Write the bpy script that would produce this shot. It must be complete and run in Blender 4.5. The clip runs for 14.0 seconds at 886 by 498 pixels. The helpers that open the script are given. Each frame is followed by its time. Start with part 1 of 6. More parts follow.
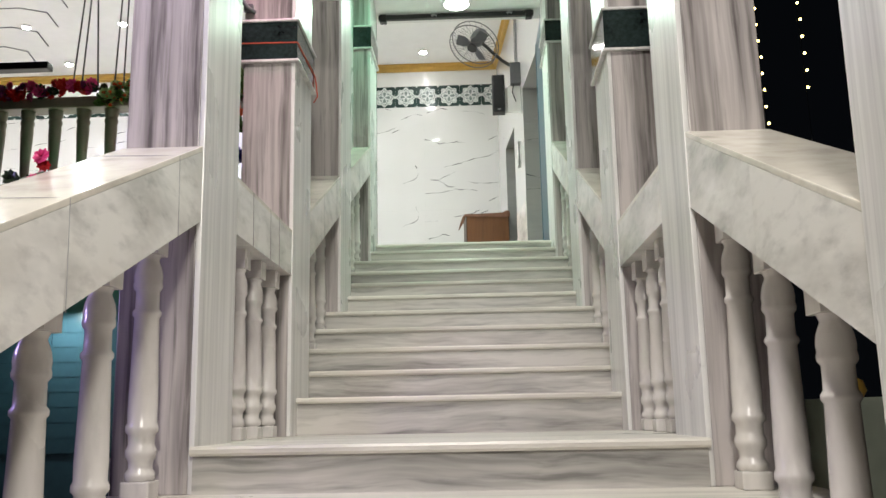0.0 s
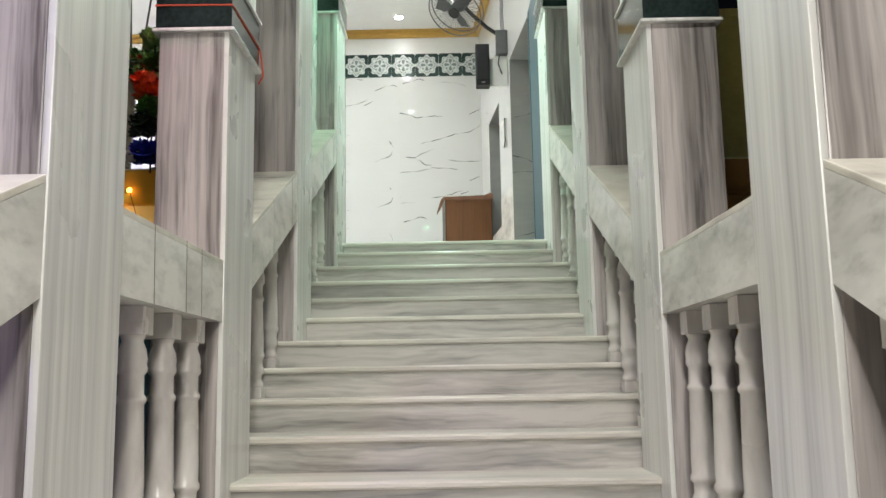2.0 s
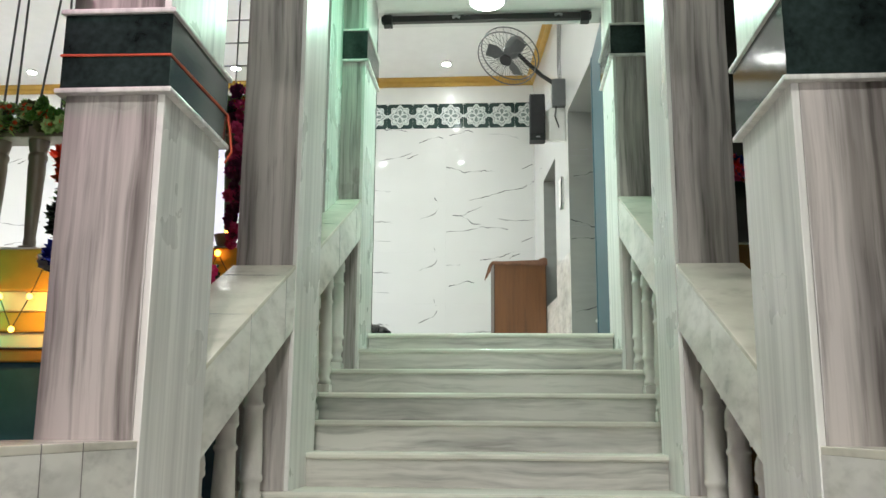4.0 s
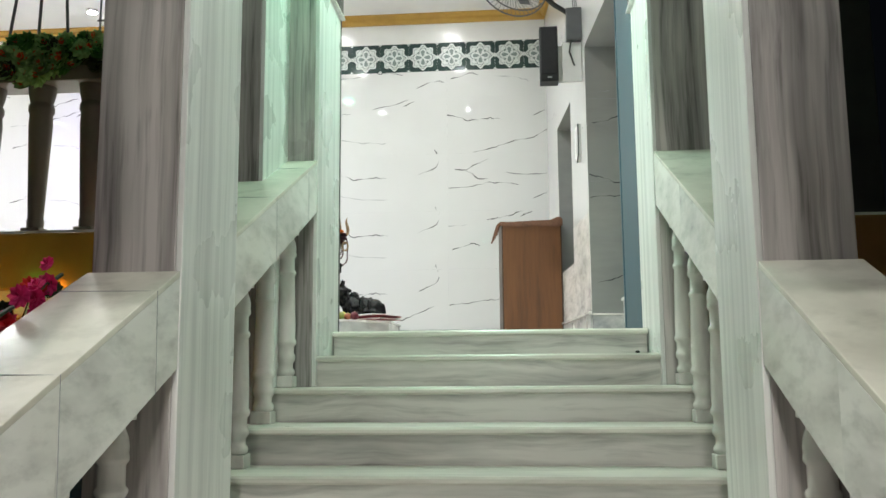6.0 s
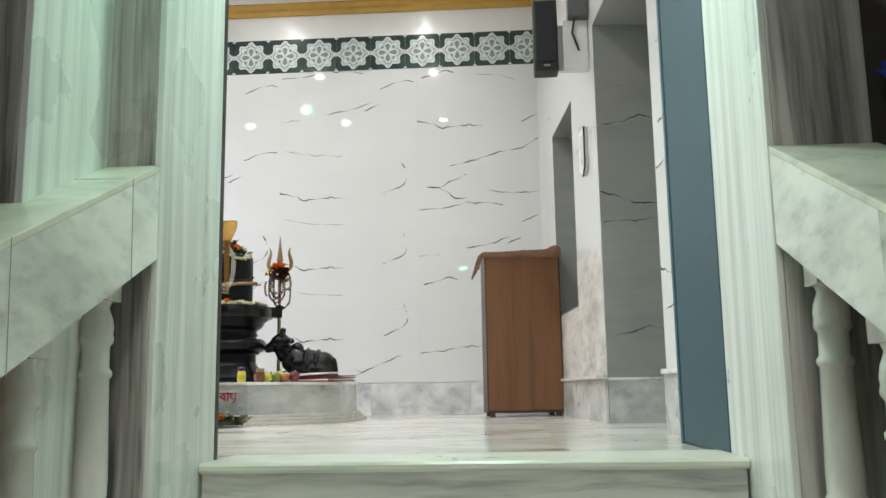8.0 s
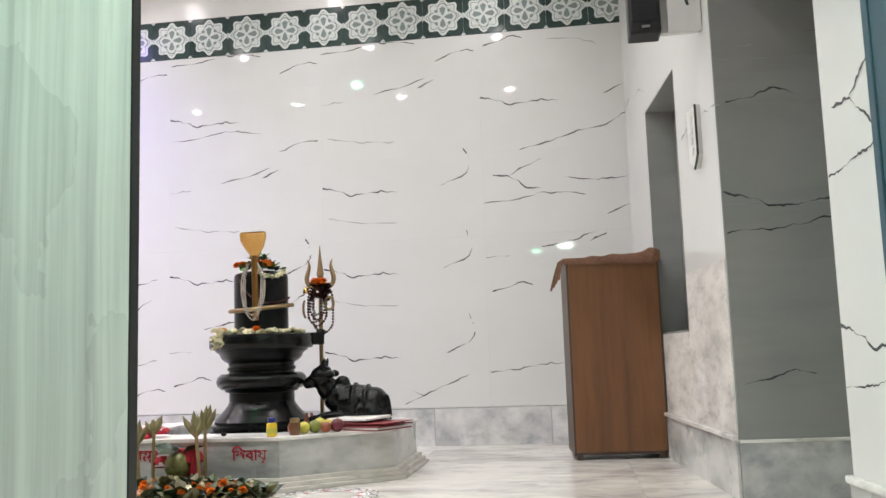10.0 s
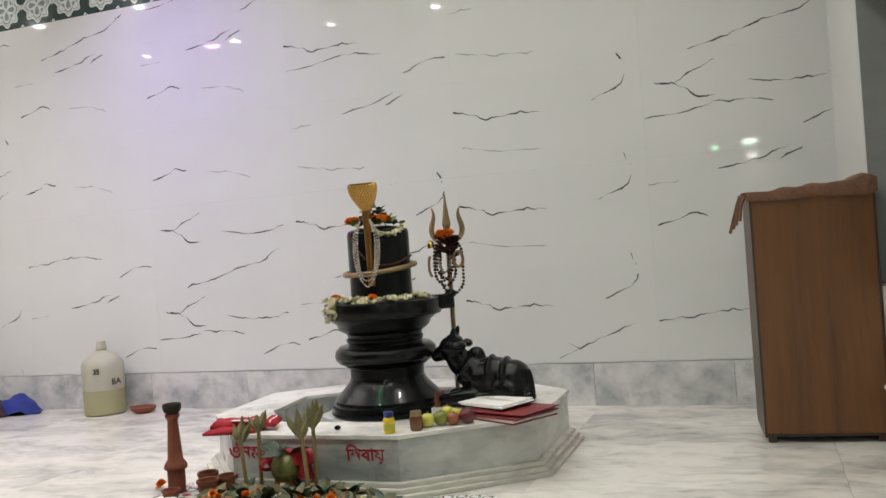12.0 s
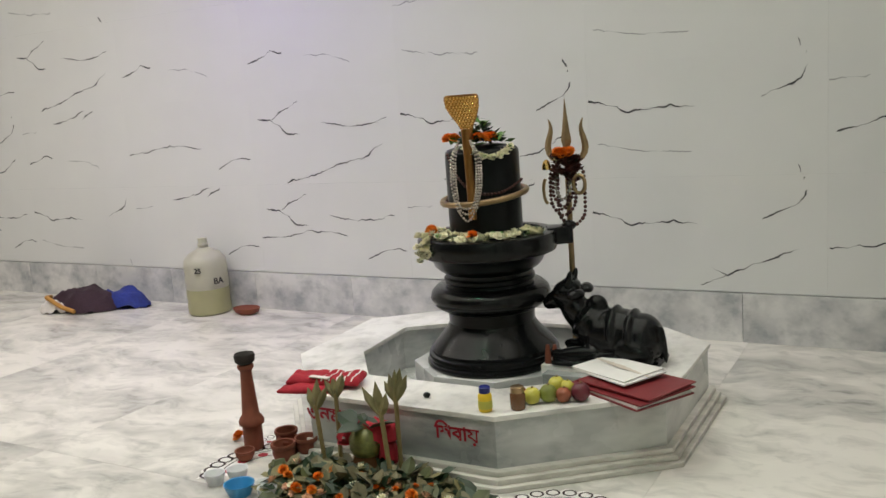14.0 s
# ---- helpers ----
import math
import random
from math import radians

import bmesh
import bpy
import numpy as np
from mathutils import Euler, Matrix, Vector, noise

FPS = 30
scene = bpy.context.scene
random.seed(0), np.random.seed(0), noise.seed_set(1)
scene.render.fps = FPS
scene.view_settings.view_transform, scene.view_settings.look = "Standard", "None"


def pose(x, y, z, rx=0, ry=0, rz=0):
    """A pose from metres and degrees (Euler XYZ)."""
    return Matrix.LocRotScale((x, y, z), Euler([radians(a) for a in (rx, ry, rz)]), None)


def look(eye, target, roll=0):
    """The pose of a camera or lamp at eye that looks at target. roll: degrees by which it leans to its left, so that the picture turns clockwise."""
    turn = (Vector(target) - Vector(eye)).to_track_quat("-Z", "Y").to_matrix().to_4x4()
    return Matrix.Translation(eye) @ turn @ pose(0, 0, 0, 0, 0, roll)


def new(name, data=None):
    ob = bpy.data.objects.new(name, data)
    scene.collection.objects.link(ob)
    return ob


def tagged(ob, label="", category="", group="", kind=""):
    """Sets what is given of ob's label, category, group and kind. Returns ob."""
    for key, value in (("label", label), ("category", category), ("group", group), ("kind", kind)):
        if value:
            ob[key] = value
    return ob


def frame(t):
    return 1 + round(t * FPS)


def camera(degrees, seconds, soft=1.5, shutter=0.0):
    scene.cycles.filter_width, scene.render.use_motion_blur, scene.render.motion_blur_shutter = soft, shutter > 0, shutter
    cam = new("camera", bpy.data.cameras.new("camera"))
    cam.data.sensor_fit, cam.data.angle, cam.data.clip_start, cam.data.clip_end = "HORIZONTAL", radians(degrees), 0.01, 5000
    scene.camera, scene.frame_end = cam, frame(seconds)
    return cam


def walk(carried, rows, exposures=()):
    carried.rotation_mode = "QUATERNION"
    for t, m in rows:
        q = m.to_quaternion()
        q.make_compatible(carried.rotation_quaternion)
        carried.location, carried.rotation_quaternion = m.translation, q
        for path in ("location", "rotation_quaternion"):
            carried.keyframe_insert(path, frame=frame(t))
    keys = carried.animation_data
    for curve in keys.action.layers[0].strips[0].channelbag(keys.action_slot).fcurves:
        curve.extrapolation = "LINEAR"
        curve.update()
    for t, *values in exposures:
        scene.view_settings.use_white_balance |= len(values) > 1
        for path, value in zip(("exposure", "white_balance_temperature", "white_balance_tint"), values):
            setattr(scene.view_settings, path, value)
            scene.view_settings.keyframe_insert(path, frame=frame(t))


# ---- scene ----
cam = camera(53.6, 14.0)
U = 0.905  # metres in one building unit (wall tiles 0.60 x 1.20 m)
PATH = [
    (0, (0.093, -1.121, 1.537), (0.022, 0.842, 1.914), -1.1),
    (0.5, (0.082, -0.871, 1.649), (0.077, 1.094, 2.022), -1.2),
    (1, (0.07, -0.659, 1.776), (0.037, 1.311, 2.122), -0.4),
    (1.5, (0.009, -0.395, 1.895), (-0.008, 1.576, 2.23), -0.6),
    (2, (0.027, -0.146, 1.982), (0.014, 1.831, 2.281), -1.0),
    (2.5, (0.023, 0.092, 2.099), (-0.054, 2.066, 2.411), 0.0),
    (3, (0.035, 0.349, 2.259), (-0.014, 2.305, 2.672), 0.5),
    (3.5, (0.082, 0.601, 2.386), (-0.017, 2.544, 2.85), -0.1),
    (4, (0.07, 0.881, 2.453), (-0.061, 2.837, 2.848), 0.4),
    (4.2, (0.084, 0.974, 2.487), (-0.026, 2.94, 2.839), 0.2),
    (6.3, (0.15, 2.319, 2.89), (-0.024, 4.292, 3.167), -0.5),
    (6.5, (0.122, 2.506, 2.941), (-0.046, 4.48, 3.217), -0.7),
    (7, (0.173, 2.942, 2.974), (0.009, 4.917, 3.244), -1.3),
    (7.5, (0.195, 3.406, 3.04), (0.002, 5.377, 3.317), -1.0),
    (7.7, (0.125, 3.578, 3.1), (0.004, 5.548, 3.422), -0.9),
    (9.8, (0.023, 4.849, 3.676), (-0.21, 6.821, 3.951), -1.9),
    (10, (0.008, 4.966, 3.695), (-0.273, 6.938, 3.936), -1.9),
    (10.5, (-0.018, 5.196, 3.787), (-0.368, 7.164, 3.939), -3.0),
    (11, (-0.013, 5.424, 3.939), (-0.483, 7.365, 4.052), -2.9),
    (11.5, (-0.01, 5.688, 4.028), (-0.551, 7.612, 4.096), -3.4),
    (12, (0.043, 5.931, 4.119), (-0.64, 7.811, 4.12), -4.1),
    (12.5, (0.062, 6.155, 4.228), (-0.778, 7.969, 4.163), -4.5),
    (13, (-0.027, 6.36, 4.338), (-0.89, 8.159, 4.201), -4.7),
    (13.5, (-0.048, 6.579, 4.396), (-0.953, 8.349, 4.174), -4.6),
    (14, (-0.123, 6.772, 4.498), (-1.103, 8.482, 4.158), -4.2),
]
EXPOSURES = [(0, 0.28, 6400, 7), (4, 0.28, 6250, 2), (6.5, 0.28, 6250, 6), (7.5, 0.12, 6250, 8), (10, -0.02, 6400, 15), (11, -0.12, 6450, 13), (12.5, -0.76, 6700, 7), (13, -0.80, 6700, 6), (14, -0.74, 6750, 6)]
walk(cam, [(t, look(U * Vector(eye), U * Vector(target), roll)) for t, eye, target, roll in PATH], EXPOSURES)

# ---- night sky and lamps ----
world = bpy.data.worlds.new("night")
scene.world = world
world.use_nodes = True
bg = world.node_tree.nodes["Background"]
bg.inputs[0].default_value = (0.010, 0.012, 0.016, 1)
bg.inputs[1].default_value = 0.15


def area_lamp(x, y, z, watts, size, colour=(1, 1, 1), turn=(0, 0, 0), spread=180):
    data = bpy.data.lights.new("lamp", "AREA")
    data.shape, data.size, data.energy, data.color = "DISK", size * U, watts, colour
    data.spread = radians(spread)
    ob = new("lamp", data)
    ob.matrix_world = pose(x * U, y * U, z * U, *turn)
    return ob


WHITE = (1.0, 0.965, 0.93)
HALL_LAMPS = [(-0.60 - 1.35 * k, y) for k in range(6) for y in (8.13, 9.95, 11.24)]
for x, y in HALL_LAMPS:
    area_lamp(x, y, 6.90, 2.2 if y > 11 else 14 if x > -1 else 12.5 if x > -4 else 16, 0.07, WHITE, spread=140)
area_lamp(-4.2, 10.6, 6.88, 10, 0.2, (0.34, 0.20, 1.0), (20, 0, 0), 110)
area_lamp(-6.3, 8.2, 6.88, 4, 0.2, (1.0, 0.45, 0.75))
area_lamp(-2.35, 8.85, 6.88, 7, 0.12, (0.25, 1.0, 0.55))
PORCH_LAMP = (-0.01, 6.25)
area_lamp(*PORCH_LAMP, 5.165, 13, 0.2, (0.62, 1.0, 0.76))
# Added lamp behind the beam, out of view, brightening the upper flight.
area_lamp(0.0, 3.72, 5.19, 9, 0.12, (1.0, 0.96, 0.90))
# Green lamp without a fixture, added to tint the upper pillars.
area_lamp(-0.45, 5.5, 5.2, 4, 0.12, (0.30, 1.0, 0.55))
# Unseen overhead lamp, added to light the lower flight.
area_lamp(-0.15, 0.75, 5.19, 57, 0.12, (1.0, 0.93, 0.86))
# Unseen lamp behind the start of the walk, filling in the stair fronts.
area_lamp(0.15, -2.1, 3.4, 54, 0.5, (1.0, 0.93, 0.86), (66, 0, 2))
# Three unseen coloured lamps, aimed to tint the left pillars and balusters.
area_lamp(-0.98, 0.62, 4.35, 1.7, 0.1, (0.40, 0.25, 1.0), (36, 0, 0), 70)
area_lamp(-1.95, 0.9, 2.0, 1.5, 0.1, (0.55, 0.42, 1.0), (0, -90, 0), 110)
area_lamp(-1.02, 2.3, 4.6, 1.3, 0.1, (1.0, 0.30, 0.60), (28, 0, 0), 80)
area_lamp(-3.05, 5.35, 2.40, 5, 0.12, (0.75, 0.95, 1.0))
area_lamp(-3.0, 5.30, 3.12, 2.6, 0.1, (0.1, 1.0, 0.35), (90, 0, 0))
area_lamp(-2.3, 5.30, 3.05, 1.7, 0.1, (1.0, 0.42, 0.06), (90, 0, 0))


# ---- materials ----
def nodes_of(name):
    m = bpy.data.materials.new(name)
    m.use_nodes = True
    nt = m.node_tree
    return m, nt, nt.nodes["Principled BSDF"]


def plain(name, colour, rough=0.5, metal=0.0, vary=0.12, scale=30.0, bump=0.05, coat=0.0, emit=None, glow=0.0, trans=0.0):
    """A surface of one colour with grain at two scales and a fine relief."""
    m, nt, p = nodes_of(name)
    tc = nt.nodes.new("ShaderNodeTexCoord")
    n1, n2 = nt.nodes.new("ShaderNodeTexNoise"), nt.nodes.new("ShaderNodeTexNoise")
    n1.inputs["Scale"].default_value, n2.inputs["Scale"].default_value = scale, scale / 7
    n1.inputs["Detail"].default_value = 5
    mix = nt.nodes.new("ShaderNodeMath")
    mix.operation = "ADD"
    ramp = nt.nodes.new("ShaderNodeMapRange")
    ramp.inputs[1].default_value, ramp.inputs[2].default_value = 0.6, 1.4
    ramp.inputs[3].default_value, ramp.inputs[4].default_value = 1 - vary, 1 + vary
    mul = nt.nodes.new("ShaderNodeVectorMath")
    mul.operation = "SCALE"
    mul.inputs[0].default_value = colour
    for n in (n1, n2):
        nt.links.new(tc.outputs["Object"], n.inputs["Vector"])
    nt.links.new(n1.outputs[0], mix.inputs[0])
    nt.links.new(n2.outputs[0], mix.inputs[1])
    nt.links.new(mix.outputs[0], ramp.inputs[0])
    nt.links.new(ramp.outputs[0], mul.inputs["Scale"])
    nt.links.new(mul.outputs[0], p.inputs["Base Color"])
    p.inputs["Roughness"].default_value, p.inputs["Metallic"].default_value = rough, metal
    p.inputs["Coat Weight"].default_value = coat
    p.inputs["Transmission Weight"].default_value = trans
    if bump:
        b = nt.nodes.new("ShaderNodeBump")
        b.inputs["Strength"].default_value, b.inputs["Distance"].default_value = bump, 0.004
        nt.links.new(n1.outputs[0], b.inputs["Height"])
        nt.links.new(b.outputs[0], p.inputs["Normal"])
    if emit:
        p.inputs["Emission Color"].default_value = (*emit, 1)
        p.inputs["Emission Strength"].default_value = glow
    return m


def marble(name, light, dark, stretch, rough=0.22, amount=0.5, fine=3.0, coat=0.0, wander=0.35, warm=(0.62, 0.56, 0.46), warmth=0.12):
    """Polished marble: grey bands drawn out along one axis, broken by cloudier and finer ones, each slab shifted by its own offset."""
    m, nt, p = nodes_of(name)
    N, L = nt.nodes.new, nt.links.new
    tc, info = N("ShaderNodeTexCoord"), N("ShaderNodeObjectInfo")
    off = N("ShaderNodeVectorMath")
    off.operation = "SCALE"
    off.inputs[0].default_value = (17.0, 29.0, 41.0)
    L(info.outputs["Random"], off.inputs["Scale"])
    add = N("ShaderNodeVectorMath")
    L(tc.outputs["Object"], add.inputs[0])
    L(off.outputs[0], add.inputs[1])
    warp = N("ShaderNodeTexNoise")
    warp.inputs["Scale"].default_value = 1.8
    warp.inputs["Detail"].default_value = 3
    L(add.outputs[0], warp.inputs["Vector"])
    wob = N("ShaderNodeVectorMath")
    wob.operation = "MULTIPLY_ADD"
    wob.inputs[1].default_value = (wander * 0.3,) * 3
    L(warp.outputs["Color"], wob.inputs[0])
    L(add.outputs[0], wob.inputs[2])
    mp = N("ShaderNodeMapping")
    mp.inputs["Scale"].default_value = stretch
    L(wob.outputs[0], mp.inputs["Vector"])
    big, small, cloud = N("ShaderNodeTexNoise"), N("ShaderNodeTexNoise"), N("ShaderNodeTexNoise")
    for n, s, d in ((big, 1.0, 4), (small, fine, 6)):
        n.inputs["Scale"].default_value, n.inputs["Detail"].default_value = s, d
        n.inputs["Roughness"].default_value = 0.6
        L(mp.outputs[0], n.inputs["Vector"])
    cloud.inputs["Scale"].default_value, cloud.inputs["Detail"].default_value = 2.6, 5
    L(add.outputs[0], cloud.inputs["Vector"])
    r1, r2, r3 = N("ShaderNodeMapRange"), N("ShaderNodeMapRange"), N("ShaderNodeMapRange")
    for r, n, a, b, c in ((r1, big, 0.42, 0.70, amount), (r2, small, 0.50, 0.78, amount * 0.75), (r3, cloud, 0.45, 0.75, warmth)):
        r.inputs[1].default_value, r.inputs[2].default_value, r.inputs[4].default_value = a, b, c
        L(n.outputs[0], r.inputs[0])
    tot = N("ShaderNodeMath")
    tot.operation, tot.use_clamp = "ADD", True
    L(r1.outputs[0], tot.inputs[0])
    L(r2.outputs[0], tot.inputs[1])
    mix, mix2 = N("ShaderNodeMix"), N("ShaderNodeMix")
    mix.data_type = mix2.data_type = "RGBA"
    mix.inputs["A"].default_value, mix.inputs["B"].default_value = (*light, 1), (*dark, 1)
    L(tot.outputs[0], mix.inputs["Factor"])
    mix2.inputs["B"].default_value = (*warm, 1)
    L(r3.outputs[0], mix2.inputs["Factor"])
    L(mix.outputs["Result"], mix2.inputs["A"])
    L(mix2.outputs["Result"], p.inputs["Base Color"])
    rr = N("ShaderNodeMapRange")
    rr.inputs[3].default_value, rr.inputs[4].default_value = rough * 0.75, rough * 1.5
    L(cloud.outputs[0], rr.inputs[0])
    L(rr.outputs[0], p.inputs["Roughness"])
    p.inputs["Coat Weight"].default_value = coat
    b = N("ShaderNodeBump")
    b.inputs["Strength"].default_value, b.inputs["Distance"].default_value = 0.05, 0.002
    L(small.outputs[0], b.inputs["Height"])
    L(b.outputs[0], p.inputs["Normal"])
    return m


def wood(name, light, dark, stretch, rough=0.35):
    return marble(name, light, dark, stretch, rough, 0.7, 3.5, 0.0, 0.2, dark, 0.15)


def glowing(name, colour, power):
    m, nt, p = nodes_of(name)
    p.inputs["Base Color"].default_value = (*[0.8 * c for c in colour], 1)
    p.inputs["Emission Color"].default_value = (*colour, 1)
    p.inputs["Emission Strength"].default_value = power
    return m


PILLAR = marble("pillar marble", (0.53, 0.487, 0.475), (0.13, 0.115, 0.113), (15, 15, 0.5), 0.28, 1.0, 3.4, wander=0.12)
PILLAR_SIDE = marble("white fluted marble", (0.80, 0.79, 0.775), (0.36, 0.35, 0.36), (22, 22, 0.4), 0.26, 0.5, 3.0, wander=0.12)
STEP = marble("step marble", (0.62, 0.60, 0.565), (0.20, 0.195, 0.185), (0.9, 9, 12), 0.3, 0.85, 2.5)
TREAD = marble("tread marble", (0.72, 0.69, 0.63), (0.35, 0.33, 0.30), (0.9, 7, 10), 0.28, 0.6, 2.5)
RAIL = marble("rail marble", (0.88, 0.86, 0.83), (0.34, 0.33, 0.32), (3.0, 2.4, 6.5), 0.18, 0.62, 3.8, warmth=0.28, warm=(0.72, 0.66, 0.56))
RAIL_TOP = marble("rail top marble", (0.80, 0.76, 0.68), (0.42, 0.39, 0.34), (3.0, 2.4, 5.5), 0.16, 0.6, 3.4, warmth=0.3)
BALUSTER = marble("baluster marble", (0.72, 0.685, 0.66), (0.36, 0.33, 0.325), (7, 7, 2.0), 0.22, 0.45, 2.5)
FLOOR = marble("floor marble", (0.81, 0.775, 0.72), (0.35, 0.34, 0.32), (1.5, 3.6, 4.0), 0.13, 0.8, 3.2, 0.0, 1.6, warmth=0.3, warm=(0.50, 0.48, 0.44))
SKIRT = marble("grey skirting marble", (0.72, 0.71, 0.70), (0.36, 0.37, 0.39), (3.4, 3.4, 4.2), 0.22, 0.95, 2.4)
PLINTH = marble("plinth marble", (0.68, 0.68, 0.66), (0.27, 0.285, 0.29), (1.3, 1.3, 3.2), 0.24, 0.95, 2.4)
TILE = plain("glossy white wall tile", (0.74, 0.74, 0.73), 0.035, 0, 0.03, 3.0, 0.0)
# Shade inside the niche and the doorway is put into this grey.
TILE_SHADED = marble("veined wall tile greyed by shade", (0.31, 0.315, 0.31), (0.21, 0.215, 0.215), (0.8, 0.8, 5.0), 0.15, 0.3, 2.0)
VEIN = plain("dark vein print", (0.075, 0.075, 0.083), 0.12, 0, 0.7, 9.0, 0.0)
JOINT = plain("grey joint filler", (0.17, 0.16, 0.155), 0.6, 0, 0.5, 9.0, 0.0)
VEIN_FAINT = plain("faint vein print", (0.34, 0.34, 0.35), 0.12, 0, 0.3, 14.0, 0.0)
GRANITE = plain("dark green granite", (0.020, 0.030, 0.029), 0.10, 0, 0.6, 60.0, 0.0)
DADO = plain("dark green border tile", (0.030, 0.055, 0.050), 0.15, 0, 0.3, 40.0, 0.0)
FLOWER = plain("pale border flower", (0.66, 0.70, 0.68), 0.2, 0, 0.15, 30.0, 0.0)
FLOWER_MID = plain("grey border flower line", (0.22, 0.27, 0.26), 0.2, 0, 0.15, 30.0, 0.0)
PAINT = plain("white ceiling paint", (0.82, 0.82, 0.80), 0.7, 0, 0.04, 8.0, 0.03)
PAINT_GLOSS = plain("white marble lintel", (0.80, 0.80, 0.78), 0.25, 0, 0.06, 5.0, 0.02)
GOLD = plain("ochre gold paint", (0.50, 0.30, 0.055), 0.45, 0, 0.15, 12.0, 0.05)
# Dim light on the east cornice is put into this brown.
GOLD_DIM = plain("ochre paint dimmed to brown", (0.30, 0.15, 0.04), 0.5, 0, 0.2, 12.0, 0.05)
CREAM = plain("cream paint", (0.72, 0.68, 0.58), 0.55, 0, 0.08, 10.0, 0.04)
TEAL = plain("teal blue glazed tile", (0.055, 0.105, 0.13), 0.25, 0, 0.2, 10.0, 0.02)
BLUE = plain("blue gate paint", (0.016, 0.07, 0.10), 0.45, 0, 0.12, 18.0, 0.05)
BLACK_METAL = plain("black metal", (0.012, 0.012, 0.013), 0.4, 0.0, 0.3, 25.0, 0.05)
STEEL = plain("grey steel", (0.35, 0.35, 0.36), 0.35, 0.9, 0.1, 30.0, 0.02)
WIRE = plain("dark wire", (0.05, 0.05, 0.05), 0.5, 0, 0.2, 30.0, 0.0)
WOOD = wood("brown wood veneer", (0.165, 0.064, 0.017), (0.085, 0.030, 0.008), (9, 9, 0.7))
WOOD_DARK = plain("dark wood edge", (0.05, 0.022, 0.010), 0.4, 0, 0.2, 20.0, 0.05)
STONE = plain("polished black stone", (0.006, 0.0065, 0.007), 0.26, 0, 0.5, 20.0, 0.025, 0.2)
STONE_DULL = plain("oiled black stone", (0.006, 0.007, 0.007), 0.28, 0, 0.4, 25.0, 0.15)
for stone in (STONE, STONE_DULL):
    stone.node_tree.nodes["Principled BSDF"].inputs["Specular IOR Level"].default_value = 0.20
BRASS = plain("golden brass", (0.82, 0.52, 0.17), 0.24, 1.0, 0.15, 40.0, 0.1)
# Shade and dark reflections on the cobra are put into this brass.
BRASS_SHADED = plain("brass with shade in its colour", (0.34, 0.17, 0.055), 0.35, 1.0, 0.25, 30.0, 0.1)
BRASS_OLD = plain("dull brass", (0.34, 0.24, 0.13), 0.38, 0.9, 0.25, 30.0, 0.1)
PEARL = plain("silver pearl bead", (0.50, 0.45, 0.40), 0.22, 0.6, 0.15, 60.0, 0.0)
RUDRA = plain("dark red brown bead", (0.055, 0.013, 0.010), 0.5, 0, 0.4, 80.0, 0.2)
ORANGE_THREAD = plain("orange thread", (0.52, 0.08, 0.035), 0.7, 0, 0.2, 60.0, 0.0)
TERRA = plain("terracotta", (0.21, 0.058, 0.030), 0.75, 0, 0.25, 22.0, 0.2)
SOOT = plain("sooty clay", (0.02, 0.015, 0.012), 0.8, 0, 0.4, 30.0, 0.2)
MARIGOLD = plain("orange marigold", (0.80, 0.22, 0.015), 0.7, 0, 0.25, 60.0, 0.3)
PALE_FLOWER = plain("pale cream flower", (0.84, 0.80, 0.60), 0.6, 0, 0.2, 60.0, 0.2)
PEACH = plain("peach flower", (0.75, 0.45, 0.30), 0.6, 0, 0.2, 60.0, 0.2)
LEAF = plain("dark green leaf", (0.022, 0.042, 0.018), 0.45, 0, 0.4, 25.0, 0.1)
LEAF_DRY = plain("olive dry leaf", (0.15, 0.13, 0.065), 0.55, 0, 0.4, 25.0, 0.1)
LEAF_GREEN = plain("fresh green leaf", (0.08, 0.20, 0.03), 0.5, 0, 0.3, 25.0, 0.1)
FLOWER_GREEN = plain("pale green cloth flower", (0.36, 0.52, 0.20), 0.6, 0, 0.3, 30.0, 0.1)
FLOWER_PINK = plain("pink cloth flower", (0.72, 0.05, 0.22), 0.6, 0, 0.3, 30.0, 0.1)
FLOWER_RED = plain("red cloth flower", (0.55, 0.012, 0.015), 0.6, 0, 0.3, 30.0, 0.1)
FLOWER_BLUE = plain("blue cloth flower", (0.015, 0.03, 0.28), 0.6, 0, 0.3, 30.0, 0.1)
FLOWER_ORANGE = plain("orange cloth flower", (0.85, 0.12, 0.03), 0.6, 0, 0.3, 30.0, 0.1)
FLOWER_PURPLE = plain("purple cloth flower", (0.22, 0.02, 0.12), 0.6, 0, 0.3, 30.0, 0.1)
RED_PAINT = plain("red painted letters", (0.38, 0.012, 0.03), 0.6, 0, 0.15, 30.0, 0.0)
RED_CLOTH = plain("red cotton cloth", (0.36, 0.012, 0.025), 0.85, 0, 0.25, 90.0, 0.3)
RED_COVER = plain("dark red book cover", (0.19, 0.020, 0.024), 0.45, 0, 0.15, 30.0, 0.05)
PAPER = plain("white paper", (0.78, 0.76, 0.74), 0.7, 0, 0.05, 20.0, 0.05)
PRINT = plain("pale print", (0.60, 0.52, 0.46), 0.7, 0, 0.1, 20.0, 0.0)
MAROON = plain("maroon cloth", (0.036, 0.015, 0.026), 0.85, 0, 0.3, 60.0, 0.4)
BLUE_CLOTH = plain("blue cloth", (0.015, 0.03, 0.22), 0.8, 0, 0.3, 60.0, 0.3)
WHITE_CLOTH = plain("white cloth", (0.70, 0.66, 0.62), 0.85, 0, 0.1, 60.0, 0.3)
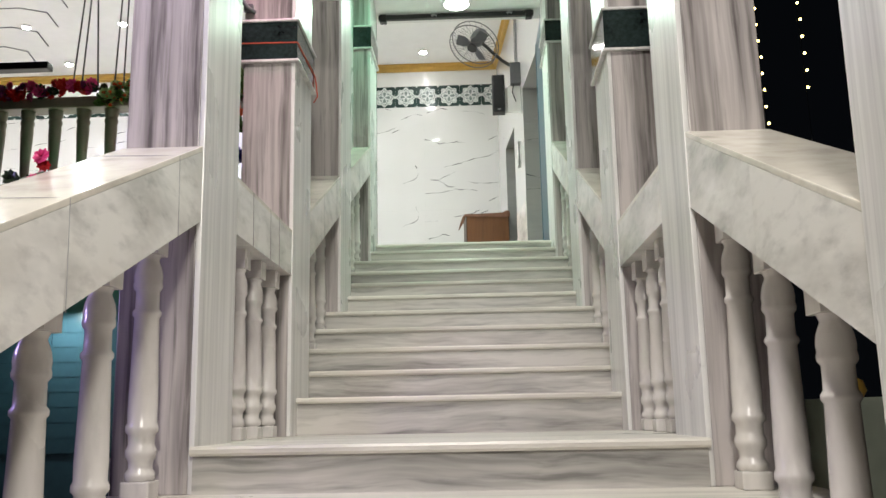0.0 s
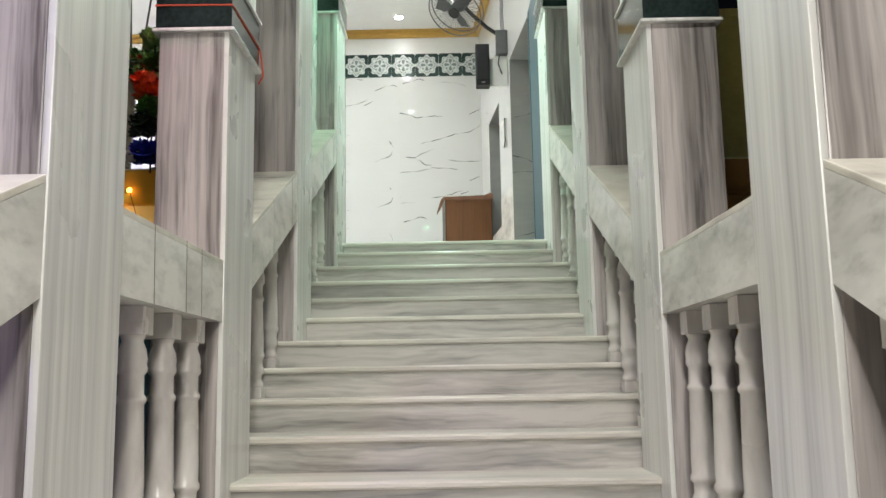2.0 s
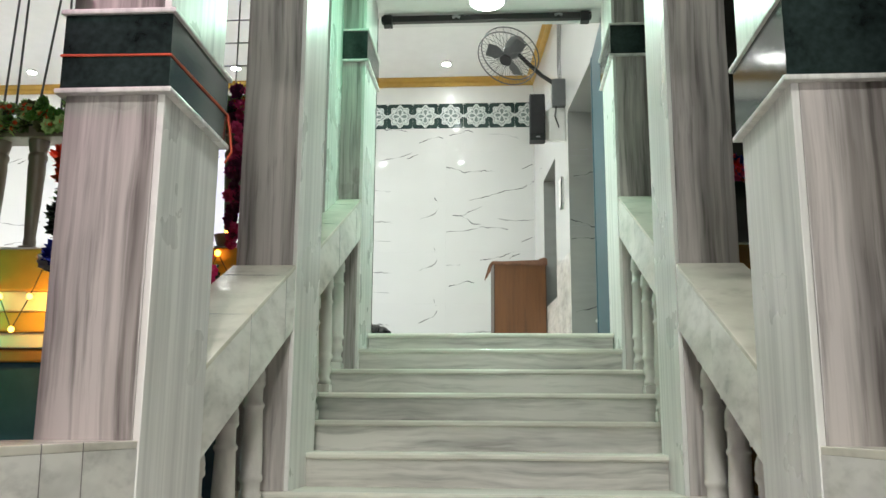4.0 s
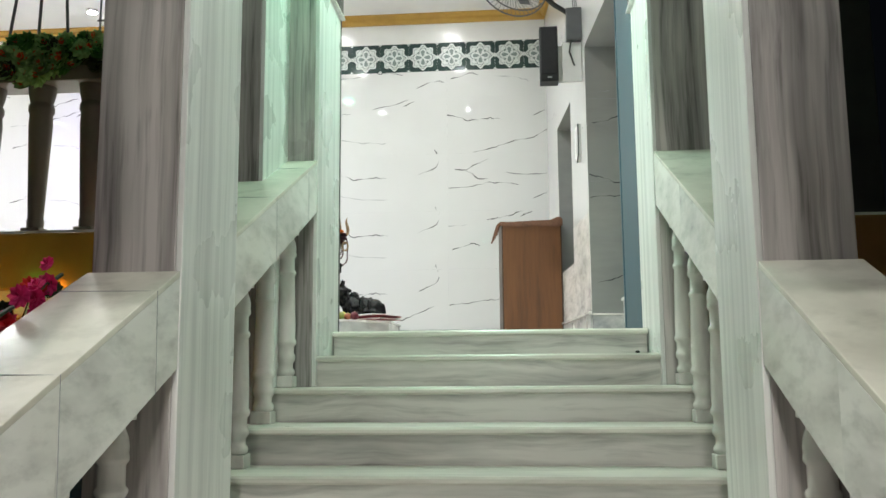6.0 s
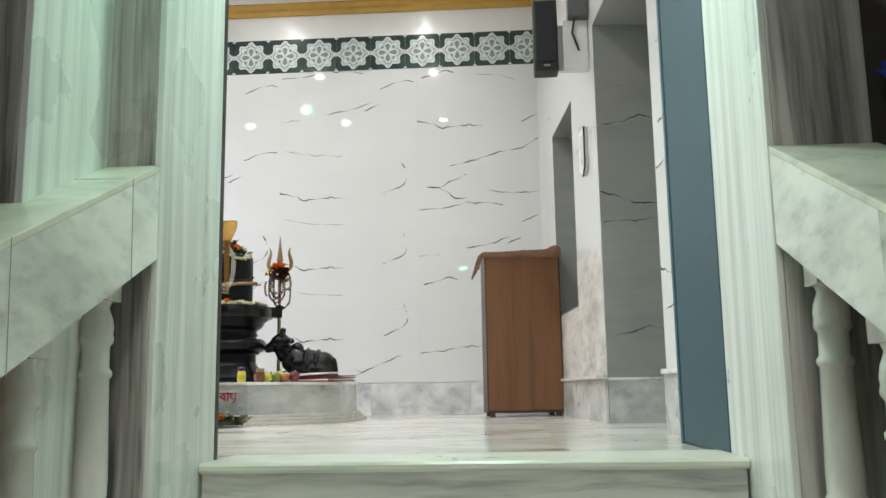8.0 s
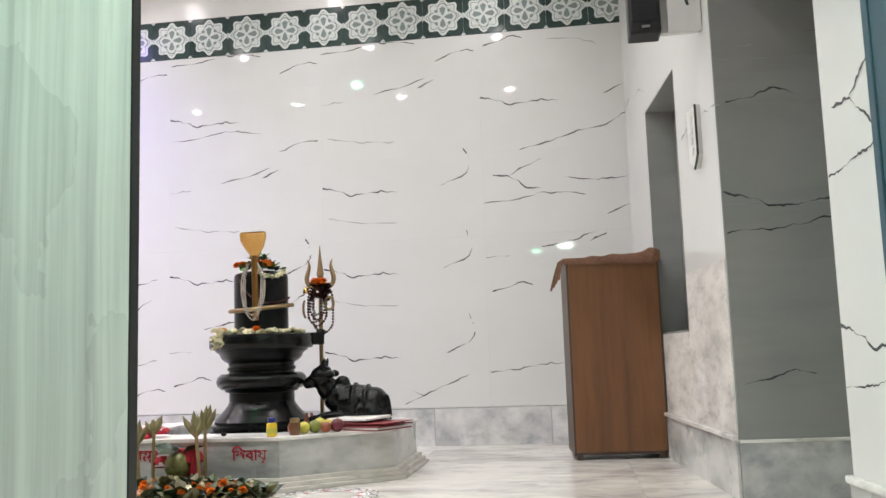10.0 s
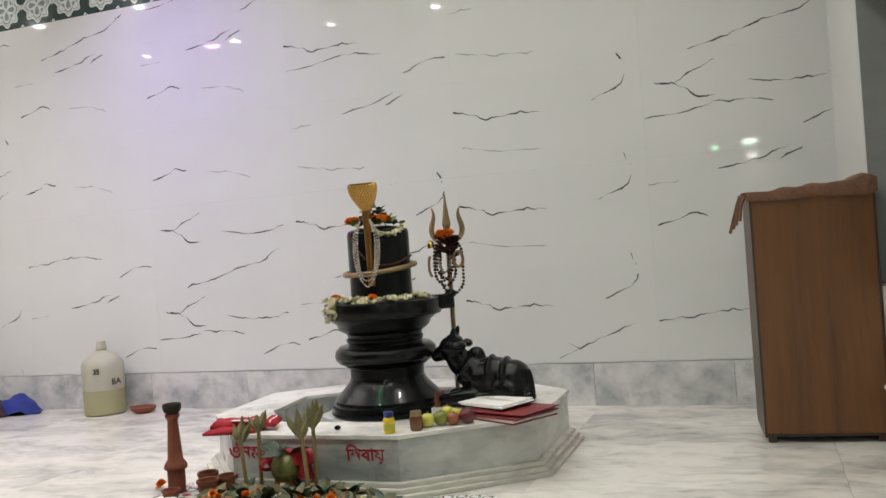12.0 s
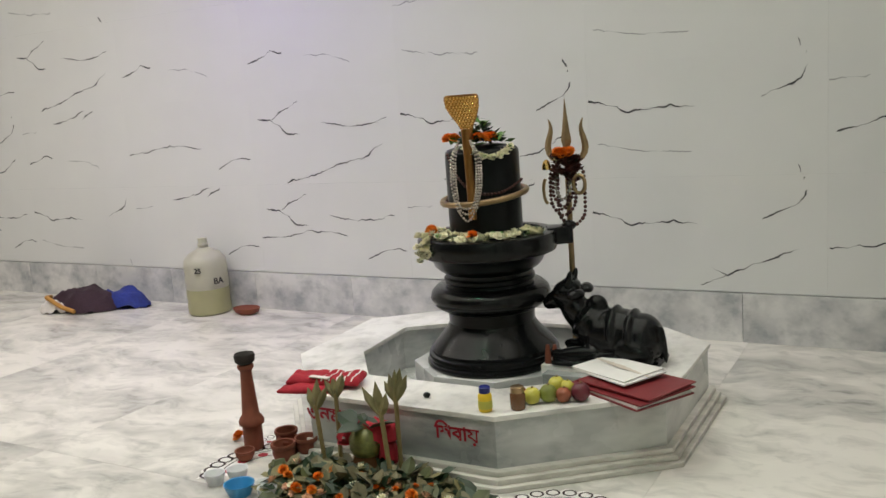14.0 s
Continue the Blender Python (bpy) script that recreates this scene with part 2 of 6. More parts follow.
OCHRE_CLOTH = plain("ochre cloth hem", (0.45, 0.22, 0.05), 0.8, 0, 0.2, 60.0, 0.3)
BROWN_CLOTH = plain("brown patterned cloth", (0.15, 0.07, 0.038), 0.85, 0, 0.35, 60.0, 0.4)
JUG = plain("cloudy plastic", (0.66, 0.64, 0.52), 0.30, 0, 0.06, 12.0, 0.02, 0.0, None, 0.0, 0.35)
JUG_WATER = plain("cloudy plastic with liquid behind", (0.44, 0.42, 0.24), 0.28, 0, 0.08, 12.0, 0.02, 0.0, None, 0.0, 0.15)
INK = plain("black marker ink", (0.012, 0.012, 0.012), 0.5, 0, 0.1, 30.0, 0.0)
YELLOW = plain("yellow bottle label", (0.80, 0.55, 0.03), 0.35, 0, 0.1, 20.0, 0.0)
NAVY = plain("dark blue cap", (0.012, 0.018, 0.16), 0.35, 0, 0.1, 20.0, 0.0)
HONEY = plain("brown jar glass", (0.16, 0.07, 0.03), 0.12, 0, 0.3, 15.0, 0.0)
LIME = plain("yellow green fruit", (0.55, 0.50, 0.08), 0.4, 0, 0.2, 25.0, 0.1)
GREEN_FRUIT = plain("green fruit", (0.20, 0.22, 0.04), 0.4, 0, 0.35, 18.0, 0.1)
APPLE = plain("brown red fruit", (0.30, 0.09, 0.045), 0.35, 0, 0.4, 18.0, 0.1)
PLUM = plain("dark red fruit", (0.13, 0.02, 0.03), 0.35, 0, 0.3, 18.0, 0.1)
COCONUT = plain("mottled green coconut", (0.17, 0.17, 0.05), 0.3, 0, 0.95, 34.0, 0.4)
LEAF_OLIVE = plain("olive green leaf", (0.075, 0.085, 0.028), 0.45, 0, 0.4, 25.0, 0.1)
LEAF_PALE = plain("pale olive dry leaf", (0.22, 0.19, 0.085), 0.6, 0, 0.4, 25.0, 0.1)
# Brown grey stone; the balustrade's backlit shade is put into its dark tone.
BALUSTRADE = marble("brown grey stone with backlit shade", (0.19, 0.155, 0.12), (0.10, 0.08, 0.065), (7, 7, 2.0), 0.35, 0.5, 2.5)
STICK = plain("dry cane", (0.28, 0.21, 0.09), 0.6, 0, 0.25, 40.0, 0.1)
CUP = plain("white plastic cup", (0.75, 0.75, 0.76), 0.35, 0, 0.05, 20.0, 0.0)
BLUE_CUP = plain("blue plastic bowl", (0.05, 0.28, 0.55), 0.35, 0, 0.1, 20.0, 0.0)
POWDER = plain("white floor powder", (0.80, 0.78, 0.76), 0.9, 0, 0.1, 80.0, 0.1)
POWDER_DARK = plain("dark floor powder", (0.045, 0.025, 0.03), 0.9, 0, 0.3, 80.0, 0.1)
POWDER_RED = plain("red floor powder", (0.40, 0.03, 0.05), 0.9, 0, 0.2, 80.0, 0.1)
SPEAKER = plain("black speaker shell", (0.010, 0.010, 0.012), 0.45, 0, 0.2, 25.0, 0.03)
GRILLE = plain("black speaker cloth", (0.016, 0.016, 0.018), 0.8, 0, 0.3, 120.0, 0.3)
FAN_GREY = plain("grey fan plastic", (0.12, 0.125, 0.13), 0.4, 0, 0.1, 20.0, 0.02)
FAN_BLADE = plain("dark translucent fan blade", (0.11, 0.115, 0.12), 0.35, 0, 0.1, 20.0, 0.0)
SWITCH_WHITE = plain("white switch plastic", (0.72, 0.72, 0.70), 0.35, 0, 0.04, 20.0, 0.0)
GROUND = plain("dark paved ground", (0.06, 0.055, 0.05), 0.8, 0, 0.4, 6.0, 0.2)
# Shade on the porch wall is put into this dark brown.
SHADED_WALL = plain("porch wall with shade in its colour", (0.040, 0.033, 0.028), 0.6, 0, 0.3, 10.0, 0.1)
PLASTER = plain("pale green plaster", (0.46, 0.50, 0.40), 0.7, 0, 0.15, 8.0, 0.1)
LAMP_GLOW = glowing("lit lamp face", (1.0, 0.98, 0.95), 20.0)
DOWNLIGHT = glowing("lit downlight face", (1.0, 0.98, 0.95), 90.0)
LAMP_VIOLET = glowing("lit violet lamp face", (0.45, 0.30, 1.0), 30.0)
LAMP_PINK = glowing("lit pink lamp face", (1.0, 0.35, 0.80), 7.0)
LAMP_GREEN = glowing("lit green lamp face", (0.25, 1.0, 0.60), 25.0)
BULB_WARM = glowing("lit yellow fairy bulb", (1.0, 0.75, 0.22), 9.0)
BULB_ORANGE = glowing("lit orange fairy bulb", (1.0, 0.38, 0.05), 9.0)
BULB_GREEN = glowing("lit green fairy bulb", (0.1, 1.0, 0.35), 6.0)


# ---- building helpers (building units) ----
ORIGIN = {}


def thing(name, at, label, category, group="", kind=""):
    ob = new(name)
    ob.empty_display_size = 0.05
    ob.location = U * Vector(at)
    ORIGIN[ob] = Vector(at)
    return tagged(ob, label, category, group, kind)


def settle(bm, base):
    bm.transform(Matrix.Scale(U, 4) @ Matrix.Translation(-Vector(base)))
    bmesh.ops.recalc_face_normals(bm, faces=bm.faces)


def part(name, bm, material, parent, label="", smooth=0):
    """Links bm, drawn in the place's own coordinates, as one mesh under a thing or a part."""
    base = ORIGIN[parent]
    settle(bm, base)
    me = bpy.data.meshes.new(name)
    bm.to_mesh(me)
    bm.free()
    for m in material if isinstance(material, (list, tuple)) else [material]:
        me.materials.append(m)
    if smooth:
        me.shade_smooth()
        if smooth < 180:
            me.set_sharp_from_angle(angle=radians(smooth))
    ob = new(name, me)
    ob.parent = parent
    ORIGIN[ob] = Vector(base)
    return tagged(ob, label) if label else ob


def solid(name, bm, material, label="", category="", group="", kind="", smooth=0, base=(0, 0, 0)):
    """Links bm as one top-level mesh."""
    settle(bm, base)
    me = bpy.data.meshes.new(name)
    bm.to_mesh(me)
    bm.free()
    for m in material if isinstance(material, (list, tuple)) else [material]:
        me.materials.append(m)
    if smooth:
        me.shade_smooth()
        if smooth < 180:
            me.set_sharp_from_angle(angle=radians(smooth))
    ob = new(name, me)
    ob.location = U * Vector(base)
    ORIGIN[ob] = Vector(base)
    return tagged(ob, label, category, group, kind)


def box(x0, x1, y0, y1, z0, z1, bevel=0.0, bm=None, mat=0):
    bm = bm or bmesh.new()
    vs = [bm.verts.new((x, y, z)) for z in (z0, z1) for y in (y0, y1) for x in (x0, x1)]
    fs = [bm.faces.new([vs[i] for i in q]) for q in ((0, 2, 3, 1), (4, 5, 7, 6), (0, 1, 5, 4), (2, 6, 7, 3), (0, 4, 6, 2), (1, 3, 7, 5))]
    for f in fs:
        f.material_index = mat
    if bevel:
        es = list({e for f in fs for e in f.edges})
        bmesh.ops.bevel(bm, geom=es, offset=bevel, segments=2, affect="EDGES", profile=0.6, material=-1)
    return bm


def prism(outline, axis, a, b, bevel=0.0, bm=None, mat=0):
    """An outline of (p, q) pairs drawn out along an axis from a to b: p, q are y, z for x; x, z for y; x, y for z."""
    bm = bm or bmesh.new()

    def at(p, q, r):
        return {"x": (r, p, q), "y": (p, r, q), "z": (p, q, r)}[axis]
    lo = [bm.verts.new(at(p, q, a)) for p, q in outline]
    hi = [bm.verts.new(at(p, q, b)) for p, q in outline]
    n = len(outline)
    fs = [bm.faces.new(lo[::-1]), bm.faces.new(hi)] + [bm.faces.new((lo[i], lo[(i + 1) % n], hi[(i + 1) % n], hi[i])) for i in range(n)]
    for f in fs:
        f.material_index = mat
    if bevel:
        bmesh.ops.bevel(bm, geom=list({e for f in fs for e in f.edges}), offset=bevel, segments=2, affect="EDGES", profile=0.6, material=-1)
    return bm


def lathe(profile, at=(0, 0, 0), n=28, bm=None, mat=0, squash=1.0, wave=None):
    """A turned shape from (radius, height) pairs, closed at both ends."""
    bm = bm or bmesh.new()
    rings = []
    for r, z in profile:
        rings.append([bm.verts.new((at[0] + r * (wave(k / n, z) if wave else 1) * math.cos(math.tau * k / n),
                                    at[1] + squash * r * (wave(k / n, z) if wave else 1) * math.sin(math.tau * k / n), at[2] + z)) for k in range(n)])
    fs = [bm.faces.new(rings[0][::-1]), bm.faces.new(rings[-1])]
    for a, b in zip(rings, rings[1:]):
        fs += [bm.faces.new((a[k], a[(k + 1) % n], b[(k + 1) % n], b[k])) for k in range(n)]
    for f in fs:
        f.material_index = mat
    return bm


def tube(points, radius, n=8, bm=None, mat=0, closed=False, taper=None):
    """A round bar along points."""
    bm = bm or bmesh.new()
    pts = [Vector(p) for p in points]
    rings, up = [], None
    for i, p in enumerate(pts):
        a, b = pts[i - 1 if i or closed else 0], pts[(i + 1) % len(pts) if i + 1 < len(pts) or closed else i]
        d = (b - a).normalized()
        if up is None:
            up = d.orthogonal().normalized()
        up = (up - d * up.dot(d)).normalized()
        side = d.cross(up)
        r = radius * (taper(i / max(1, len(pts) - 1)) if taper else 1)
        rings.append([bm.verts.new(p + r * (math.cos(math.tau * k / n) * up + math.sin(math.tau * k / n) * side)) for k in range(n)])
    pairs = list(zip(rings, rings[1:])) + ([(rings[-1], rings[0])] if closed else [])
    fs = [bm.faces.new((a[k], a[(k + 1) % n], b[(k + 1) % n], b[k])) for a, b in pairs for k in range(n)]
    if not closed:
        fs += [bm.faces.new(rings[0][::-1]), bm.faces.new(rings[-1])]
    for f in fs:
        f.material_index = mat
    return bm


def ball(at, r, bm=None, mat=0, scale=(1, 1, 1), u=12, v=8, turn=None):
    bm = bm or bmesh.new()
    m = Matrix.Translation(at) @ (turn or Matrix.Identity(4)) @ Matrix.Diagonal((*scale, 1))
    out = bmesh.ops.create_uvsphere(bm, u_segments=u, v_segments=v, radius=r, matrix=m)
    for f in {f for w in out["verts"] for f in w.link_faces}:
        f.material_index = mat
    return bm


def petals(at, r, bm, mat, rng, count=9, flat=0.55, upright=False):
    """A small rosette of cupped petals round at."""
    tilt = Euler((rng.uniform(-0.7, 0.7), rng.uniform(-0.7, 0.7), rng.uniform(0, 6.28))).to_matrix()
    if upright:      # blossoms of a garland look out to the front
        tilt = Euler((1.35, 0, 0)).to_matrix() @ tilt
    for layer, (rad, lift) in enumerate(((1.0, 0.0), (0.66, 0.35), (0.34, 0.55))):
        for k in range(max(4, count - 2 * layer)):
            a = math.tau * (k + 0.4 * layer) / max(4, count - 2 * layer)
            d, s = Vector((math.cos(a), math.sin(a), 0)), Vector((-math.sin(a), math.cos(a), 0))
            w = 0.36 * r * rad + 0.1 * r
            pts = [Vector((0, 0, lift * r * flat)), d * r * rad * 0.55 + s * w + Vector((0, 0, (lift + 0.1) * r)),
                   d * r * rad + Vector((0, 0, (lift + 0.35) * r)), d * r * rad * 0.55 - s * w + Vector((0, 0, (lift + 0.1) * r))]
            f = bm.faces.new([bm.verts.new(Vector(at) + tilt @ p) for p in pts])
            f.material_index = mat


def leaf(at, size, bm, mat, rng, rise=0.5):
    a, e = rng.uniform(0, 6.28), rng.uniform(0, rise)
    d = Vector((math.cos(a) * math.cos(e), math.sin(a) * math.cos(e), math.sin(e)))
    s = Vector((-math.sin(a), math.cos(a), rng.uniform(-0.4, 0.4))) * 0.33 * size
    o, n = Vector(at), Vector((0, 0, 0.12 * size))
    mid = [o + d * size * 0.3, o + d * size * 0.62 + n, o + d * size]
    v = [bm.verts.new(p) for p in (o, mid[0] + s + n, mid[1] + s * 0.9, mid[2], mid[1] - s * 0.9, mid[0] - s + n, mid[1] - n)]
    for q in ((0, 1, 2, 6), (2, 3, 6), (6, 3, 4), (0, 6, 4, 5)):
        bm.faces.new([v[i] for i in q]).material_index = mat




# ---- ground, stairs ----
IN, OUT = 0.757, 1.010          # inner and outer faces of the stair's pillars
RISE, GO = 0.1395, 0.326
TOP_Y, TOP_Z, LAND_Y, LAND_Z = 6.27, 3.0, 1.50, 1.465
GROUND_Z = LAND_Z - 10 * RISE

solid("ground", box(-40, 40, -40, 60, GROUND_Z - 0.4, GROUND_Z), GROUND, "dark paved ground at night", "ground", kind="structure")


def step_front(k):
    """Front edge and top of step k; step 1 is the landing, step 12 the hall floor."""
    if k > 1:
        return TOP_Y - GO * (12 - k), (3.012 if k == 12 else 2.3395 + 0.1375 * (k - 7) if k > 7 else 1.639 + 0.1401 * (k - 2))
    return LAND_Y - GO * (1 - k), LAND_Z - RISE * (1 - k)


stair = thing("stairs", (0, 2, GROUND_Z), "white and grey marble staircase with a landing", "stairs", kind="structure")


def nosing(y0, y1, z, x0, x1):
    t = 0.028
    out = [(y1, z - t), (y0 + 0.008, z - t), (y0, z - t + 0.008), (y0, z - 0.008), (y0 + 0.008, z), (y1, z)]
    return prism(out, "x", x0, x1)


for k in range(-8, 13):
    y, z = step_front(k)
    back = step_front(k + 1)[0] + 0.03 if k < 12 else 6.62
    w = OUT + 0.03 if k < 12 else IN - 0.002
    if k == 1:
        part("tread", box(-w, w, 1.932, back, z - 0.028, z), TREAD, stair)
        back, w = 1.932, IN + 0.006
    part("tread", nosing(y, back, z, -w, w), TREAD, stair)
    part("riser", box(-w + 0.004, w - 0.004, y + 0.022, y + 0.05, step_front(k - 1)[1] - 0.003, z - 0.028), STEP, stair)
body = [(step_front(-8)[0] + 0.05, GROUND_Z)]
for k in range(-8, 12):
    y, z = step_front(k)
    body += [(y + 0.05, z - 0.03), (step_front(k + 1)[0] + 0.05, z - 0.03)]
body += [(6.62, TOP_Z - 0.17), (6.62, GROUND_Z)]
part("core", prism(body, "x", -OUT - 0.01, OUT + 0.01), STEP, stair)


crumb = thing("pebble", (0.70, 6.25, step_front(11)[1]), "small dark pebble at the end of a marble step", "pebble")
part("stone", ball((0.70, 6.25, step_front(11)[1] + 0.009), 0.010, None, 0, (1.2, 0.9, 0.9)), STONE_DULL, crumb, smooth=180)


# ---- stair pillars ----
def pillar(side, y0, y1, base, top, band=None):
    s = side
    x0, x1 = sorted((s * IN, s * OUT))
    ob = thing("pillar", ((x0 + x1) / 2, (y0 + y1) / 2, base), "square streaked marble stair pillar" + (" with a dark green granite band" if band else ""), "pillar", "stair pillars")

    def shaft(z0, z1):
        e = 0.018
        xi = s * IN
        part("front_slab", box(x0 + (0 if s < 0 else e), x1 - (e if s < 0 else 0), y0, y1 - 0.002, z0, z1, 0.004), PILLAR, ob)
        part("inner_slab", box(*sorted((xi, xi + s * e)), y0 + 0.001, y1, z0, z1, 0.003), PILLAR_SIDE, ob, "whiter marble facing slab")
    if band:
        b0, b1 = band
        shaft(base, b0)
        shaft(b1, top)
        part("stone_band", box(x0 - 0.012, x1 + 0.012, y0 - 0.012, y1 + 0.012, b0 + 0.007, b1 - 0.007), GRANITE, ob, "polished dark green granite band")
        for z in (b0, b1):
            part("ledge", box(x0 - 0.022, x1 + 0.022, y0 - 0.022, y1 + 0.022, z - 0.007, z + 0.007, 0.004), PILLAR_SIDE, ob)
    else:
        shaft(base, top)
    return ob


CEIL_Z = 5.25
BAYS_Y = [(-0.05, 0.37), (1.53, 1.93), (2.885, 3.312), (4.345, 4.80), (5.932, 6.47)]
BASES = [step_front(-4)[1], step_front(0)[1], LAND_Z, step_front(6)[1], step_front(10)[1]]
BANDS = [None, None, (3.26, 3.47), None, (4.665, 4.865)]
for s in (-1, 1):
    for (y0, y1), base, band in zip(BAYS_Y, BASES, BANDS):
        if s < 0 and y0 < 0:
            y0, y1 = y0 - 0.35, y1 - 0.35
        if s < 0 and y0 > 5:
            y1 = 6.41
        pillar(s, y0, y1, base, CEIL_Z, band)


# ---- rails and balusters ----
def rail(side, y0, y1, z0, z1, thick):
    x0, x1 = sorted((side * (IN + 0.004), side * (OUT + 0.012)))
    ob = thing("handrail", ((x0 + x1) / 2, y0, z0 - thick), "broad polished white marble handrail with grey clouding", "handrail", "stair handrails")
    seam = [0.42, 0.86] if y1 - y0 > 1 else [0.25, 0.55, 0.72]
    t = 0.018
    cuts = [0.0] + (seam if side < 0 else [0.5]) + [1.0]
    for f, g in zip(cuts, cuts[1:]):
        (ya, za), (yb, zb) = [(y0 + h * (y1 - y0), z0 + h * (z1 - z0)) for h in (f, g)]
        part("face_slab", prism([(ya, za - thick), (yb, zb - thick), (yb, zb - t), (ya, za - t)], "x", x0, x1), RAIL, ob)
    part("top_slab", prism([(y0, z0 - t), (y1, z1 - t), (y1, z1), (y0, z0)], "x", x0, x1, 0.003), RAIL_TOP, ob, "warm white marble top slab")
    for f in seam if side < 0 else ():
        y, z = y0 + f * (y1 - y0), z0 + f * (z1 - z0)
        xi = side * (IN + 0.004)
        part("joint", tube([(xi - side * 0.0005, y + 0.01, z - thick), (xi - side * 0.0005, y, z - 0.001), (side * OUT, y - 0.012, z + 0.0005)], 0.0015 if z0 == z1 else 0.0011, 5), JOINT if z0 == z1 else VEIN_FAINT, ob)
    return ob


RAILS = [(0.37, 1.53, 1.885, 2.400, 0.245), (1.93, 2.885, 2.415, 2.415, 0.215), (3.312, 4.345, 2.615, 3.090, 0.262), (4.80, 5.932, 3.262, 3.782, 0.243)]
for s in (-1, 1):
    for y0, y1, z0, z1, th in RAILS:
        if s < 0 and y0 < 0.5:
            y0, z0 = y0 - 0.35, z0 - 0.155
        rail(s, y0, y1, z0, z1, th)


def baluster(x, y, z0, z1, slope, name="baluster", r=0.042, mat=None, label="turned white marble stair baluster", group="stair balusters"):
    """Square foot and head, with a long turned shaft ringed near both ends."""
    h = z1 - z0
    mat = mat or BALUSTER
    ob = thing(name, (x, y, z0), label, "baluster", group)
    b = 1.0 * r
    part("foot", box(x - b, x + b, y - b, y + b, z0, z0 + 0.05, 0.006), mat, ob)
    q = [(0.86, 0), (1.0, 0.008), (1.0, 0.022), (0.80, 0.034), (0.82, 0.055), (1.02, 0.068), (1.04, 0.085), (0.88, 0.10), (0.90, 0.128), (1.10, 0.138), (1.10, 0.152), (0.98, 0.162), (1.0, 0.21)]
    top = [(0.84, 0.190), (0.98, 0.182), (0.98, 0.172), (0.82, 0.163), (0.80, 0.112), (0.98, 0.102), (1.0, 0.092), (0.94, 0.082), (0.98, 0.068), (0.90, 0.045), (0.68, 0.020), (0.74, 0.012), (0.86, 0.0)]
    prof = [(r * a, 0.05 + c) for a, c in q] + [(r * a, h - 0.075 - c) for a, c in top]
    part("shaft", lathe(prof, (x, y, z0), 20), mat, ob, smooth=40)
    dz = slope * b
    part("head", prism([(y - b, z1 - 0.078), (y + b, z1 - 0.078), (y + b, z1 + dz - 0.001), (y - b, z1 - dz - 0.001)], "x", x - b, x + b, 0.003), mat, ob)
    return ob


BX = {1: 0.850, -1: 0.875}
for s in (-1, 1):
    for y0, y1, z0, z1, th in RAILS:
        slope = (z1 - z0) / (y1 - y0)
        if slope == 0:
            for y in (2.25, 2.505, 2.765):
                baluster(s * 0.84, y, LAND_Z, z0 - th, 0)
            continue
        for k in range(-3, 12):
            y = step_front(k)[0] + 0.243
            if (y0 if s > 0 or y0 > 0.5 else 0.05) + 0.08 < y < y1 - 0.05 and k != 1:
                baluster(s * BX[s], y, step_front(k)[1], z0 + slope * (y - y0) - th, slope)


# ---- beam, porch ceiling, roof over the lower flight ----
solid("beam", box(-IN, IN, 2.90, 3.312, 3.785, CEIL_Z, 0.006), PAINT_GLOSS, "white beam between two stair pillars", "beam", kind="structure")
solid("ceiling_porch", box(-OUT - 0.3, OUT + 0.05, 3.312, 6.47, CEIL_Z, CEIL_Z + 0.15), PAINT, "white painted porch ceiling", "ceiling", kind="structure")
# Assumed slab, out of view; it carries the added lower flight lamp.
solid("ceiling_stairs", box(-OUT - 0.3, OUT + 0.3, -3.4, 3.312, CEIL_Z + 0.004, CEIL_Z + 0.15), PAINT, "assumed white painted ceiling over the stairs, out of view", "ceiling", kind="structure")
solid("wall_lintel", box(-1.25, OUT + 0.05, 6.47, 6.70, CEIL_Z, 6.95), PAINT_GLOSS, "white wall above the hall entrance", "wall", kind="structure")


def round_lamp(x, y, z, r, face, label, name="ceiling_light", depth=0.03):
    ob = thing(name, (x, y, z - depth), label, "ceiling light", "round ceiling lights")
    part("rim", lathe([(r * 0.98, -depth), (r, -depth * 0.5), (r, 0), (r * 0.9, 0)], (x, y, z), 32), SWITCH_WHITE, ob, smooth=40)
    part("diffuser", lathe([(r * 0.80, -depth - 0.006), (r * 0.86, -depth), (r * 0.86, -0.01)], (x, y, z), 32), face, ob, "glowing round diffuser", smooth=40)
    return ob


# Fixture for the added upper flight lamp, hidden behind the beam.
round_lamp(0.0, 3.72, CEIL_Z, 0.09, LAMP_GLOW, "added unseen lamp on the ceiling over the upper flight, lit")
# Fixture added where the unseen lower flight lamp hangs.
round_lamp(-0.15, 0.75, CEIL_Z, 0.09, LAMP_GLOW, "unseen round white lamp on the ceiling over the stairs, lit")
lx, ly = PORCH_LAMP
lamp_ob = thing("ceiling_light", (lx, ly, 5.17), "round flush lamp with a pale rim under the porch ceiling", "ceiling light")
part("rim", lathe([(0.125, -0.05), (0.14, -0.04), (0.14, 0), (0.12, 0)], (lx, ly, CEIL_Z), 36), SWITCH_WHITE, lamp_ob, smooth=40)
part("diffuser", lathe([(0.05, -0.072), (0.10, -0.062), (0.118, -0.045), (0.118, -0.01)], (lx, ly, CEIL_Z), 36), LAMP_GLOW, lamp_ob, "glowing round diffuser", smooth=60)

# ---- pier beside the entrance, gate ----
pier = thing("pillar", (-1.09, 5.75, GROUND_Z), "broad streaked marble pier beside the hall entrance", "pillar")
part("front_slab", box(-1.26, -0.918, 5.545, 5.953, GROUND_Z, 6.95, 0.004), PILLAR, pier)
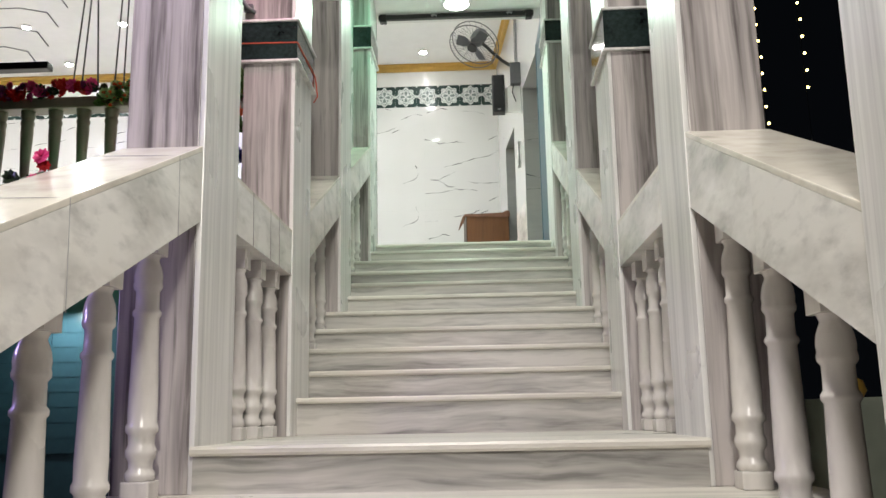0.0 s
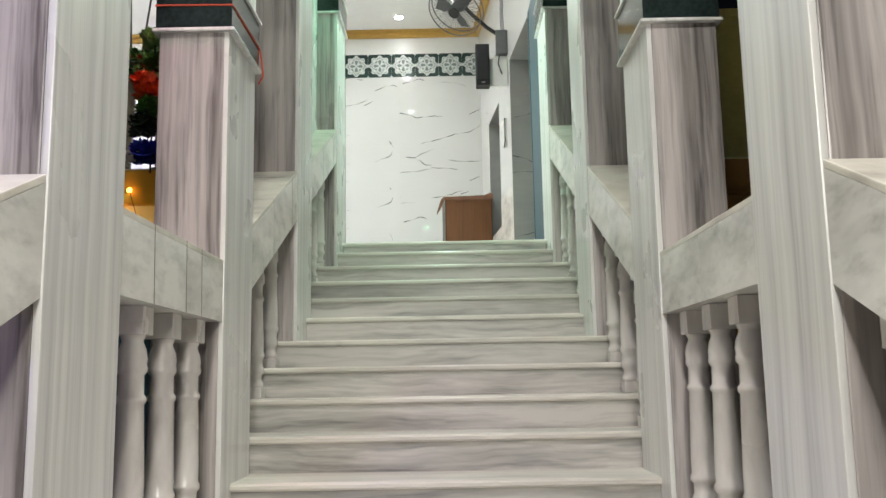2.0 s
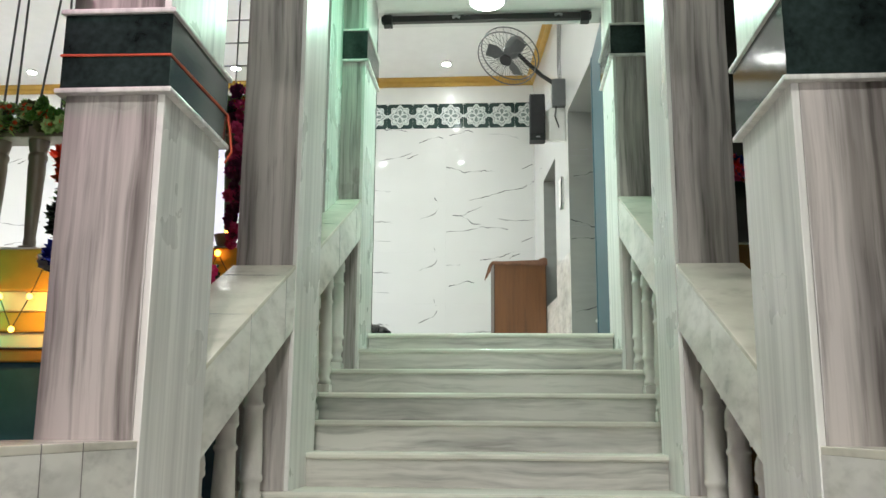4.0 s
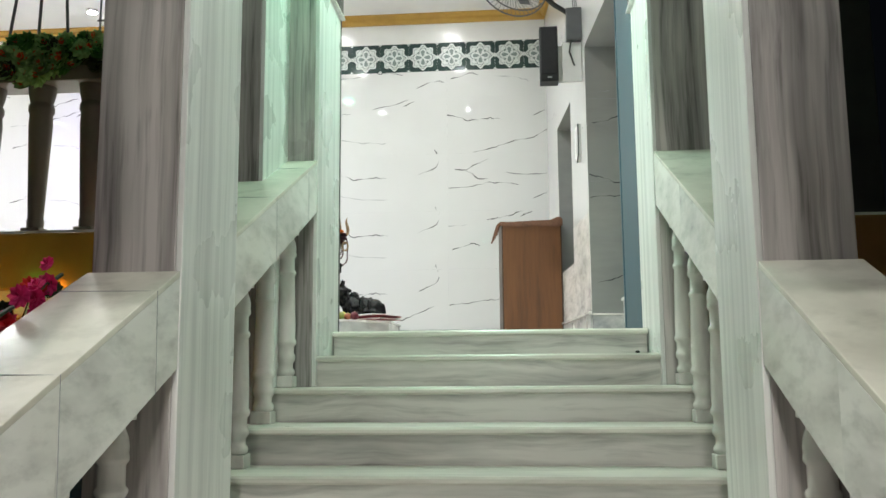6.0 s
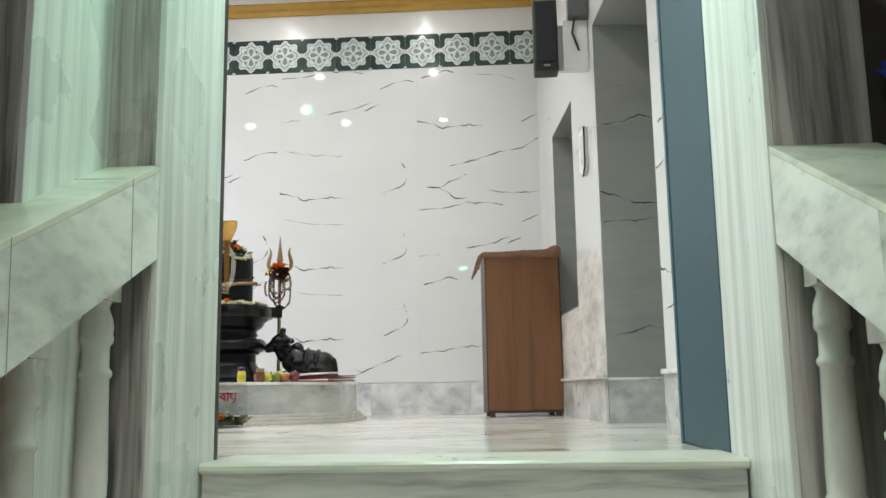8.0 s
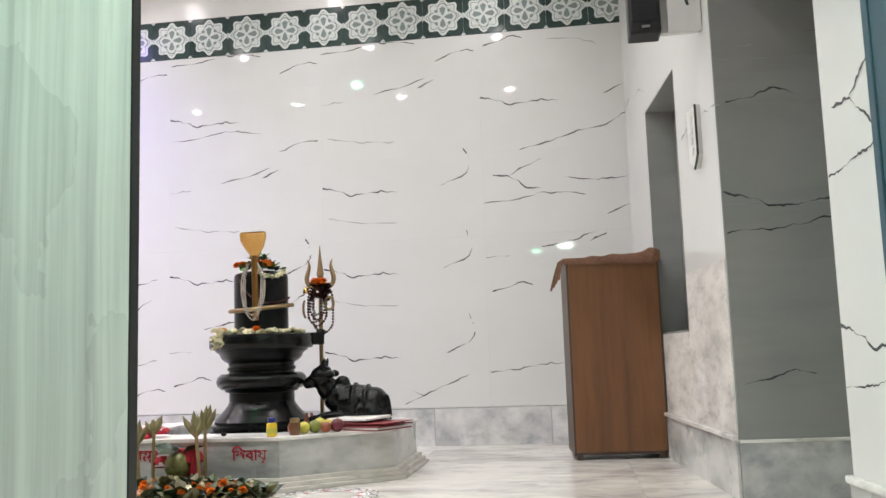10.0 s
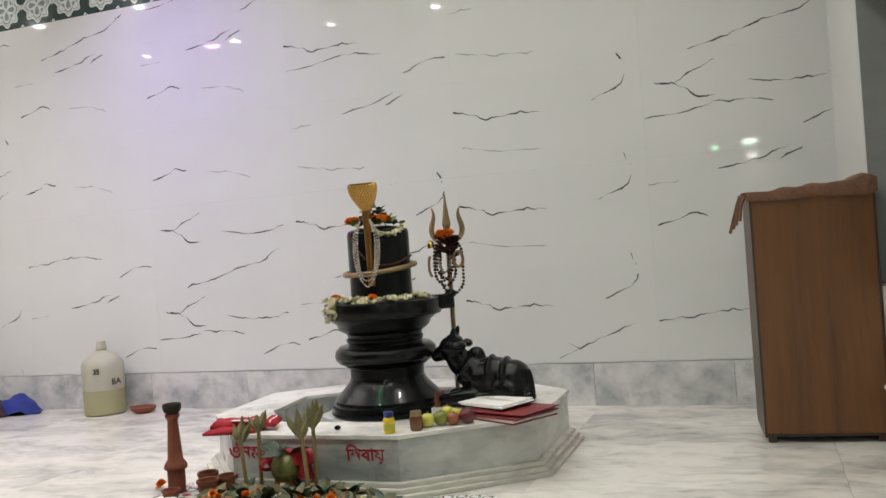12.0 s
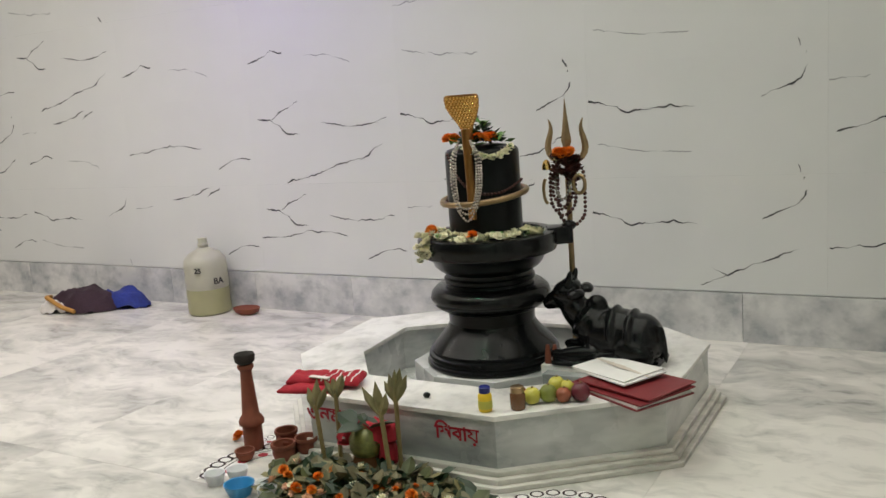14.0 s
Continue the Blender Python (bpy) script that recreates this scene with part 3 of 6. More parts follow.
part("inner_slab", box(-0.918, -0.90, 5.546, 5.952, step_front(9)[1] - 0.3, 6.95, 0.003), PILLAR_SIDE, pier)

gate = thing("folding_gate", (0.76, 6.75, TOP_Z), "blue painted steel gate leaf folded open beside the pillar", "gate")
part("leaf", box(0.762, 0.79, 6.50, 7.15, TOP_Z + 0.004, 5.19, 0.004), BLUE, gate)
for y in (6.48, 7.15):
    part("stile", box(0.757, 0.797, y, y + 0.04, TOP_Z, 5.19, 0.004), BLUE, gate)
track = thing("gate_track", (0, 6.45, 5.2), "dark steel gate track across the entrance", "gate track")
part("bar", box(-0.745, 0.70, 6.485, 6.53, 5.19, 5.235, 0.004), BLACK_METAL, track)
for x in (-0.70, 0.655):
    part("bracket", box(x - 0.03, x + 0.03, 6.475, 6.54, 5.165, 5.238, 0.004), BLACK_METAL, track)
for x in (-0.25, 0.45):
    part("hanger", tube([(x, 6.48, 5.21), (x + 0.025, 6.478, 5.222), (x + 0.05, 6.48, 5.21)], 0.01, 6), STEEL, track)
post = thing("gate_post", (-0.757, 6.50, TOP_Z), "narrow black steel gate channel at the pillar", "gate post")
part("channel", box(-0.80, -0.757, 6.412, 6.445, TOP_Z, 5.19, 0.003), BLACK_METAL, post)

# ---- hall ----
BACK, RIGHT, HALL_TOP = 11.80, 0.664, 6.95
SKEW = math.atan(0.087)         # the right hand wall stands a little out of square
LEFT_X, RIGHT_X, FRONT = -9.2, 1.75, 5.60


def wall_x(y):
    """The right hand wall's face at y."""
    return RIGHT - 0.087 * (y - 10)


floor = thing("floor", (-3, 9, TOP_Z), "polished white and grey streaked marble floor", "floor", kind="structure")
part("bed", box(LEFT_X, RIGHT_X, 6.62, BACK, TOP_Z - 0.2, TOP_Z - 0.012), STEP, floor)
part("bed", box(LEFT_X, -OUT - 0.05, FRONT + 0.02, 6.62, TOP_Z - 0.2, TOP_Z - 0.012), STEP, floor)
part("bed", box(OUT + 0.05, RIGHT_X, FRONT + 0.02, 6.62, TOP_Z - 0.2, TOP_Z - 0.012), STEP, floor)
solid("ceiling_hall", box(LEFT_X - 0.2, RIGHT_X, FRONT - 0.3, BACK + 0.2, HALL_TOP, HALL_TOP + 0.2), PAINT, "white painted hall ceiling", "ceiling", kind="structure")
wall = thing("wall_back", (-3, BACK, TOP_Z), "white glossy tiled back wall with dark marble veining", "wall", kind="structure")
part("core", box(LEFT_X - 0.2, RIGHT_X, BACK + 0.012, BACK + 0.25, TOP_Z - 0.3, HALL_TOP), PAINT, wall)
part("frieze", box(LEFT_X, RIGHT, BACK, BACK + 0.011, 6.609, 6.87), PAINT_GLOSS, wall, "plain white frieze")
left = thing("wall_left", (LEFT_X, 9, TOP_Z), "white tiled end wall of the hall", "wall", kind="structure")
part("core", box(LEFT_X - 0.2, LEFT_X, FRONT, BACK + 0.012, TOP_Z - 0.3, HALL_TOP), PAINT_GLOSS, left)

# right hand wall, out of square, with a shallow niche and a doorway; drawn square about its foot and then turned
NY0, NY1, NZ0, NZ1, ND = 10.03, 10.98, 3.78, 5.30, 0.19
DY0, DY1, DZ = 7.88, 9.17, 5.51
block = thing("wall_right", (RIGHT, 10, TOP_Z), "white tiled wall with a shallow niche and a doorway, shade painted grey inside", "wall", kind="structure")
for y0, y1, z0, z1 in ((DY1 + 0.012, NY0, TOP_Z - 0.1, HALL_TOP), (NY1, BACK + 0.05, TOP_Z - 0.1, HALL_TOP), (NY0, NY1, TOP_Z - 0.1, NZ0), (NY0, NY1, NZ1, HALL_TOP)):
    part("wall_piece", box(RIGHT, RIGHT + ND, y0, y1, z0, z1), TILE, block)
part("wall_piece", box(RIGHT, RIGHT + 0.60, 6.50, DY0, TOP_Z - 0.1, HALL_TOP), TILE, block)
part("door_header", box(RIGHT, RIGHT + 0.60, DY0, DY1 + 0.012, DZ, HALL_TOP), TILE, block)
# Linings of doorway and niche carry the openings' shade in their colour.
part("soffit", box(RIGHT + 0.003, RIGHT + 0.599, DY0 + 0.002, DY1 - 0.002, DZ - 0.008, DZ), TILE_SHADED, block, "tiled doorway soffit, its shade painted in grey")
part("closing_wall", box(RIGHT + 0.60, RIGHT + 0.70, 6.50, 9.9, TOP_Z - 0.1, HALL_TOP), TILE_SHADED, block)
for y0, y1 in ((DY1 + 0.012, NY0 - 0.01), (NY0 - 0.01, NY1 + 0.4)):
    part("lower_facing", box(RIGHT - 0.004, RIGHT, y0, y1 - 0.001, 3.29, 4.10 if y0 < NY0 - 0.1 else NZ0 - 0.004), RAIL, block, "pale veined marble facing slab")
part("niche_back", box(RIGHT + ND, RIGHT + 0.60, DY1 + 0.013, BACK + 0.05, TOP_Z - 0.1, HALL_TOP), TILE_SHADED, block, "tiled niche back, its shade painted in grey")
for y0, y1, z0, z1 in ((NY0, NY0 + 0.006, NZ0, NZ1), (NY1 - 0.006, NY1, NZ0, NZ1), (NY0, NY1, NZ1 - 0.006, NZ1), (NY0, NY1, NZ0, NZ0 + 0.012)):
    part("niche_reveal", box(RIGHT + 0.003, RIGHT + ND - 0.001, y0, y1, z0, z1), TILE_SHADED, block)
part("jamb_facing", box(RIGHT + 0.002, RIGHT + 0.599, DY1 - 0.002, DY1 + 0.0125, 3.27, DZ - 0.008), TILE_SHADED, block, "veined tile facing of the doorway, its shade painted in grey")
for z in (4.35, 5.05):
    part("joint", box(RIGHT + 0.003, RIGHT + 0.598, DY1 - 0.0032, DY1 - 0.0015, z, z + 0.003), VEIN_FAINT, block)
part("jamb_skirting", box(RIGHT + 0.002, RIGHT + 0.598, DY1 - 0.012, DY1 + 0.0124, TOP_Z, 3.253), SKIRT, block)
part("skirting_ledge", box(RIGHT + 0.002, RIGHT + 0.598, DY1 - 0.020, DY1 + 0.0123, 3.254, 3.270, 0.004), RAIL, block, "thin marble ledge over the skirting")
for y0, y1 in ((DY1 + 0.001, BACK), (6.505, DY0 - 0.001)):
    part("skirting_slab", box(RIGHT - 0.014, RIGHT - 0.0005, y0, y1, TOP_Z, 3.262, 0.002), PLINTH, block, "grey clouded marble skirting")
    part("skirting_ledge", box(RIGHT - 0.030, RIGHT - 0.0005, y0, y1, 3.263, 3.288, 0.008), RAIL, block, "rounded white marble ledge over the skirting")
block.rotation_euler = (0, 0, SKEW)

# cornices
corn = [(0, 0), (0.03, 0.0), (0.05, 0.03), (0.05, 0.06), (0.085, 0.085), (0.085, 0.105), (0, 0.105)]
solid("trim_back", prism([(BACK - a, 6.845 + b) for a, b in corn], "x", LEFT_X, RIGHT), GOLD, "ochre gold cornice under the ceiling", "cornice", kind="structure")
tr = solid("trim_right", prism([(RIGHT - a, 6.845 + b) for a, b in corn], "y", 6.52, BACK - 0.09), GOLD, "ochre gold cornice under the ceiling", "cornice", kind="structure", base=(RIGHT, 10, 6.845))
tr.rotation_euler = (0, 0, SKEW)
solid("trim_left", prism([(LEFT_X + a, 6.845 + b) for a, b in corn], "y", FRONT + 0.1, BACK - 0.09), GOLD, "ochre gold cornice under the ceiling", "cornice", kind="structure")

for x, y in HALL_LAMPS:
    round_lamp(x, y, HALL_TOP, 0.062, DOWNLIGHT, "small round white ceiling downlight, lit")
round_lamp(-4.2, 10.6, HALL_TOP, 0.11, LAMP_VIOLET, "small round violet ceiling light, lit")
round_lamp(-6.3, 8.2, HALL_TOP, 0.10, LAMP_PINK, "small round pink ceiling light, lit")
round_lamp(-2.35, 8.85, HALL_TOP, 0.08, LAMP_GREEN, "small round green ceiling light, lit")


# ---- platform edge with cornice and balustrade ----
def platform_edge(name, x0, x1, gold, cream, label):
    ob = thing(name, ((x0 + x1) / 2, FRONT, 2.0), label, "cornice", "platform edges", "structure")
    for z0, z1, d, m in ((3.16, 3.39, 0.16, gold), (3.05, 3.16, 0.12, cream), (2.94, 3.05, 0.09, gold), (2.855, 2.94, 0.06, cream), (2.78, 2.855, 0.035, GOLD_DIM)):
        part("moulding", box(x0, x1, FRONT - d, FRONT + 0.10, z0, z1, 0.012), m, ob)
    part("wall_core", box(x0, x1, FRONT + 0.002, FRONT + 0.10, GROUND_Z, 2.78), TEAL if x0 < 0 else GOLD_DIM, ob)
    part("kerb_top", box(x0, x1, FRONT - 0.13, FRONT + 0.14, 3.39, 3.405, 0.004), RAIL, ob)
    return ob


edge_l = platform_edge("trim_platform_west", LEFT_X, -1.262, GOLD, CREAM, "stepped ochre and cream cornice along the hall platform")
# East end repeats the ochre and cream cornice, its dimness painted in.
edge_r = platform_edge("trim_platform_east", OUT + 0.05, 2.36, GOLD_DIM, GOLD_DIM, "stepped cornice along the dark end of the platform, dimness put into brown")
for x0, x1 in ((LEFT_X, -1.262),):
    hr = thing("balustrade_rail", ((x0 + x1) / 2, FRONT, 4.07), "grey marble balustrade rail on the platform edge, backlit shade painted in", "handrail", "balustrade rails")
    part("rail_body", box(x0, x1, FRONT - 0.09, FRONT + 0.09, 4.06, 4.15, 0.01), BALUSTRADE, hr)
HB = []
x = -1.445
while x > -5.3:
    HB.append(x)
    x -= 0.232
def post_baluster(x):
    """A plain tapering post, broad at the head, on a small square foot."""
    ob = thing("baluster", (x, FRONT, 3.405), "plain tapering brown grey stone baluster on the platform edge, backlit shade painted in", "baluster", "balustrade balusters")
    part("foot", box(x - 0.042, x + 0.042, FRONT - 0.042, FRONT + 0.042, 3.405, 3.435, 0.006), BALUSTRADE, ob)
    prof = [(0.034, 0.03), (0.036, 0.06), (0.032, 0.075), (0.036, 0.16), (0.044, 0.34), (0.050, 0.48), (0.047, 0.53), (0.054, 0.545), (0.054, 0.565), (0.046, 0.58), (0.056, 0.62), (0.060, 0.655)]
    part("shaft", lathe(prof, (x, FRONT, 3.405), 18), BALUSTRADE, ob, smooth=40)


for x in HB:
    post_baluster(x)


# ---- shrine in the hall ----
PX, PY, AX, AY, HX, HY = -1.98, 10.42, 0.95, 0.81, 0.40, 0.37


def octagon(k=1.0, cx=PX, cy=PY, grow=0.0):
    ax, ay, hx, hy = AX * k + grow, AY * k + grow, HX * k + 0.41 * grow, HY * k + 0.41 * grow
    return [(cx + a, cy + b) for a, b in ((-hx - 0.10, -ay), (hx, -ay), (ax, -hy), (ax, hy), (hx, ay), (-hx, ay), (-ax, hy), (-ax + 0.04, -hy + 0.04))]


def ring_wall(outer, inner, z0, z1, bevel=0.0):
    bm = bmesh.new()
    n = len(outer)
    rows = [[bm.verts.new((x, y, z)) for x, y in loop] for loop, z in ((outer, z0), (outer, z1), (inner, z1), (inner, z0))]
    for a in range(4):
        b = (a + 1) % 4
        for i in range(n):
            bm.faces.new((rows[a][i], rows[a][(i + 1) % n], rows[b][(i + 1) % n], rows[b][i]))
    if bevel:
        bmesh.ops.bevel(bm, geom=list(bm.edges), offset=bevel, segments=2, affect="EDGES", profile=0.6)
    return bm


PTOP = 3.285
plat = thing("shrine_plinth", (PX, PY, TOP_Z), "octagonal white marble shrine plinth with a sunken basin", "plinth")
inner = octagon(1.0, grow=-0.30)
part("side_wall", ring_wall(octagon(1.0, grow=-0.012), octagon(1.0, grow=-0.28), TOP_Z, PTOP - 0.022), PLINTH, plat)
part("top_slab", ring_wall(octagon(1.0), inner, PTOP - 0.022, PTOP, 0.004), RAIL, plat, "white marble top slab with a thin lip")
part("basin_floor", prism(octagon(1.0, grow=-0.27), "z", TOP_Z + 0.002, TOP_Z + 0.05), PLINTH, plat)
for g, z0, z1 in ((0.062, 0.0, 0.022), (0.04, 0.022, 0.046), (0.018, 0.046, 0.068)):
    part("base_moulding", ring_wall(octagon(1.0, grow=g), octagon(1.0, grow=-0.05), TOP_Z + z0, TOP_Z + z1, 0.005), TREAD, plat)
LX, LY = -1.965, 10.41
ped = [(LX + 0.40 * math.cos(math.radians(22.5 + 45 * k)), LY + 0.36 * math.sin(math.radians(22.5 + 45 * k))) for k in range(8)]
part("inner_pedestal", prism(ped, "z", TOP_Z + 0.05, 3.245, 0.004), PLINTH, plat)
part("drain_channel", box(LX + 0.33, LX + 0.66, LY - 0.20, LY - 0.06, TOP_Z + 0.05, 3.262, 0.004), PLINTH, plat)
part("statue_ledge", box(LX + 0.30, LX + 0.72, LY - 0.14, LY + 0.28, TOP_Z + 0.05, 3.283, 0.004), RAIL, plat)

ling = thing("stone_lingam", (LX, LY, 3.245), "polished black stone lingam on a tiered round base", "shrine stone")
part("base", lathe([(0.20, 0), (0.312, 0), (0.322, 0.012), (0.320, 0.026), (0.308, 0.031), (0.314, 0.044), (0.310, 0.060), (0.296, 0.066), (0.298, 0.082), (0.284, 0.098), (0.262, 0.122), (0.236, 0.150), (0.214, 0.178), (0.205, 0.200), (0.204, 0.215)], (LX, LY, 3.245), 48), STONE, ling, smooth=40)
part("neck", lathe([(0.205, 0.20), (0.205, 0.255), (0.225, 0.26), (0.235, 0.27), (0.225, 0.28), (0.21, 0.285), (0.21, 0.30)], (LX, LY, 3.245), 48), STONE_DULL, ling, smooth=40)
part("ring", lathe([(0.21, 0.275), (0.255, 0.278), (0.278, 0.30), (0.285, 0.325), (0.278, 0.352), (0.255, 0.374), (0.21, 0.378)], (LX, LY, 3.245), 48), STONE, ling, smooth=60)
part("upper_neck", lathe([(0.21, 0.37), (0.205, 0.39), (0.215, 0.398), (0.215, 0.415), (0.205, 0.42), (0.21, 0.44), (0.235, 0.455), (0.255, 0.475), (0.265, 0.50), (0.285, 0.512), (0.30, 0.53)], (LX, LY, 3.245), 48), STONE_DULL, ling, smooth=40)
SA = 0.45
spout = [(0.28, -0.065), (0.38, -0.048), (0.40, -0.038), (0.40, 0.038), (0.38, 0.048), (0.28, 0.065)]
bm = lathe([(0.29, 0.525), (0.322, 0.53), (0.328, 0.545), (0.328, 0.60), (0.322, 0.615), (0.31, 0.618), (0.268, 0.618), (0.262, 0.59), (0.15, 0.585)], (LX, LY, 3.245), 56)
prism([(LX + a * math.cos(SA) - b * math.sin(SA), LY + a * math.sin(SA) + b * math.cos(SA)) for a, b in spout], "z", 3.245 + 0.545, 3.245 + 0.625, 0.008, bm)
ball((LX + 0.385 * math.cos(SA), LY + 0.385 * math.sin(SA), 3.245 + 0.625), 0.035, bm, 0, (1, 1, 0.7))
part("basin", bm, STONE, ling, "black stone basin with a spout", smooth=40)
part("shaft", lathe([(0.172, 0.58), (0.172, 0.985), (0.169, 1.0), (0.160, 1.010), (0.12, 1.022), (0.06, 1.030), (0.01, 1.032)], (LX, LY, 3.245), 40), STONE_DULL, ling, smooth=50)


def strand(points, r, mat, bm, rng, sag=0.0):
    """Beads threaded along a smooth line through points."""
    pts = [Vector(p) for p in points]
    dense = []
    for a, b in zip(pts, pts[1:]):
        n = max(2, int((b - a).length / 0.004))
        dense += [a.lerp(b, i / n) for i in range(n)]
    dense.append(pts[-1])
    for _ in range(60):
        dense = [dense[0]] + [(dense[i - 1] + dense[i] * 2 + dense[i + 1]) / 4 for i in range(1, len(dense) - 1)] + [dense[-1]]
    last = None
    for p in dense:
        if last is None or (p - last).length > 1.9 * r:
            ball(p, r * rng.uniform(0.85, 1.1), bm, mat, u=7, v=5)
            last = p


CBX = -1.940
cob = thing("brass_cobra", (CBX, 10.21, 3.95), "golden brass cobra with a spread scaly hood", "ornament")
hood = bmesh.new()
prof = [(0.019, 4.28), (0.022, 4.315), (0.027, 4.342), (0.036, 4.365), (0.050, 4.388), (0.066, 4.412), (0.078, 4.438), (0.085, 4.465), (0.087, 4.485), (0.084, 4.497), (0.074, 4.504)]
rows = []
for i, (w, z) in enumerate(prof):
    lean = 0.02 * max(0, (z - 4.28) / 0.22) ** 1.5
    n = 14
    th = 0.020 if z < 4.3 else 0.012
    rows.append([hood.verts.new((CBX + w * math.cos(math.tau * k / n), 10.235 - lean - 0.03 * (w / 0.1) ** 2 * math.cos(math.tau * k / n) ** 2 + th * math.sin(math.tau * k / n), z)) for k in range(n)])
for a, b in zip(rows, rows[1:]):
    for k in range(14):
        hood.faces.new((a[k], a[(k + 1) % 14], b[(k + 1) % 14], b[k]))
hood.faces.new(rows[0][::-1])
body_bm = tube([(CBX + 0.004, 10.225, 3.95), (CBX + 0.002, 10.228, 4.12), (CBX, 10.228, 4.24), (CBX, 10.220, 4.355)], 0.0215, 14, taper=lambda f: 0.85 + 0.2 * f)
hood.faces.new(rows[-1])
# Gaps between scales and the shaded body take the darkened brass.
part("hood", hood, BRASS_SHADED, cob, smooth=70)
part("body", body_bm, BRASS_SHADED, cob, "brass body, shade put into its dark colour", smooth=70)
bm = bmesh.new()
for r in range(12):
    z = 4.352 + 0.0125 * r
    w = float(np.interp(z, [q[1] for q in prof], [q[0] for q in prof]))
    for c in range(-6, 7):
        x = c * 0.0155 + (0.00775 if r % 2 else 0)
        if abs(x) < w - 0.003:
            ball((CBX + x, 10.235 - 0.02 * max(0, (z - 4.28) / 0.22) ** 1.5 - 0.03 * (w / 0.1) ** 2 * (x / w) ** 2 - 0.0120 * math.sqrt(max(0.05, 1 - (x / w) ** 2)), z), 0.0076, bm, 0, (0.95, 0.75, 1.0), 8, 6)
tagged(part("scale", bm, BRASS, cob, smooth=180), kind="stuff")
coil = [(LX + 0.197 * math.cos(a), LY + 0.197 * math.sin(a), 4.035 + 0.022 * math.sin(a + 0.6)) for a in (math.tau * k / 40 for k in range(40))]
part("coil", tube(coil, 0.014, 10, closed=True), BRASS_OLD, cob, "dull brass coil round the stone", smooth=60)

rng = random.Random(11)
neck = thing("bead_necklace", (CBX, 10.2, 3.95), "long silver pearl necklaces hung on the cobra", "necklace")
for i in range(3):
    bm, w, low = bmesh.new(), 0.052 + 0.012 * i, 3.935 + 0.035 * (2 - i)
    strand([(CBX - 0.03, 10.20, 4.30), (CBX - w, 10.20, 4.23), (CBX - w, 10.19, 4.10), (CBX - 0.6 * w, 10.175, 4.0), (CBX + 0.006, 10.17, low), (CBX + 0.7 * w, 10.175, 4.0),
            (CBX + w, 10.19, 4.10), (CBX + w, 10.20, 4.23), (CBX + 0.03, 10.20, 4.30)], 0.0064, 0, bm, rng)
    part("pearl_strand", bm, PEARL, neck, smooth=180)
red = thing("red_thread", (LX, LY, 4.05), "dark red bead thread draped round the black stone", "thread")
bm = bmesh.new()
strand([(LX + 0.176 * math.cos(a), LY + 0.176 * math.sin(a), z) for a, z in ((-2.2, 4.24), (-1.9, 4.15), (-1.5, 4.08), (-1.1, 4.055), (-0.6, 4.06), (-0.1, 4.09), (0.4, 4.1))], 0.0075, 0, bm, rng)
strand([(LX + 0.180 * math.cos(a), LY + 0.180 * math.sin(a), z) for a, z in ((-3.3, 4.05), (-2.9, 4.02), (-2.4, 4.02))], 0.009, 0, bm, rng)
tagged(part("bead_string", bm, RUDRA, red, smooth=180), kind="stuff")


def flower_bed(name, label, spots, kinds, category="flowers", group=""):
    """Loose blossoms and leaves: spots of (place, size, kind)."""
    at = spots[0][0]
    ob = thing(name, at, label, category, group)
    for kname, mat, isleaf in kinds:
        bm = bmesh.new()
        for p, s, k in spots:
            if k == kname:
                if isleaf:
                    leaf(p, s, bm, 0, rng, 0.9)
                else:
                    for _ in range(3 if k == "marigold" else 1):
                        petals(p, s, bm, 0, rng, 12 if k == "marigold" else 7)
        if len(bm.faces):
            tagged(part(kname, bm, mat, ob, smooth=0), kind="stuff")
        else:
            bm.free()
    return ob


spots = []
for k in range(46):
    a, r = rng.uniform(0, 6.28), 0.15 * math.sqrt(rng.random())
    spots.append(((LX + r * math.cos(a), LY + r * math.sin(a), 4.275 + 0.03 * rng.random()), rng.uniform(0.03, 0.06), "green_leaf" if k % 3 else "dark_leaf"))
for a, r in ((-2.3, 0.13), (-1.2, 0.12), (-0.9, 0.13), (-0.6, 0.10), (-1.0, 0.16), (-2.6, 0.15)):
    spots.append(((LX + r * math.cos(a), LY + r * math.sin(a), 4.305), 0.032, "marigold"))
for k in range(26):
    a = -1.5 + 0.05 * k
    spots.append(((LX + 0.178 * math.cos(a), LY + 0.178 * math.sin(a), 4.265 - 0.05 * math.sin(k / 25 * math.pi)), 0.026, "green_leaf" if k % 2 else "pale_flower"))
KINDS = [("green_leaf", LEAF_GREEN, 1), ("dark_leaf", LEAF, 1), ("marigold", MARIGOLD, 0), ("pale_flower", PALE_FLOWER, 0), ("peach_flower", PEACH, 0), ("dry_leaf", LEAF_DRY, 1), ("red_petal", FLOWER_RED, 0), ("brown_petal", RUDRA, 0), ("olive_leaf", LEAF_OLIVE, 1), ("pale_leaf", LEAF_PALE, 1)]
for k in range(150):
    a, r = rng.uniform(0, 6.28), 0.095 * math.sqrt(rng.random())
    spots.append(((LX + 0.01 + r * math.cos(a), LY - 0.05 + r * math.sin(a), 4.285 + 0.125 * (1 - r / 0.09) * rng.random()), rng.uniform(0.035, 0.062), "dark_leaf" if k % 4 else "green_leaf"))
flower_bed("flower_heap", "leaves and orange marigolds heaped on the black stone", spots, KINDS)
spots = []
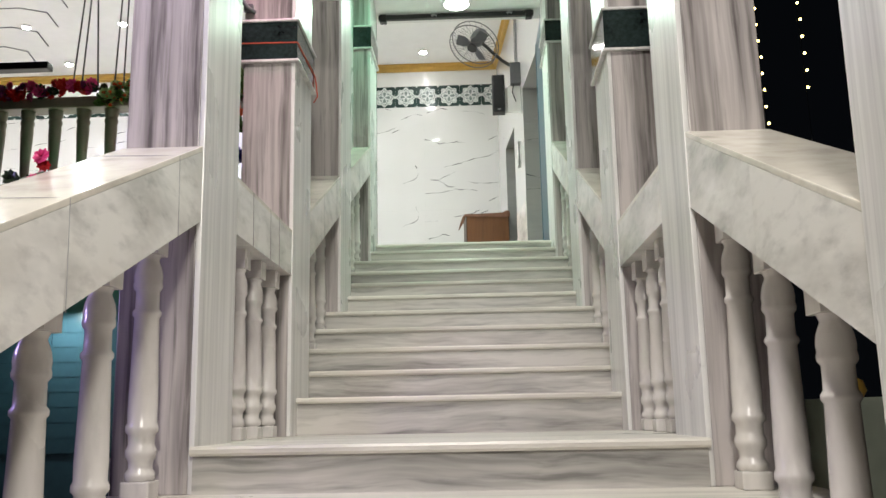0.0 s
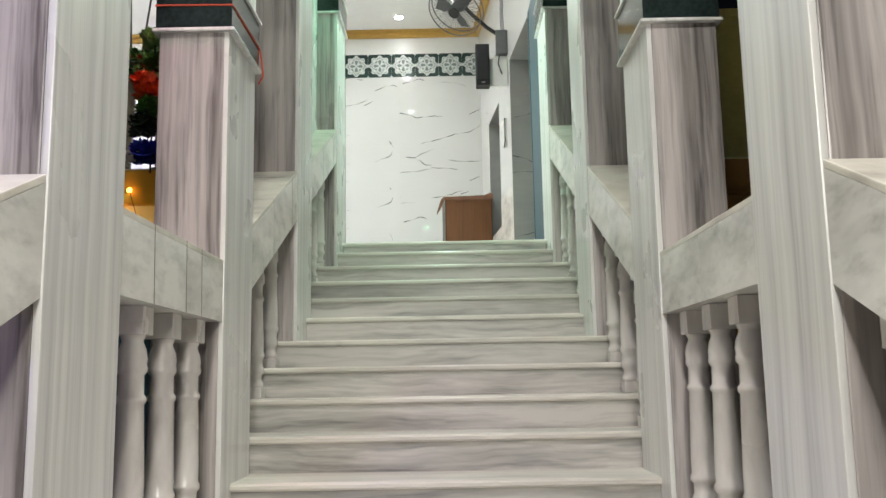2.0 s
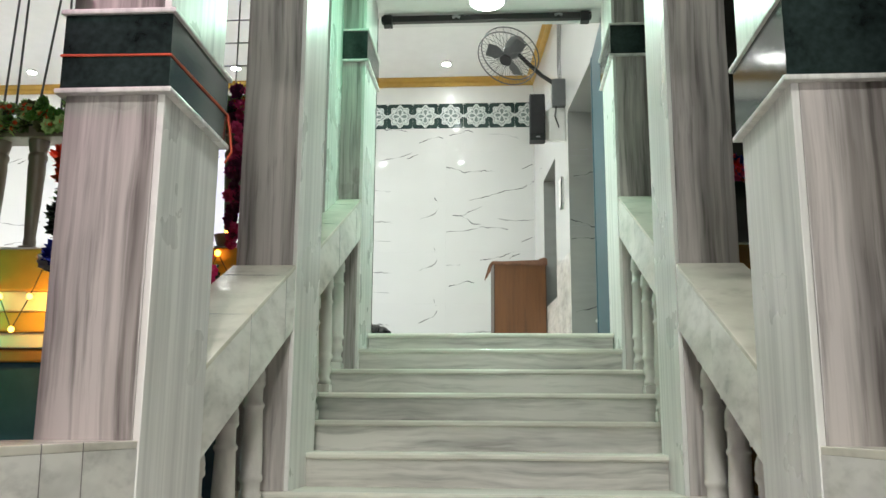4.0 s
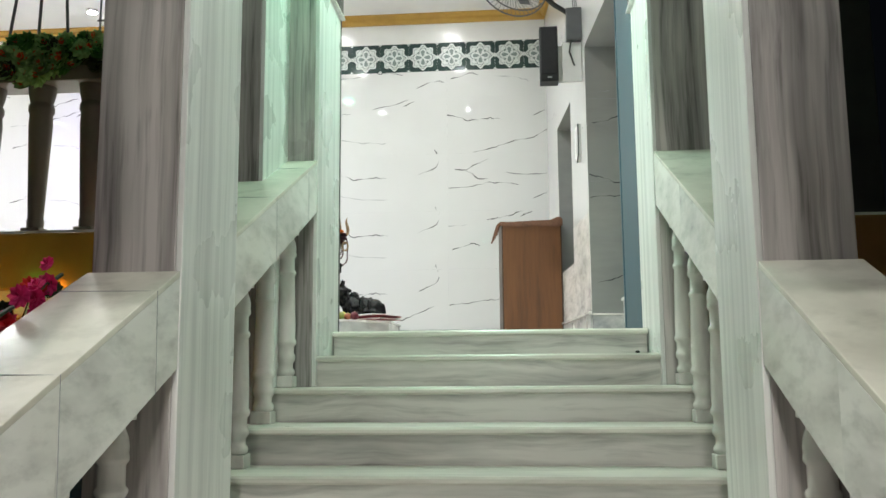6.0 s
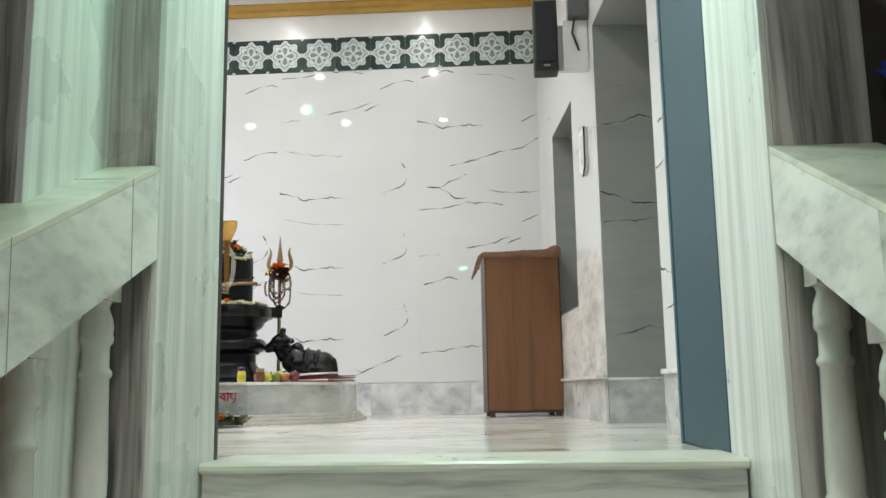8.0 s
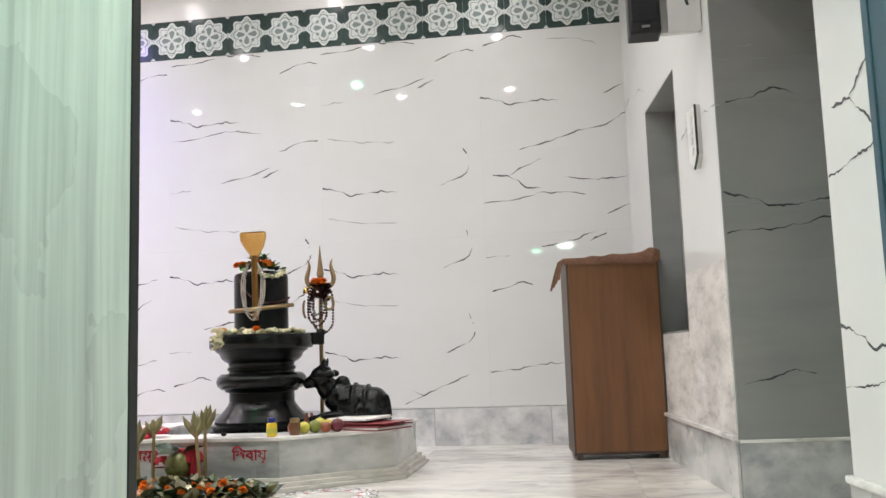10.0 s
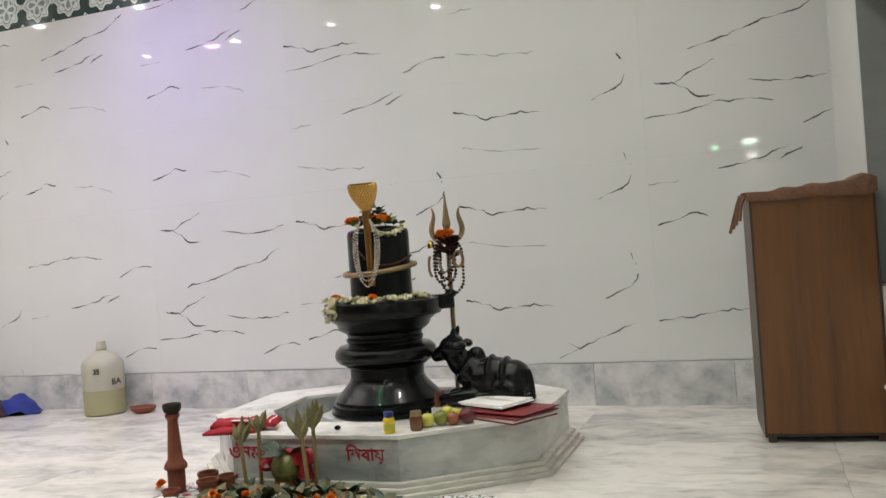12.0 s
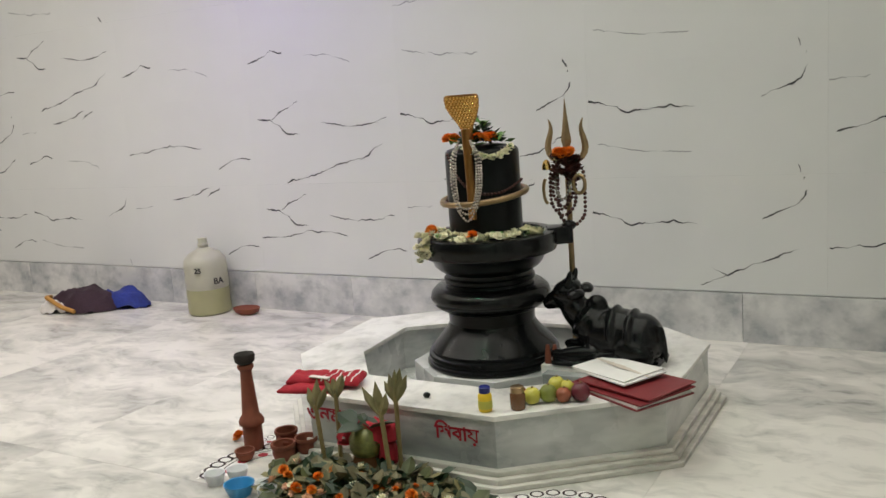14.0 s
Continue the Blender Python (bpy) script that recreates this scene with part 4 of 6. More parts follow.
for k in range(190):
    a = -2.9 + 2.9 * rng.random()
    r = rng.uniform(0.20, 0.28)
    spots.append(((LX + r * math.cos(a), LY + r * math.sin(a), 3.858 + 0.025 * rng.random()), rng.uniform(0.018, 0.030), "green_leaf" if k % 5 == 0 else "dark_leaf" if k % 5 == 1 else "pale_flower"))
for k in range(36):
    spots.append(((-2.14 + rng.uniform(-0.03, 0.035), 10.125 + rng.uniform(-0.03, 0.02), 3.77 + 0.12 * rng.random()), rng.uniform(0.018, 0.028), "pale_flower"))
for a in (-2.7, -2.5, -2.35, -1.35, -2.62):
    spots.append(((LX + 0.26 * math.cos(a), LY + 0.26 * math.sin(a), 3.885), 0.03, "marigold"))
flower_bed("flower_garland", "white jasmine garland with marigolds on the black basin", spots, KINDS, "garland")

# trident
TX, TY = -1.637, 10.64
tri = thing("trident", (TX, TY, 3.285), "dull brass trident standing behind the black bull", "trident")
part("pole", lathe([(0.014, 0), (0.014, 0.90)], (TX, TY, 3.285), 10), BRASS_OLD, tri, smooth=60)


def blade(pts, widths, depth=0.012):
    bm = bmesh.new()
    rows = []
    for i, ((x, z), w) in enumerate(zip(pts, widths)):
        a, b = pts[max(0, i - 1)], pts[min(len(pts) - 1, i + 1)]
        d = Vector((b[0] - a[0], b[1] - a[1])).normalized()
        n = Vector((-d.y, d.x)) * w
        rows.append([bm.verts.new((TX + x + n.x, TY, z + n.y)), bm.verts.new((TX + x, TY - depth * (w / 0.02), z)), bm.verts.new((TX + x - n.x, TY, z - n.y)), bm.verts.new((TX + x, TY + depth * (w / 0.02), z))])
    for a, b in zip(rows, rows[1:]):
        for k in range(4):
            bm.faces.new((a[k], a[(k + 1) % 4], b[(k + 1) % 4], b[k]))
    bm.faces.new(rows[0][::-1])
    bm.faces.new(rows[-1])
    return bm


part("middle_prong", blade([(0, 4.16), (0, 4.22), (0, 4.26), (0, 4.31), (0, 4.38), (0, 4.452)], [0.010, 0.014, 0.026, 0.018, 0.009, 0.0015]), BRASS_OLD, tri)
for s in (-1, 1):
    part("side_prong", blade([(s * 0.0, 4.165), (s * 0.03, 4.162), (s * 0.055, 4.168), (s * 0.075, 4.182), (s * 0.088, 4.203), (s * 0.093, 4.228), (s * 0.090, 4.252), (s * 0.083, 4.276), (s * 0.076, 4.300), (s * 0.074, 4.322), (s * 0.078, 4.342), (s * 0.086, 4.362)],
         [0.011, 0.012, 0.013, 0.014, 0.0155, 0.0165, 0.016, 0.0145, 0.012, 0.009, 0.006, 0.0015]), BRASS_OLD, tri)
tb = thing("bead_strings", (TX, TY - 0.03, 3.9), "dark rudraksha bead strings hung on the trident", "necklace")
for i, (w, low, m) in enumerate(((0.062, 3.90, RUDRA), (0.05, 3.94, RUDRA), (0.035, 3.97, PEARL), (0.066, 3.85, RUDRA), (0.026, 3.92, RUDRA))):
    bm = bmesh.new()
    o = 0.03 if i == 3 else -0.01
    strand([(TX - 0.03, TY - 0.03, 4.20), (TX - w + o, TY - 0.04, 4.12), (TX - w + o, TY - 0.045, low + 0.06), (TX + o, TY - 0.05, low), (TX + w + o, TY - 0.045, low + 0.06), (TX + w + o, TY - 0.04, 4.12), (TX + 0.03, TY - 0.03, 4.20)], 0.0095, 0, bm, rng)
    part("bead_strand", bm, m, tb, smooth=180)
bm = tube([(TX + 0.075 + 0.028 * math.cos(a), TY - 0.055, 4.06 + 0.042 * math.sin(a)) for a in (math.tau * k / 20 for k in range(20))], 0.009, 8, closed=True)
part("brass_ring", bm, BRASS_OLD, tb, smooth=60)
part("brass_ring", tube([(TX - 0.085 + 0.02 * math.cos(a), TY - 0.05, 4.03 + 0.06 * math.sin(a)) for a in (2.0, 2.5, 3.0, 3.6, 4.2, 4.7)], 0.008, 8), BRASS_OLD, tb, smooth=60)
spots = [((TX + 0.0 + 0.03 * (k % 3 - 1), TY - 0.04, 4.195 + 0.012 * (k // 3)), 0.03, "marigold") for k in range(6)]
spots += [((TX + rng.uniform(-0.065, 0.075), TY - 0.045, 4.08 + rng.uniform(0, 0.11)), 0.03, ("brown_petal", "dark_leaf", "brown_petal")[k % 3]) for k in range(34)]
flower_bed("trident_flowers", "marigold and red flowers tucked on the trident", spots, KINDS)
part("bell", lathe([(0.022, -0.02), (0.02, 0.0), (0.014, 0.018), (0.004, 0.026)], (TX - 0.085, TY - 0.05, 4.15), 14), BRASS, tb, smooth=60)

# black bull statue, one plain mesh
bm = bmesh.new()
BX0, BY0, BZ = -1.395, 10.39, 3.285


def lump(x, y, z, sx, sy, sz, tilt=0.0, yaw=0.0):
    ball((BX0 + x, BY0 + y, BZ + z), 1.0, bm, 0, (sx, sy, sz), 20, 14, Euler((0, tilt, yaw)).to_matrix().to_4x4())


box(BX0 - 0.22, BX0 + 0.25, BY0 - 0.13, BY0 + 0.13, BZ, BZ + 0.022, 0.006, bm)
lump(0.06, 0, 0.125, 0.185, 0.112, 0.122, 0.05)
lump(0.165, 0, 0.115, 0.098, 0.112, 0.115)
lump(-0.06, 0, 0.165, 0.10, 0.085, 0.095, 0.5)
lump(-0.035, 0, 0.255, 0.050, 0.040, 0.050, -0.2)
lump(-0.13, 0, 0.225, 0.070, 0.058, 0.105, -0.55)
lump(-0.17, 0, 0.300, 0.074, 0.062, 0.066, 0.2)
lump(-0.225, 0, 0.276, 0.066, 0.042, 0.042, -0.45)
lump(-0.262, 0, 0.258, 0.030, 0.036, 0.032)
lump(-0.15, 0, 0.352, 0.045, 0.05, 0.022, 0.3)
for s in (-1, 1):
    lump(-0.105, s * 0.072, 0.318, 0.030, 0.050, 0.024, 0.2, s * 0.5)
    lump(-0.150, s * 0.036, 0.378, 0.015, 0.015, 0.042, 0.3)
    lump(-0.215, s * 0.045, 0.300, 0.012, 0.010, 0.012)
    lump(-0.10, s * 0.095, 0.055, 0.105, 0.032, 0.034, -0.12)
    lump(-0.19, s * 0.085, 0.045, 0.045, 0.026, 0.024)
    lump(0.15, s * 0.095, 0.075, 0.095, 0.040, 0.062, 0.3)
    lump(0.06, s * 0.115, 0.042, 0.085, 0.026, 0.024)
lump(0.265, -0.02, 0.10, 0.014, 0.016, 0.085, -0.1)
tube([(BX0 + 0.05, BY0 + 0.114 * math.cos(a), BZ + 0.13 + 0.122 * math.sin(a)) for a in (math.pi * k / 14 for k in range(15))], 0.012, 6, bm)
tube([(BX0 + 0.13, BY0 + 0.116 * math.cos(a), BZ + 0.125 + 0.115 * math.sin(a)) for a in (math.pi * k / 14 for k in range(15))], 0.012, 6, bm)
tube([(BX0 - 0.095 + 0.045 * math.sin(a), BY0 + 0.082 * math.cos(a), BZ + 0.185 + 0.06 * math.sin(a)) for a in (math.tau * k / 20 for k in range(20))], 0.011, 6, bm, closed=True)
bull = solid("bull_statue", bm, STONE, "polished black stone statue of a seated bull", "statue", smooth=180, base=(BX0, BY0, BZ))
rm = bull.modifiers.new("blend", "REMESH")
rm.mode, rm.voxel_size, rm.use_smooth_shade = "VOXEL", 0.0065, True
sm = bull.modifiers.new("soften", "SMOOTH")
sm.factor, sm.iterations = 0.5, 4

# offerings on the plinth
sticks = thing("incense_sticks", (-1.63, 10.29, PTOP), "two short orange brown incense cones", "incense")
for k in range(2):
    part("cone", lathe([(0.016, 0), (0.013, 0.05), (0.008, 0.085)], (-1.64 + 0.03 * k, 10.30 + 0.01 * k, 3.283), 10), TERRA, sticks, smooth=50)
btl = thing("bottle", (-1.64, 9.66, PTOP), "small yellow bottle with a dark blue cap", "bottle")
part("body", lathe([(0.0234, 0.0000), (0.0270, 0.0040), (0.0279, 0.0600), (0.0261, 0.0680), (0.0189, 0.0760)], (-1.64, 9.66, PTOP), 20), YELLOW, btl, smooth=40)
part("label_band", lathe([(0.0284, 0.0144), (0.0286, 0.0160), (0.0286, 0.0440), (0.0284, 0.0456)], (-1.64, 9.66, PTOP), 20), LIME, btl, "printed label", smooth=40)
part("cap", lathe([(0.0198, 0.0744), (0.0225, 0.0768), (0.0225, 0.0976), (0.0189, 0.1008)], (-1.64, 9.66, PTOP), 20), NAVY, btl, "dark blue screw cap", smooth=40)
jar = thing("jar", (-1.528, 9.72, PTOP), "small brown glass jar with a gold lid", "jar")
part("body", lathe([(0.026, 0), (0.030, 0.005), (0.031, 0.06), (0.024, 0.07)], (-1.528, 9.72, PTOP), 18), HONEY, jar, smooth=40)
part("lid", lathe([(0.026, 0.068), (0.027, 0.07), (0.027, 0.09), (0.024, 0.092)], (-1.528, 9.72, PTOP), 18), BRASS_OLD, jar, "dull gold lid", smooth=40)
for x, y, r, m, lbl, z in ((-1.561, 9.80, 0.034, APPLE, "brown red fruit", 0), (-1.498, 9.79, 0.034, LIME, "yellow lime", 0), (-1.446, 9.83, 0.036, GREEN_FRUIT, "green mottled fruit", 0), (-1.442, 9.91, 0.034, LIME, "yellow green lime", 0.012),
                           (-1.388, 9.845, 0.031, APPLE, "orange brown fruit", 0), (-1.395, 9.905, 0.029, LIME, "yellow lime", 0.012), (-1.330, 9.88, 0.038, PLUM, "dark red pomegranate", 0)):
    fr = thing("fruit", (x, y, PTOP), lbl + " on the marble plinth", "fruit", "fruit on the plinth")
    part("flesh", lathe([(r * 0.25, 0), (r * 0.7, r * 0.2), (r * 0.97, r * 0.65), (r, r), (r * 0.93, r * 1.4), (r * 0.6, r * 1.8), (r * 0.2, r * 1.93), (r * 0.05, r * 1.86)], (x, y, PTOP + z), 16), m, fr, smooth=180)
    part("stalk", tube([(x, y, PTOP + z + r * 1.85), (x + 0.004, y, PTOP + z + r * 2.1)], 0.004, 5), STICK, fr)


def sheet(at, w, d, turn, z, t, mat, parent, name, label="", curl=0.0):
    """A thin stack with a slightly lifted edge."""
    bm = bmesh.new()
    n = 6
    rows = []
    for zz in (0, t):
        rows.append([[bm.verts.new((-w / 2 + w * i / n, -d / 2 + d * j / n, zz + curl * (i / n) ** 2 * (0.4 + 0.6 * j / n))) for i in range(n + 1)] for j in range(n + 1)])
    for r, flip in ((rows[0], 1), (rows[1], 0)):
        for j in range(n):
            for i in range(n):
                q = [r[j][i], r[j][i + 1], r[j + 1][i + 1], r[j + 1][i]]
                bm.faces.new(q[::-1] if flip else q)
    for a, b in ((0, "j0"), (n, "j1")):
        for i in range(n):
            bm.faces.new((rows[0][a][i], rows[0][a][i + 1], rows[1][a][i + 1], rows[1][a][i]))
            bm.faces.new((rows[0][i][a], rows[0][i + 1][a], rows[1][i + 1][a], rows[1][i][a]))
    bm.transform(Matrix.Translation((at[0], at[1], z)) @ Matrix.Rotation(radians(turn), 4, "Z"))
    return part(name, bm, mat, parent, label)


bk = thing("account_book", (-1.18, 10.05, PTOP), "flat dark red clothbound book on the marble plinth", "book")
sheet((-1.185, 10.05), 0.40, 0.30, -30, PTOP + 0.001, 0.006, RED_COVER, bk, "cover")
sheet((-1.185, 10.05), 0.385, 0.285, -30, PTOP + 0.007, 0.010, PAPER, bk, "pages", "white page block")
sheet((-1.18, 10.05), 0.40, 0.30, -28, PTOP + 0.017, 0.006, RED_COVER, bk, "cover", "", 0.008)
sheet((-1.165, 10.06), 0.38, 0.28, -24, PTOP + 0.032, 0.005, RED_COVER, bk, "cover", "", 0.006)
pp = thing("papers", (-1.27, 10.13, PTOP + 0.03), "loose white printed papers on the red book", "papers")
sheet((-1.265, 10.135), 0.31, 0.22, -28, PTOP + 0.053, 0.006, PAPER, pp, "sheet", "", 0.012)
sheet((-1.25, 10.12), 0.31, 0.22, -31, PTOP + 0.046, 0.006, PAPER, pp, "sheet", "", 0.012)
for k in range(4):
    sheet((-1.30 + 0.035 * k, 10.19 - 0.03 * k), 0.20, 0.012, -28, PTOP + 0.0615 + 0.0015 * k, 0.0006, PRINT, pp, "print_line")


def heap(at, rx, ry, h, seed, n=30, folds=5):
    """A crumpled cloth heap."""
    r2 = random.Random(seed)
    off = Vector((r2.random() * 9, r2.random() * 9, 0))
    bm = bmesh.new()
    rings = []
    for i in range(13):
        f = i / 12
        row = []
        for k in range(n):
            a = math.tau * k / n
            edge = 1 + 0.22 * noise.noise(Vector((math.cos(a) * 1.6, math.sin(a) * 1.6, 0)) + off)
            x, y = rx * edge * (1 - f) * math.cos(a), ry * edge * (1 - f) * math.sin(a)
            z = h * (1 - (1 - min(1.0, 1.45 * f)) ** 2.6) * (0.85 + 0.28 * noise.noise(Vector((x * 6, y * 6, 0)) + off)) + 0.014 * (1 - f) * abs(noise.noise(Vector((x * 26, y * 26, 3)) + off)) * folds
            row.append(bm.verts.new((at[0] + x, at[1] + y, at[2] + max(0.002, z))))
        rings.append(row)
    for a, b in zip(rings[:-1], rings[1:-1]):
        for k in range(n):
            bm.faces.new((a[k], a[(k + 1) % n], b[(k + 1) % n], b[k]))
    bm.faces.new(rings[-2])
    bm.faces.new([bm.verts.new((v.co.x, v.co.y, at[2])) for v in rings[0]][::-1])
    return bm


rc = thing("folded_cloth", (-2.46, 9.72, PTOP), "folded red and white checked cotton cloth", "cloth")


def folded(cx, cy, z, w, d, h, turn, seed):
    """A folded cloth: a soft slab with a rolled rim and a wavy top; returns the mesh and its top's height."""
    off = Vector((seed * 3.1, seed * 1.7, 0))
    c, s = math.cos(turn), math.sin(turn)

    def top(u, v):
        rim = max(0.0, 1 - max(abs(u), abs(v)) ** 6) ** 0.5
        return h * (0.35 + 0.65 * rim) + 0.010 * noise.noise(Vector((u * 2.2, v * 2.2, 0)) + off)

    def place(u, v, lift):
        x, y = u * w / 2, v * d / 2 * (1 + 0.10 * noise.noise(Vector((u * 1.5, 4, 0)) + off))
        return (cx + x * c - y * s, cy + x * s + y * c, z + lift)
    bm = bmesh.new()
    n = 14
    grid = [[bm.verts.new(place(2 * i / n - 1, 2 * k / n - 1, top(2 * i / n - 1, 2 * k / n - 1))) for k in range(n + 1)] for i in range(n + 1)]
    low = [[bm.verts.new(place(0.97 * (2 * i / n - 1), 0.97 * (2 * k / n - 1), 0.0)) for k in range(n + 1)] for i in range(n + 1)]
    for i in range(n):
        for k in range(n):
            bm.faces.new((grid[i][k], grid[i + 1][k], grid[i + 1][k + 1], grid[i][k + 1]))
            bm.faces.new((low[i][k], low[i][k + 1], low[i + 1][k + 1], low[i + 1][k]))
    for i in range(n):
        bm.faces.new((grid[i][0], low[i][0], low[i + 1][0], grid[i + 1][0]))
        bm.faces.new((grid[i + 1][n], low[i + 1][n], low[i][n], grid[i][n]))
        bm.faces.new((grid[0][i + 1], low[0][i + 1], low[0][i], grid[0][i]))
        bm.faces.new((grid[n][i], low[n][i], low[n][i + 1], grid[n][i + 1]))

    def stripe(u0, u1, v0, v1):
        st = bmesh.new()
        prev = None
        for q in range(15):
            f = q / 14
            u, v = u0 + (u1 - u0) * f, v0 + (v1 - v0) * f
            e = 0.035
            pair = [st.verts.new(place(u - e, v, top(u - e, v) + 0.0015)), st.verts.new(place(u + e, v, top(u + e, v) + 0.0015))]
            if prev:
                st.faces.new((prev[0], prev[1], pair[1], pair[0]))
            prev = pair
        return st
    return bm, stripe


bm, stripe = folded(-2.50, 9.69, PTOP, 0.27, 0.19, 0.028, 0.25, 1)
part("fold", bm, RED_CLOTH, rc, smooth=180)
bm, stripe = folded(-2.52, 9.715, PTOP + 0.024, 0.21, 0.13, 0.030, 0.35, 2)
part("fold", bm, RED_CLOTH, rc, smooth=180)
bm, stripe = folded(-2.385, 9.745, PTOP + 0.020, 0.19, 0.14, 0.034, 0.30, 3)
part("fold", bm, RED_CLOTH, rc, smooth=180)
for k in range(5):
    part("white_stripe", stripe(-0.75 + 0.36 * k, -0.6 + 0.36 * k, -0.97, 0.97), WHITE_CLOTH, rc)
part("white_stripe", box(-2.50, -2.40, 9.66, 9.685, PTOP + 0.052, PTOP + 0.058, 0.002), WHITE_CLOTH, rc)
# Beetle on the plinth, modelled as a plain pebble.
bug = thing("pebble", (-1.94, 9.72, PTOP), "small dark beetle on the marble plinth, built as a plain pebble", "pebble")
part("stone", ball((-1.94, 9.72, PTOP + 0.012), 0.014, None, 0, (1.2, 0.9, 0.85)), STONE_DULL, bug, smooth=180)


def writing(name, body, at, size, turn, mat, parent, label):
    cu = bpy.data.curves.new(name, "FONT")
    cu.body, cu.size, cu.align_x = body, size * U, "CENTER"
    cu.extrude, cu.offset = 0.0008, 0.022 * U * size
    ob = new(name, cu)
    cu.materials.append(mat)
    ob.parent = parent
    ob.matrix_local = Matrix.Translation(U * (Vector(at) - ORIGIN[parent])) @ Euler((radians(90), 0, radians(turn))).to_matrix().to_4x4()
    return tagged(ob, label)


FY = PY - AY + 0.012 - 0.0016
writing("lettering", "\u09bf\u09b6\u09ac\u09be\u09af\u09bc", (-1.755, FY, 3.165), 0.080, 0, RED_PAINT, plat, "hand painted red letters")
writing("lettering", "\u0993\u0981\u09a8\u09ae\u0983", (-2.385, FY, 3.165), 0.092, 0, RED_PAINT, plat, "hand painted red letters")


# ---- offerings on the floor ----
def pot(x, y, r, h, lbl="small round terracotta cup on the floor", z=0.0):
    r, h = 0.86 * r, 0.95 * h
    ob = thing("clay_cup", (x, y, TOP_Z + z), lbl, "cup", "clay cups")
    prof = [(r * 0.62, 0), (r * 0.70, h * 0.1), (r * 0.92, h * 0.55), (r * 0.90, h * 0.75), (r * 1.0, h * 0.82), (r * 1.02, h * 0.95), (r * 0.97, h), (r * 0.84, h * 0.97), (r * 0.78, h * 0.6), (r * 0.5, h * 0.25)]
    part("bowl", lathe(prof, (x, y, TOP_Z + z), 22), TERRA, ob, smooth=40)
    return ob


ls = thing("clay_lamp_stand", (-2.79, 9.585, TOP_Z), "tall terracotta lamp stand with a sooty bowl", "lamp stand")
part("foot", lathe([(0.0400, 0), (0.0435, 0.015), (0.0435, 0.115), (0.0383, 0.125)], (-2.79, 9.585, TOP_Z), 26), TERRA, ls, smooth=40)
part("stem", lathe([(0.0557, 0.12), (0.0574, 0.135), (0.0505, 0.150), (0.0383, 0.165), (0.0331, 0.24), (0.0252, 0.36), (0.0296, 0.372), (0.0365, 0.38), (0.0365, 0.392), (0.0261, 0.40)], (-2.79, 9.585, TOP_Z), 26), TERRA, ls, smooth=40)
part("bowl", lathe([(0.0261, 0.395), (0.0435, 0.41), (0.0470, 0.435), (0.0435, 0.445), (0.0374, 0.440), (0.0218, 0.42)], (-2.79, 9.585, TOP_Z), 26), SOOT, ls, "soot blackened oil bowl", smooth=40)
pot(-2.635, 9.63, 0.060, 0.10)
pot(-2.585, 9.58, 0.058, 0.085)
pot(-2.545, 9.50, 0.062, 0.10)
pot(-2.50, 9.60, 0.060, 0.095)
pot(-2.74, 9.47, 0.052, 0.05, "shallow pale clay ring cup on the floor")
mg = thing("marigold", (-2.93, 9.64, TOP_Z), "single orange marigold head on the floor", "flower")
bm = bmesh.new()
for k in range(3):
    petals((-2.93, 9.64, TOP_Z + 0.012 + 0.008 * k), 0.034 - 0.006 * k, bm, 0, rng, 12)
part("blossom", bm, MARIGOLD, mg)


def leaf_stick(x, y, h, lean):
    ob = thing("leaf_stick", (x, y, TOP_Z), "upright cane with a fan of dried leaves at its tip", "offering", "leaf sticks")
    tip = Vector((x + lean[0], y + lean[1], TOP_Z + h))
    part("cane", tube([(x, y, TOP_Z), (x + lean[0] * 0.5, y + lean[1] * 0.5, TOP_Z + h * 0.5), tip], 0.0095, 7), STICK, ob, smooth=60)
    for k in range(5):
        a = (-0.50, -0.22, 0.04, 0.27, 0.46)[k] + 0.14 * math.sin(40 * x + 3 * k)
        d, s = Vector((math.sin(a) * 0.85, 0.06 * (k % 2) - 0.03, math.cos(a))), Vector((math.cos(a), 0.25, -math.sin(a) * 0.55))
        L, w = 0.125 + 0.03 * math.sin(7 * k + 90 * x), 0.019
        bm = bmesh.new()
        o = tip - Vector((0, 0, 0.035))
        ring = [o, o + d * L * 0.35 + s * w * 0.8, o + d * L * 0.62 + s * w, o + d * L, o + d * L * 0.62 - s * w, o + d * L * 0.35 - s * w * 0.8]
        mid = bm.verts.new(o + d * L * 0.5 + Vector((0, -0.012, 0)))
        vs = [bm.verts.new(p) for p in ring]
        for i in range(6):
            bm.faces.new((vs[i], vs[(i + 1) % 6], mid))
        part("dry_leaf", bm, LEAF_PALE, ob)
    return ob


for x, y, h, lean in ((-2.315, 9.49, 0.29, (-0.025, 0.0)), (-2.262, 9.525, 0.34, (0.005, 0.0)), (-1.94, 9.42, 0.335, (-0.03, 0.0)), (-1.962, 9.52, 0.36, (0.0, 0.0))):
    leaf_stick(x, y, h, lean)
KX, KY = -2.105, 9.50
co = thing("coconut_pot", (KX, KY, TOP_Z), "green coconut on a small pot wrapped in red cloth", "offering")
part("pot", lathe([(0.05, 0), (0.07, 0.02), (0.078, 0.06), (0.058, 0.10), (0.06, 0.112)], (KX, KY, TOP_Z), 24), HONEY, co, smooth=50)
part("coconut", lathe([(0.02, 0.085), (0.054, 0.10), (0.071, 0.138), (0.070, 0.178), (0.052, 0.213), (0.02, 0.228), (0.004, 0.231)], (KX, KY, TOP_Z), 24), COCONUT, co, smooth=180)
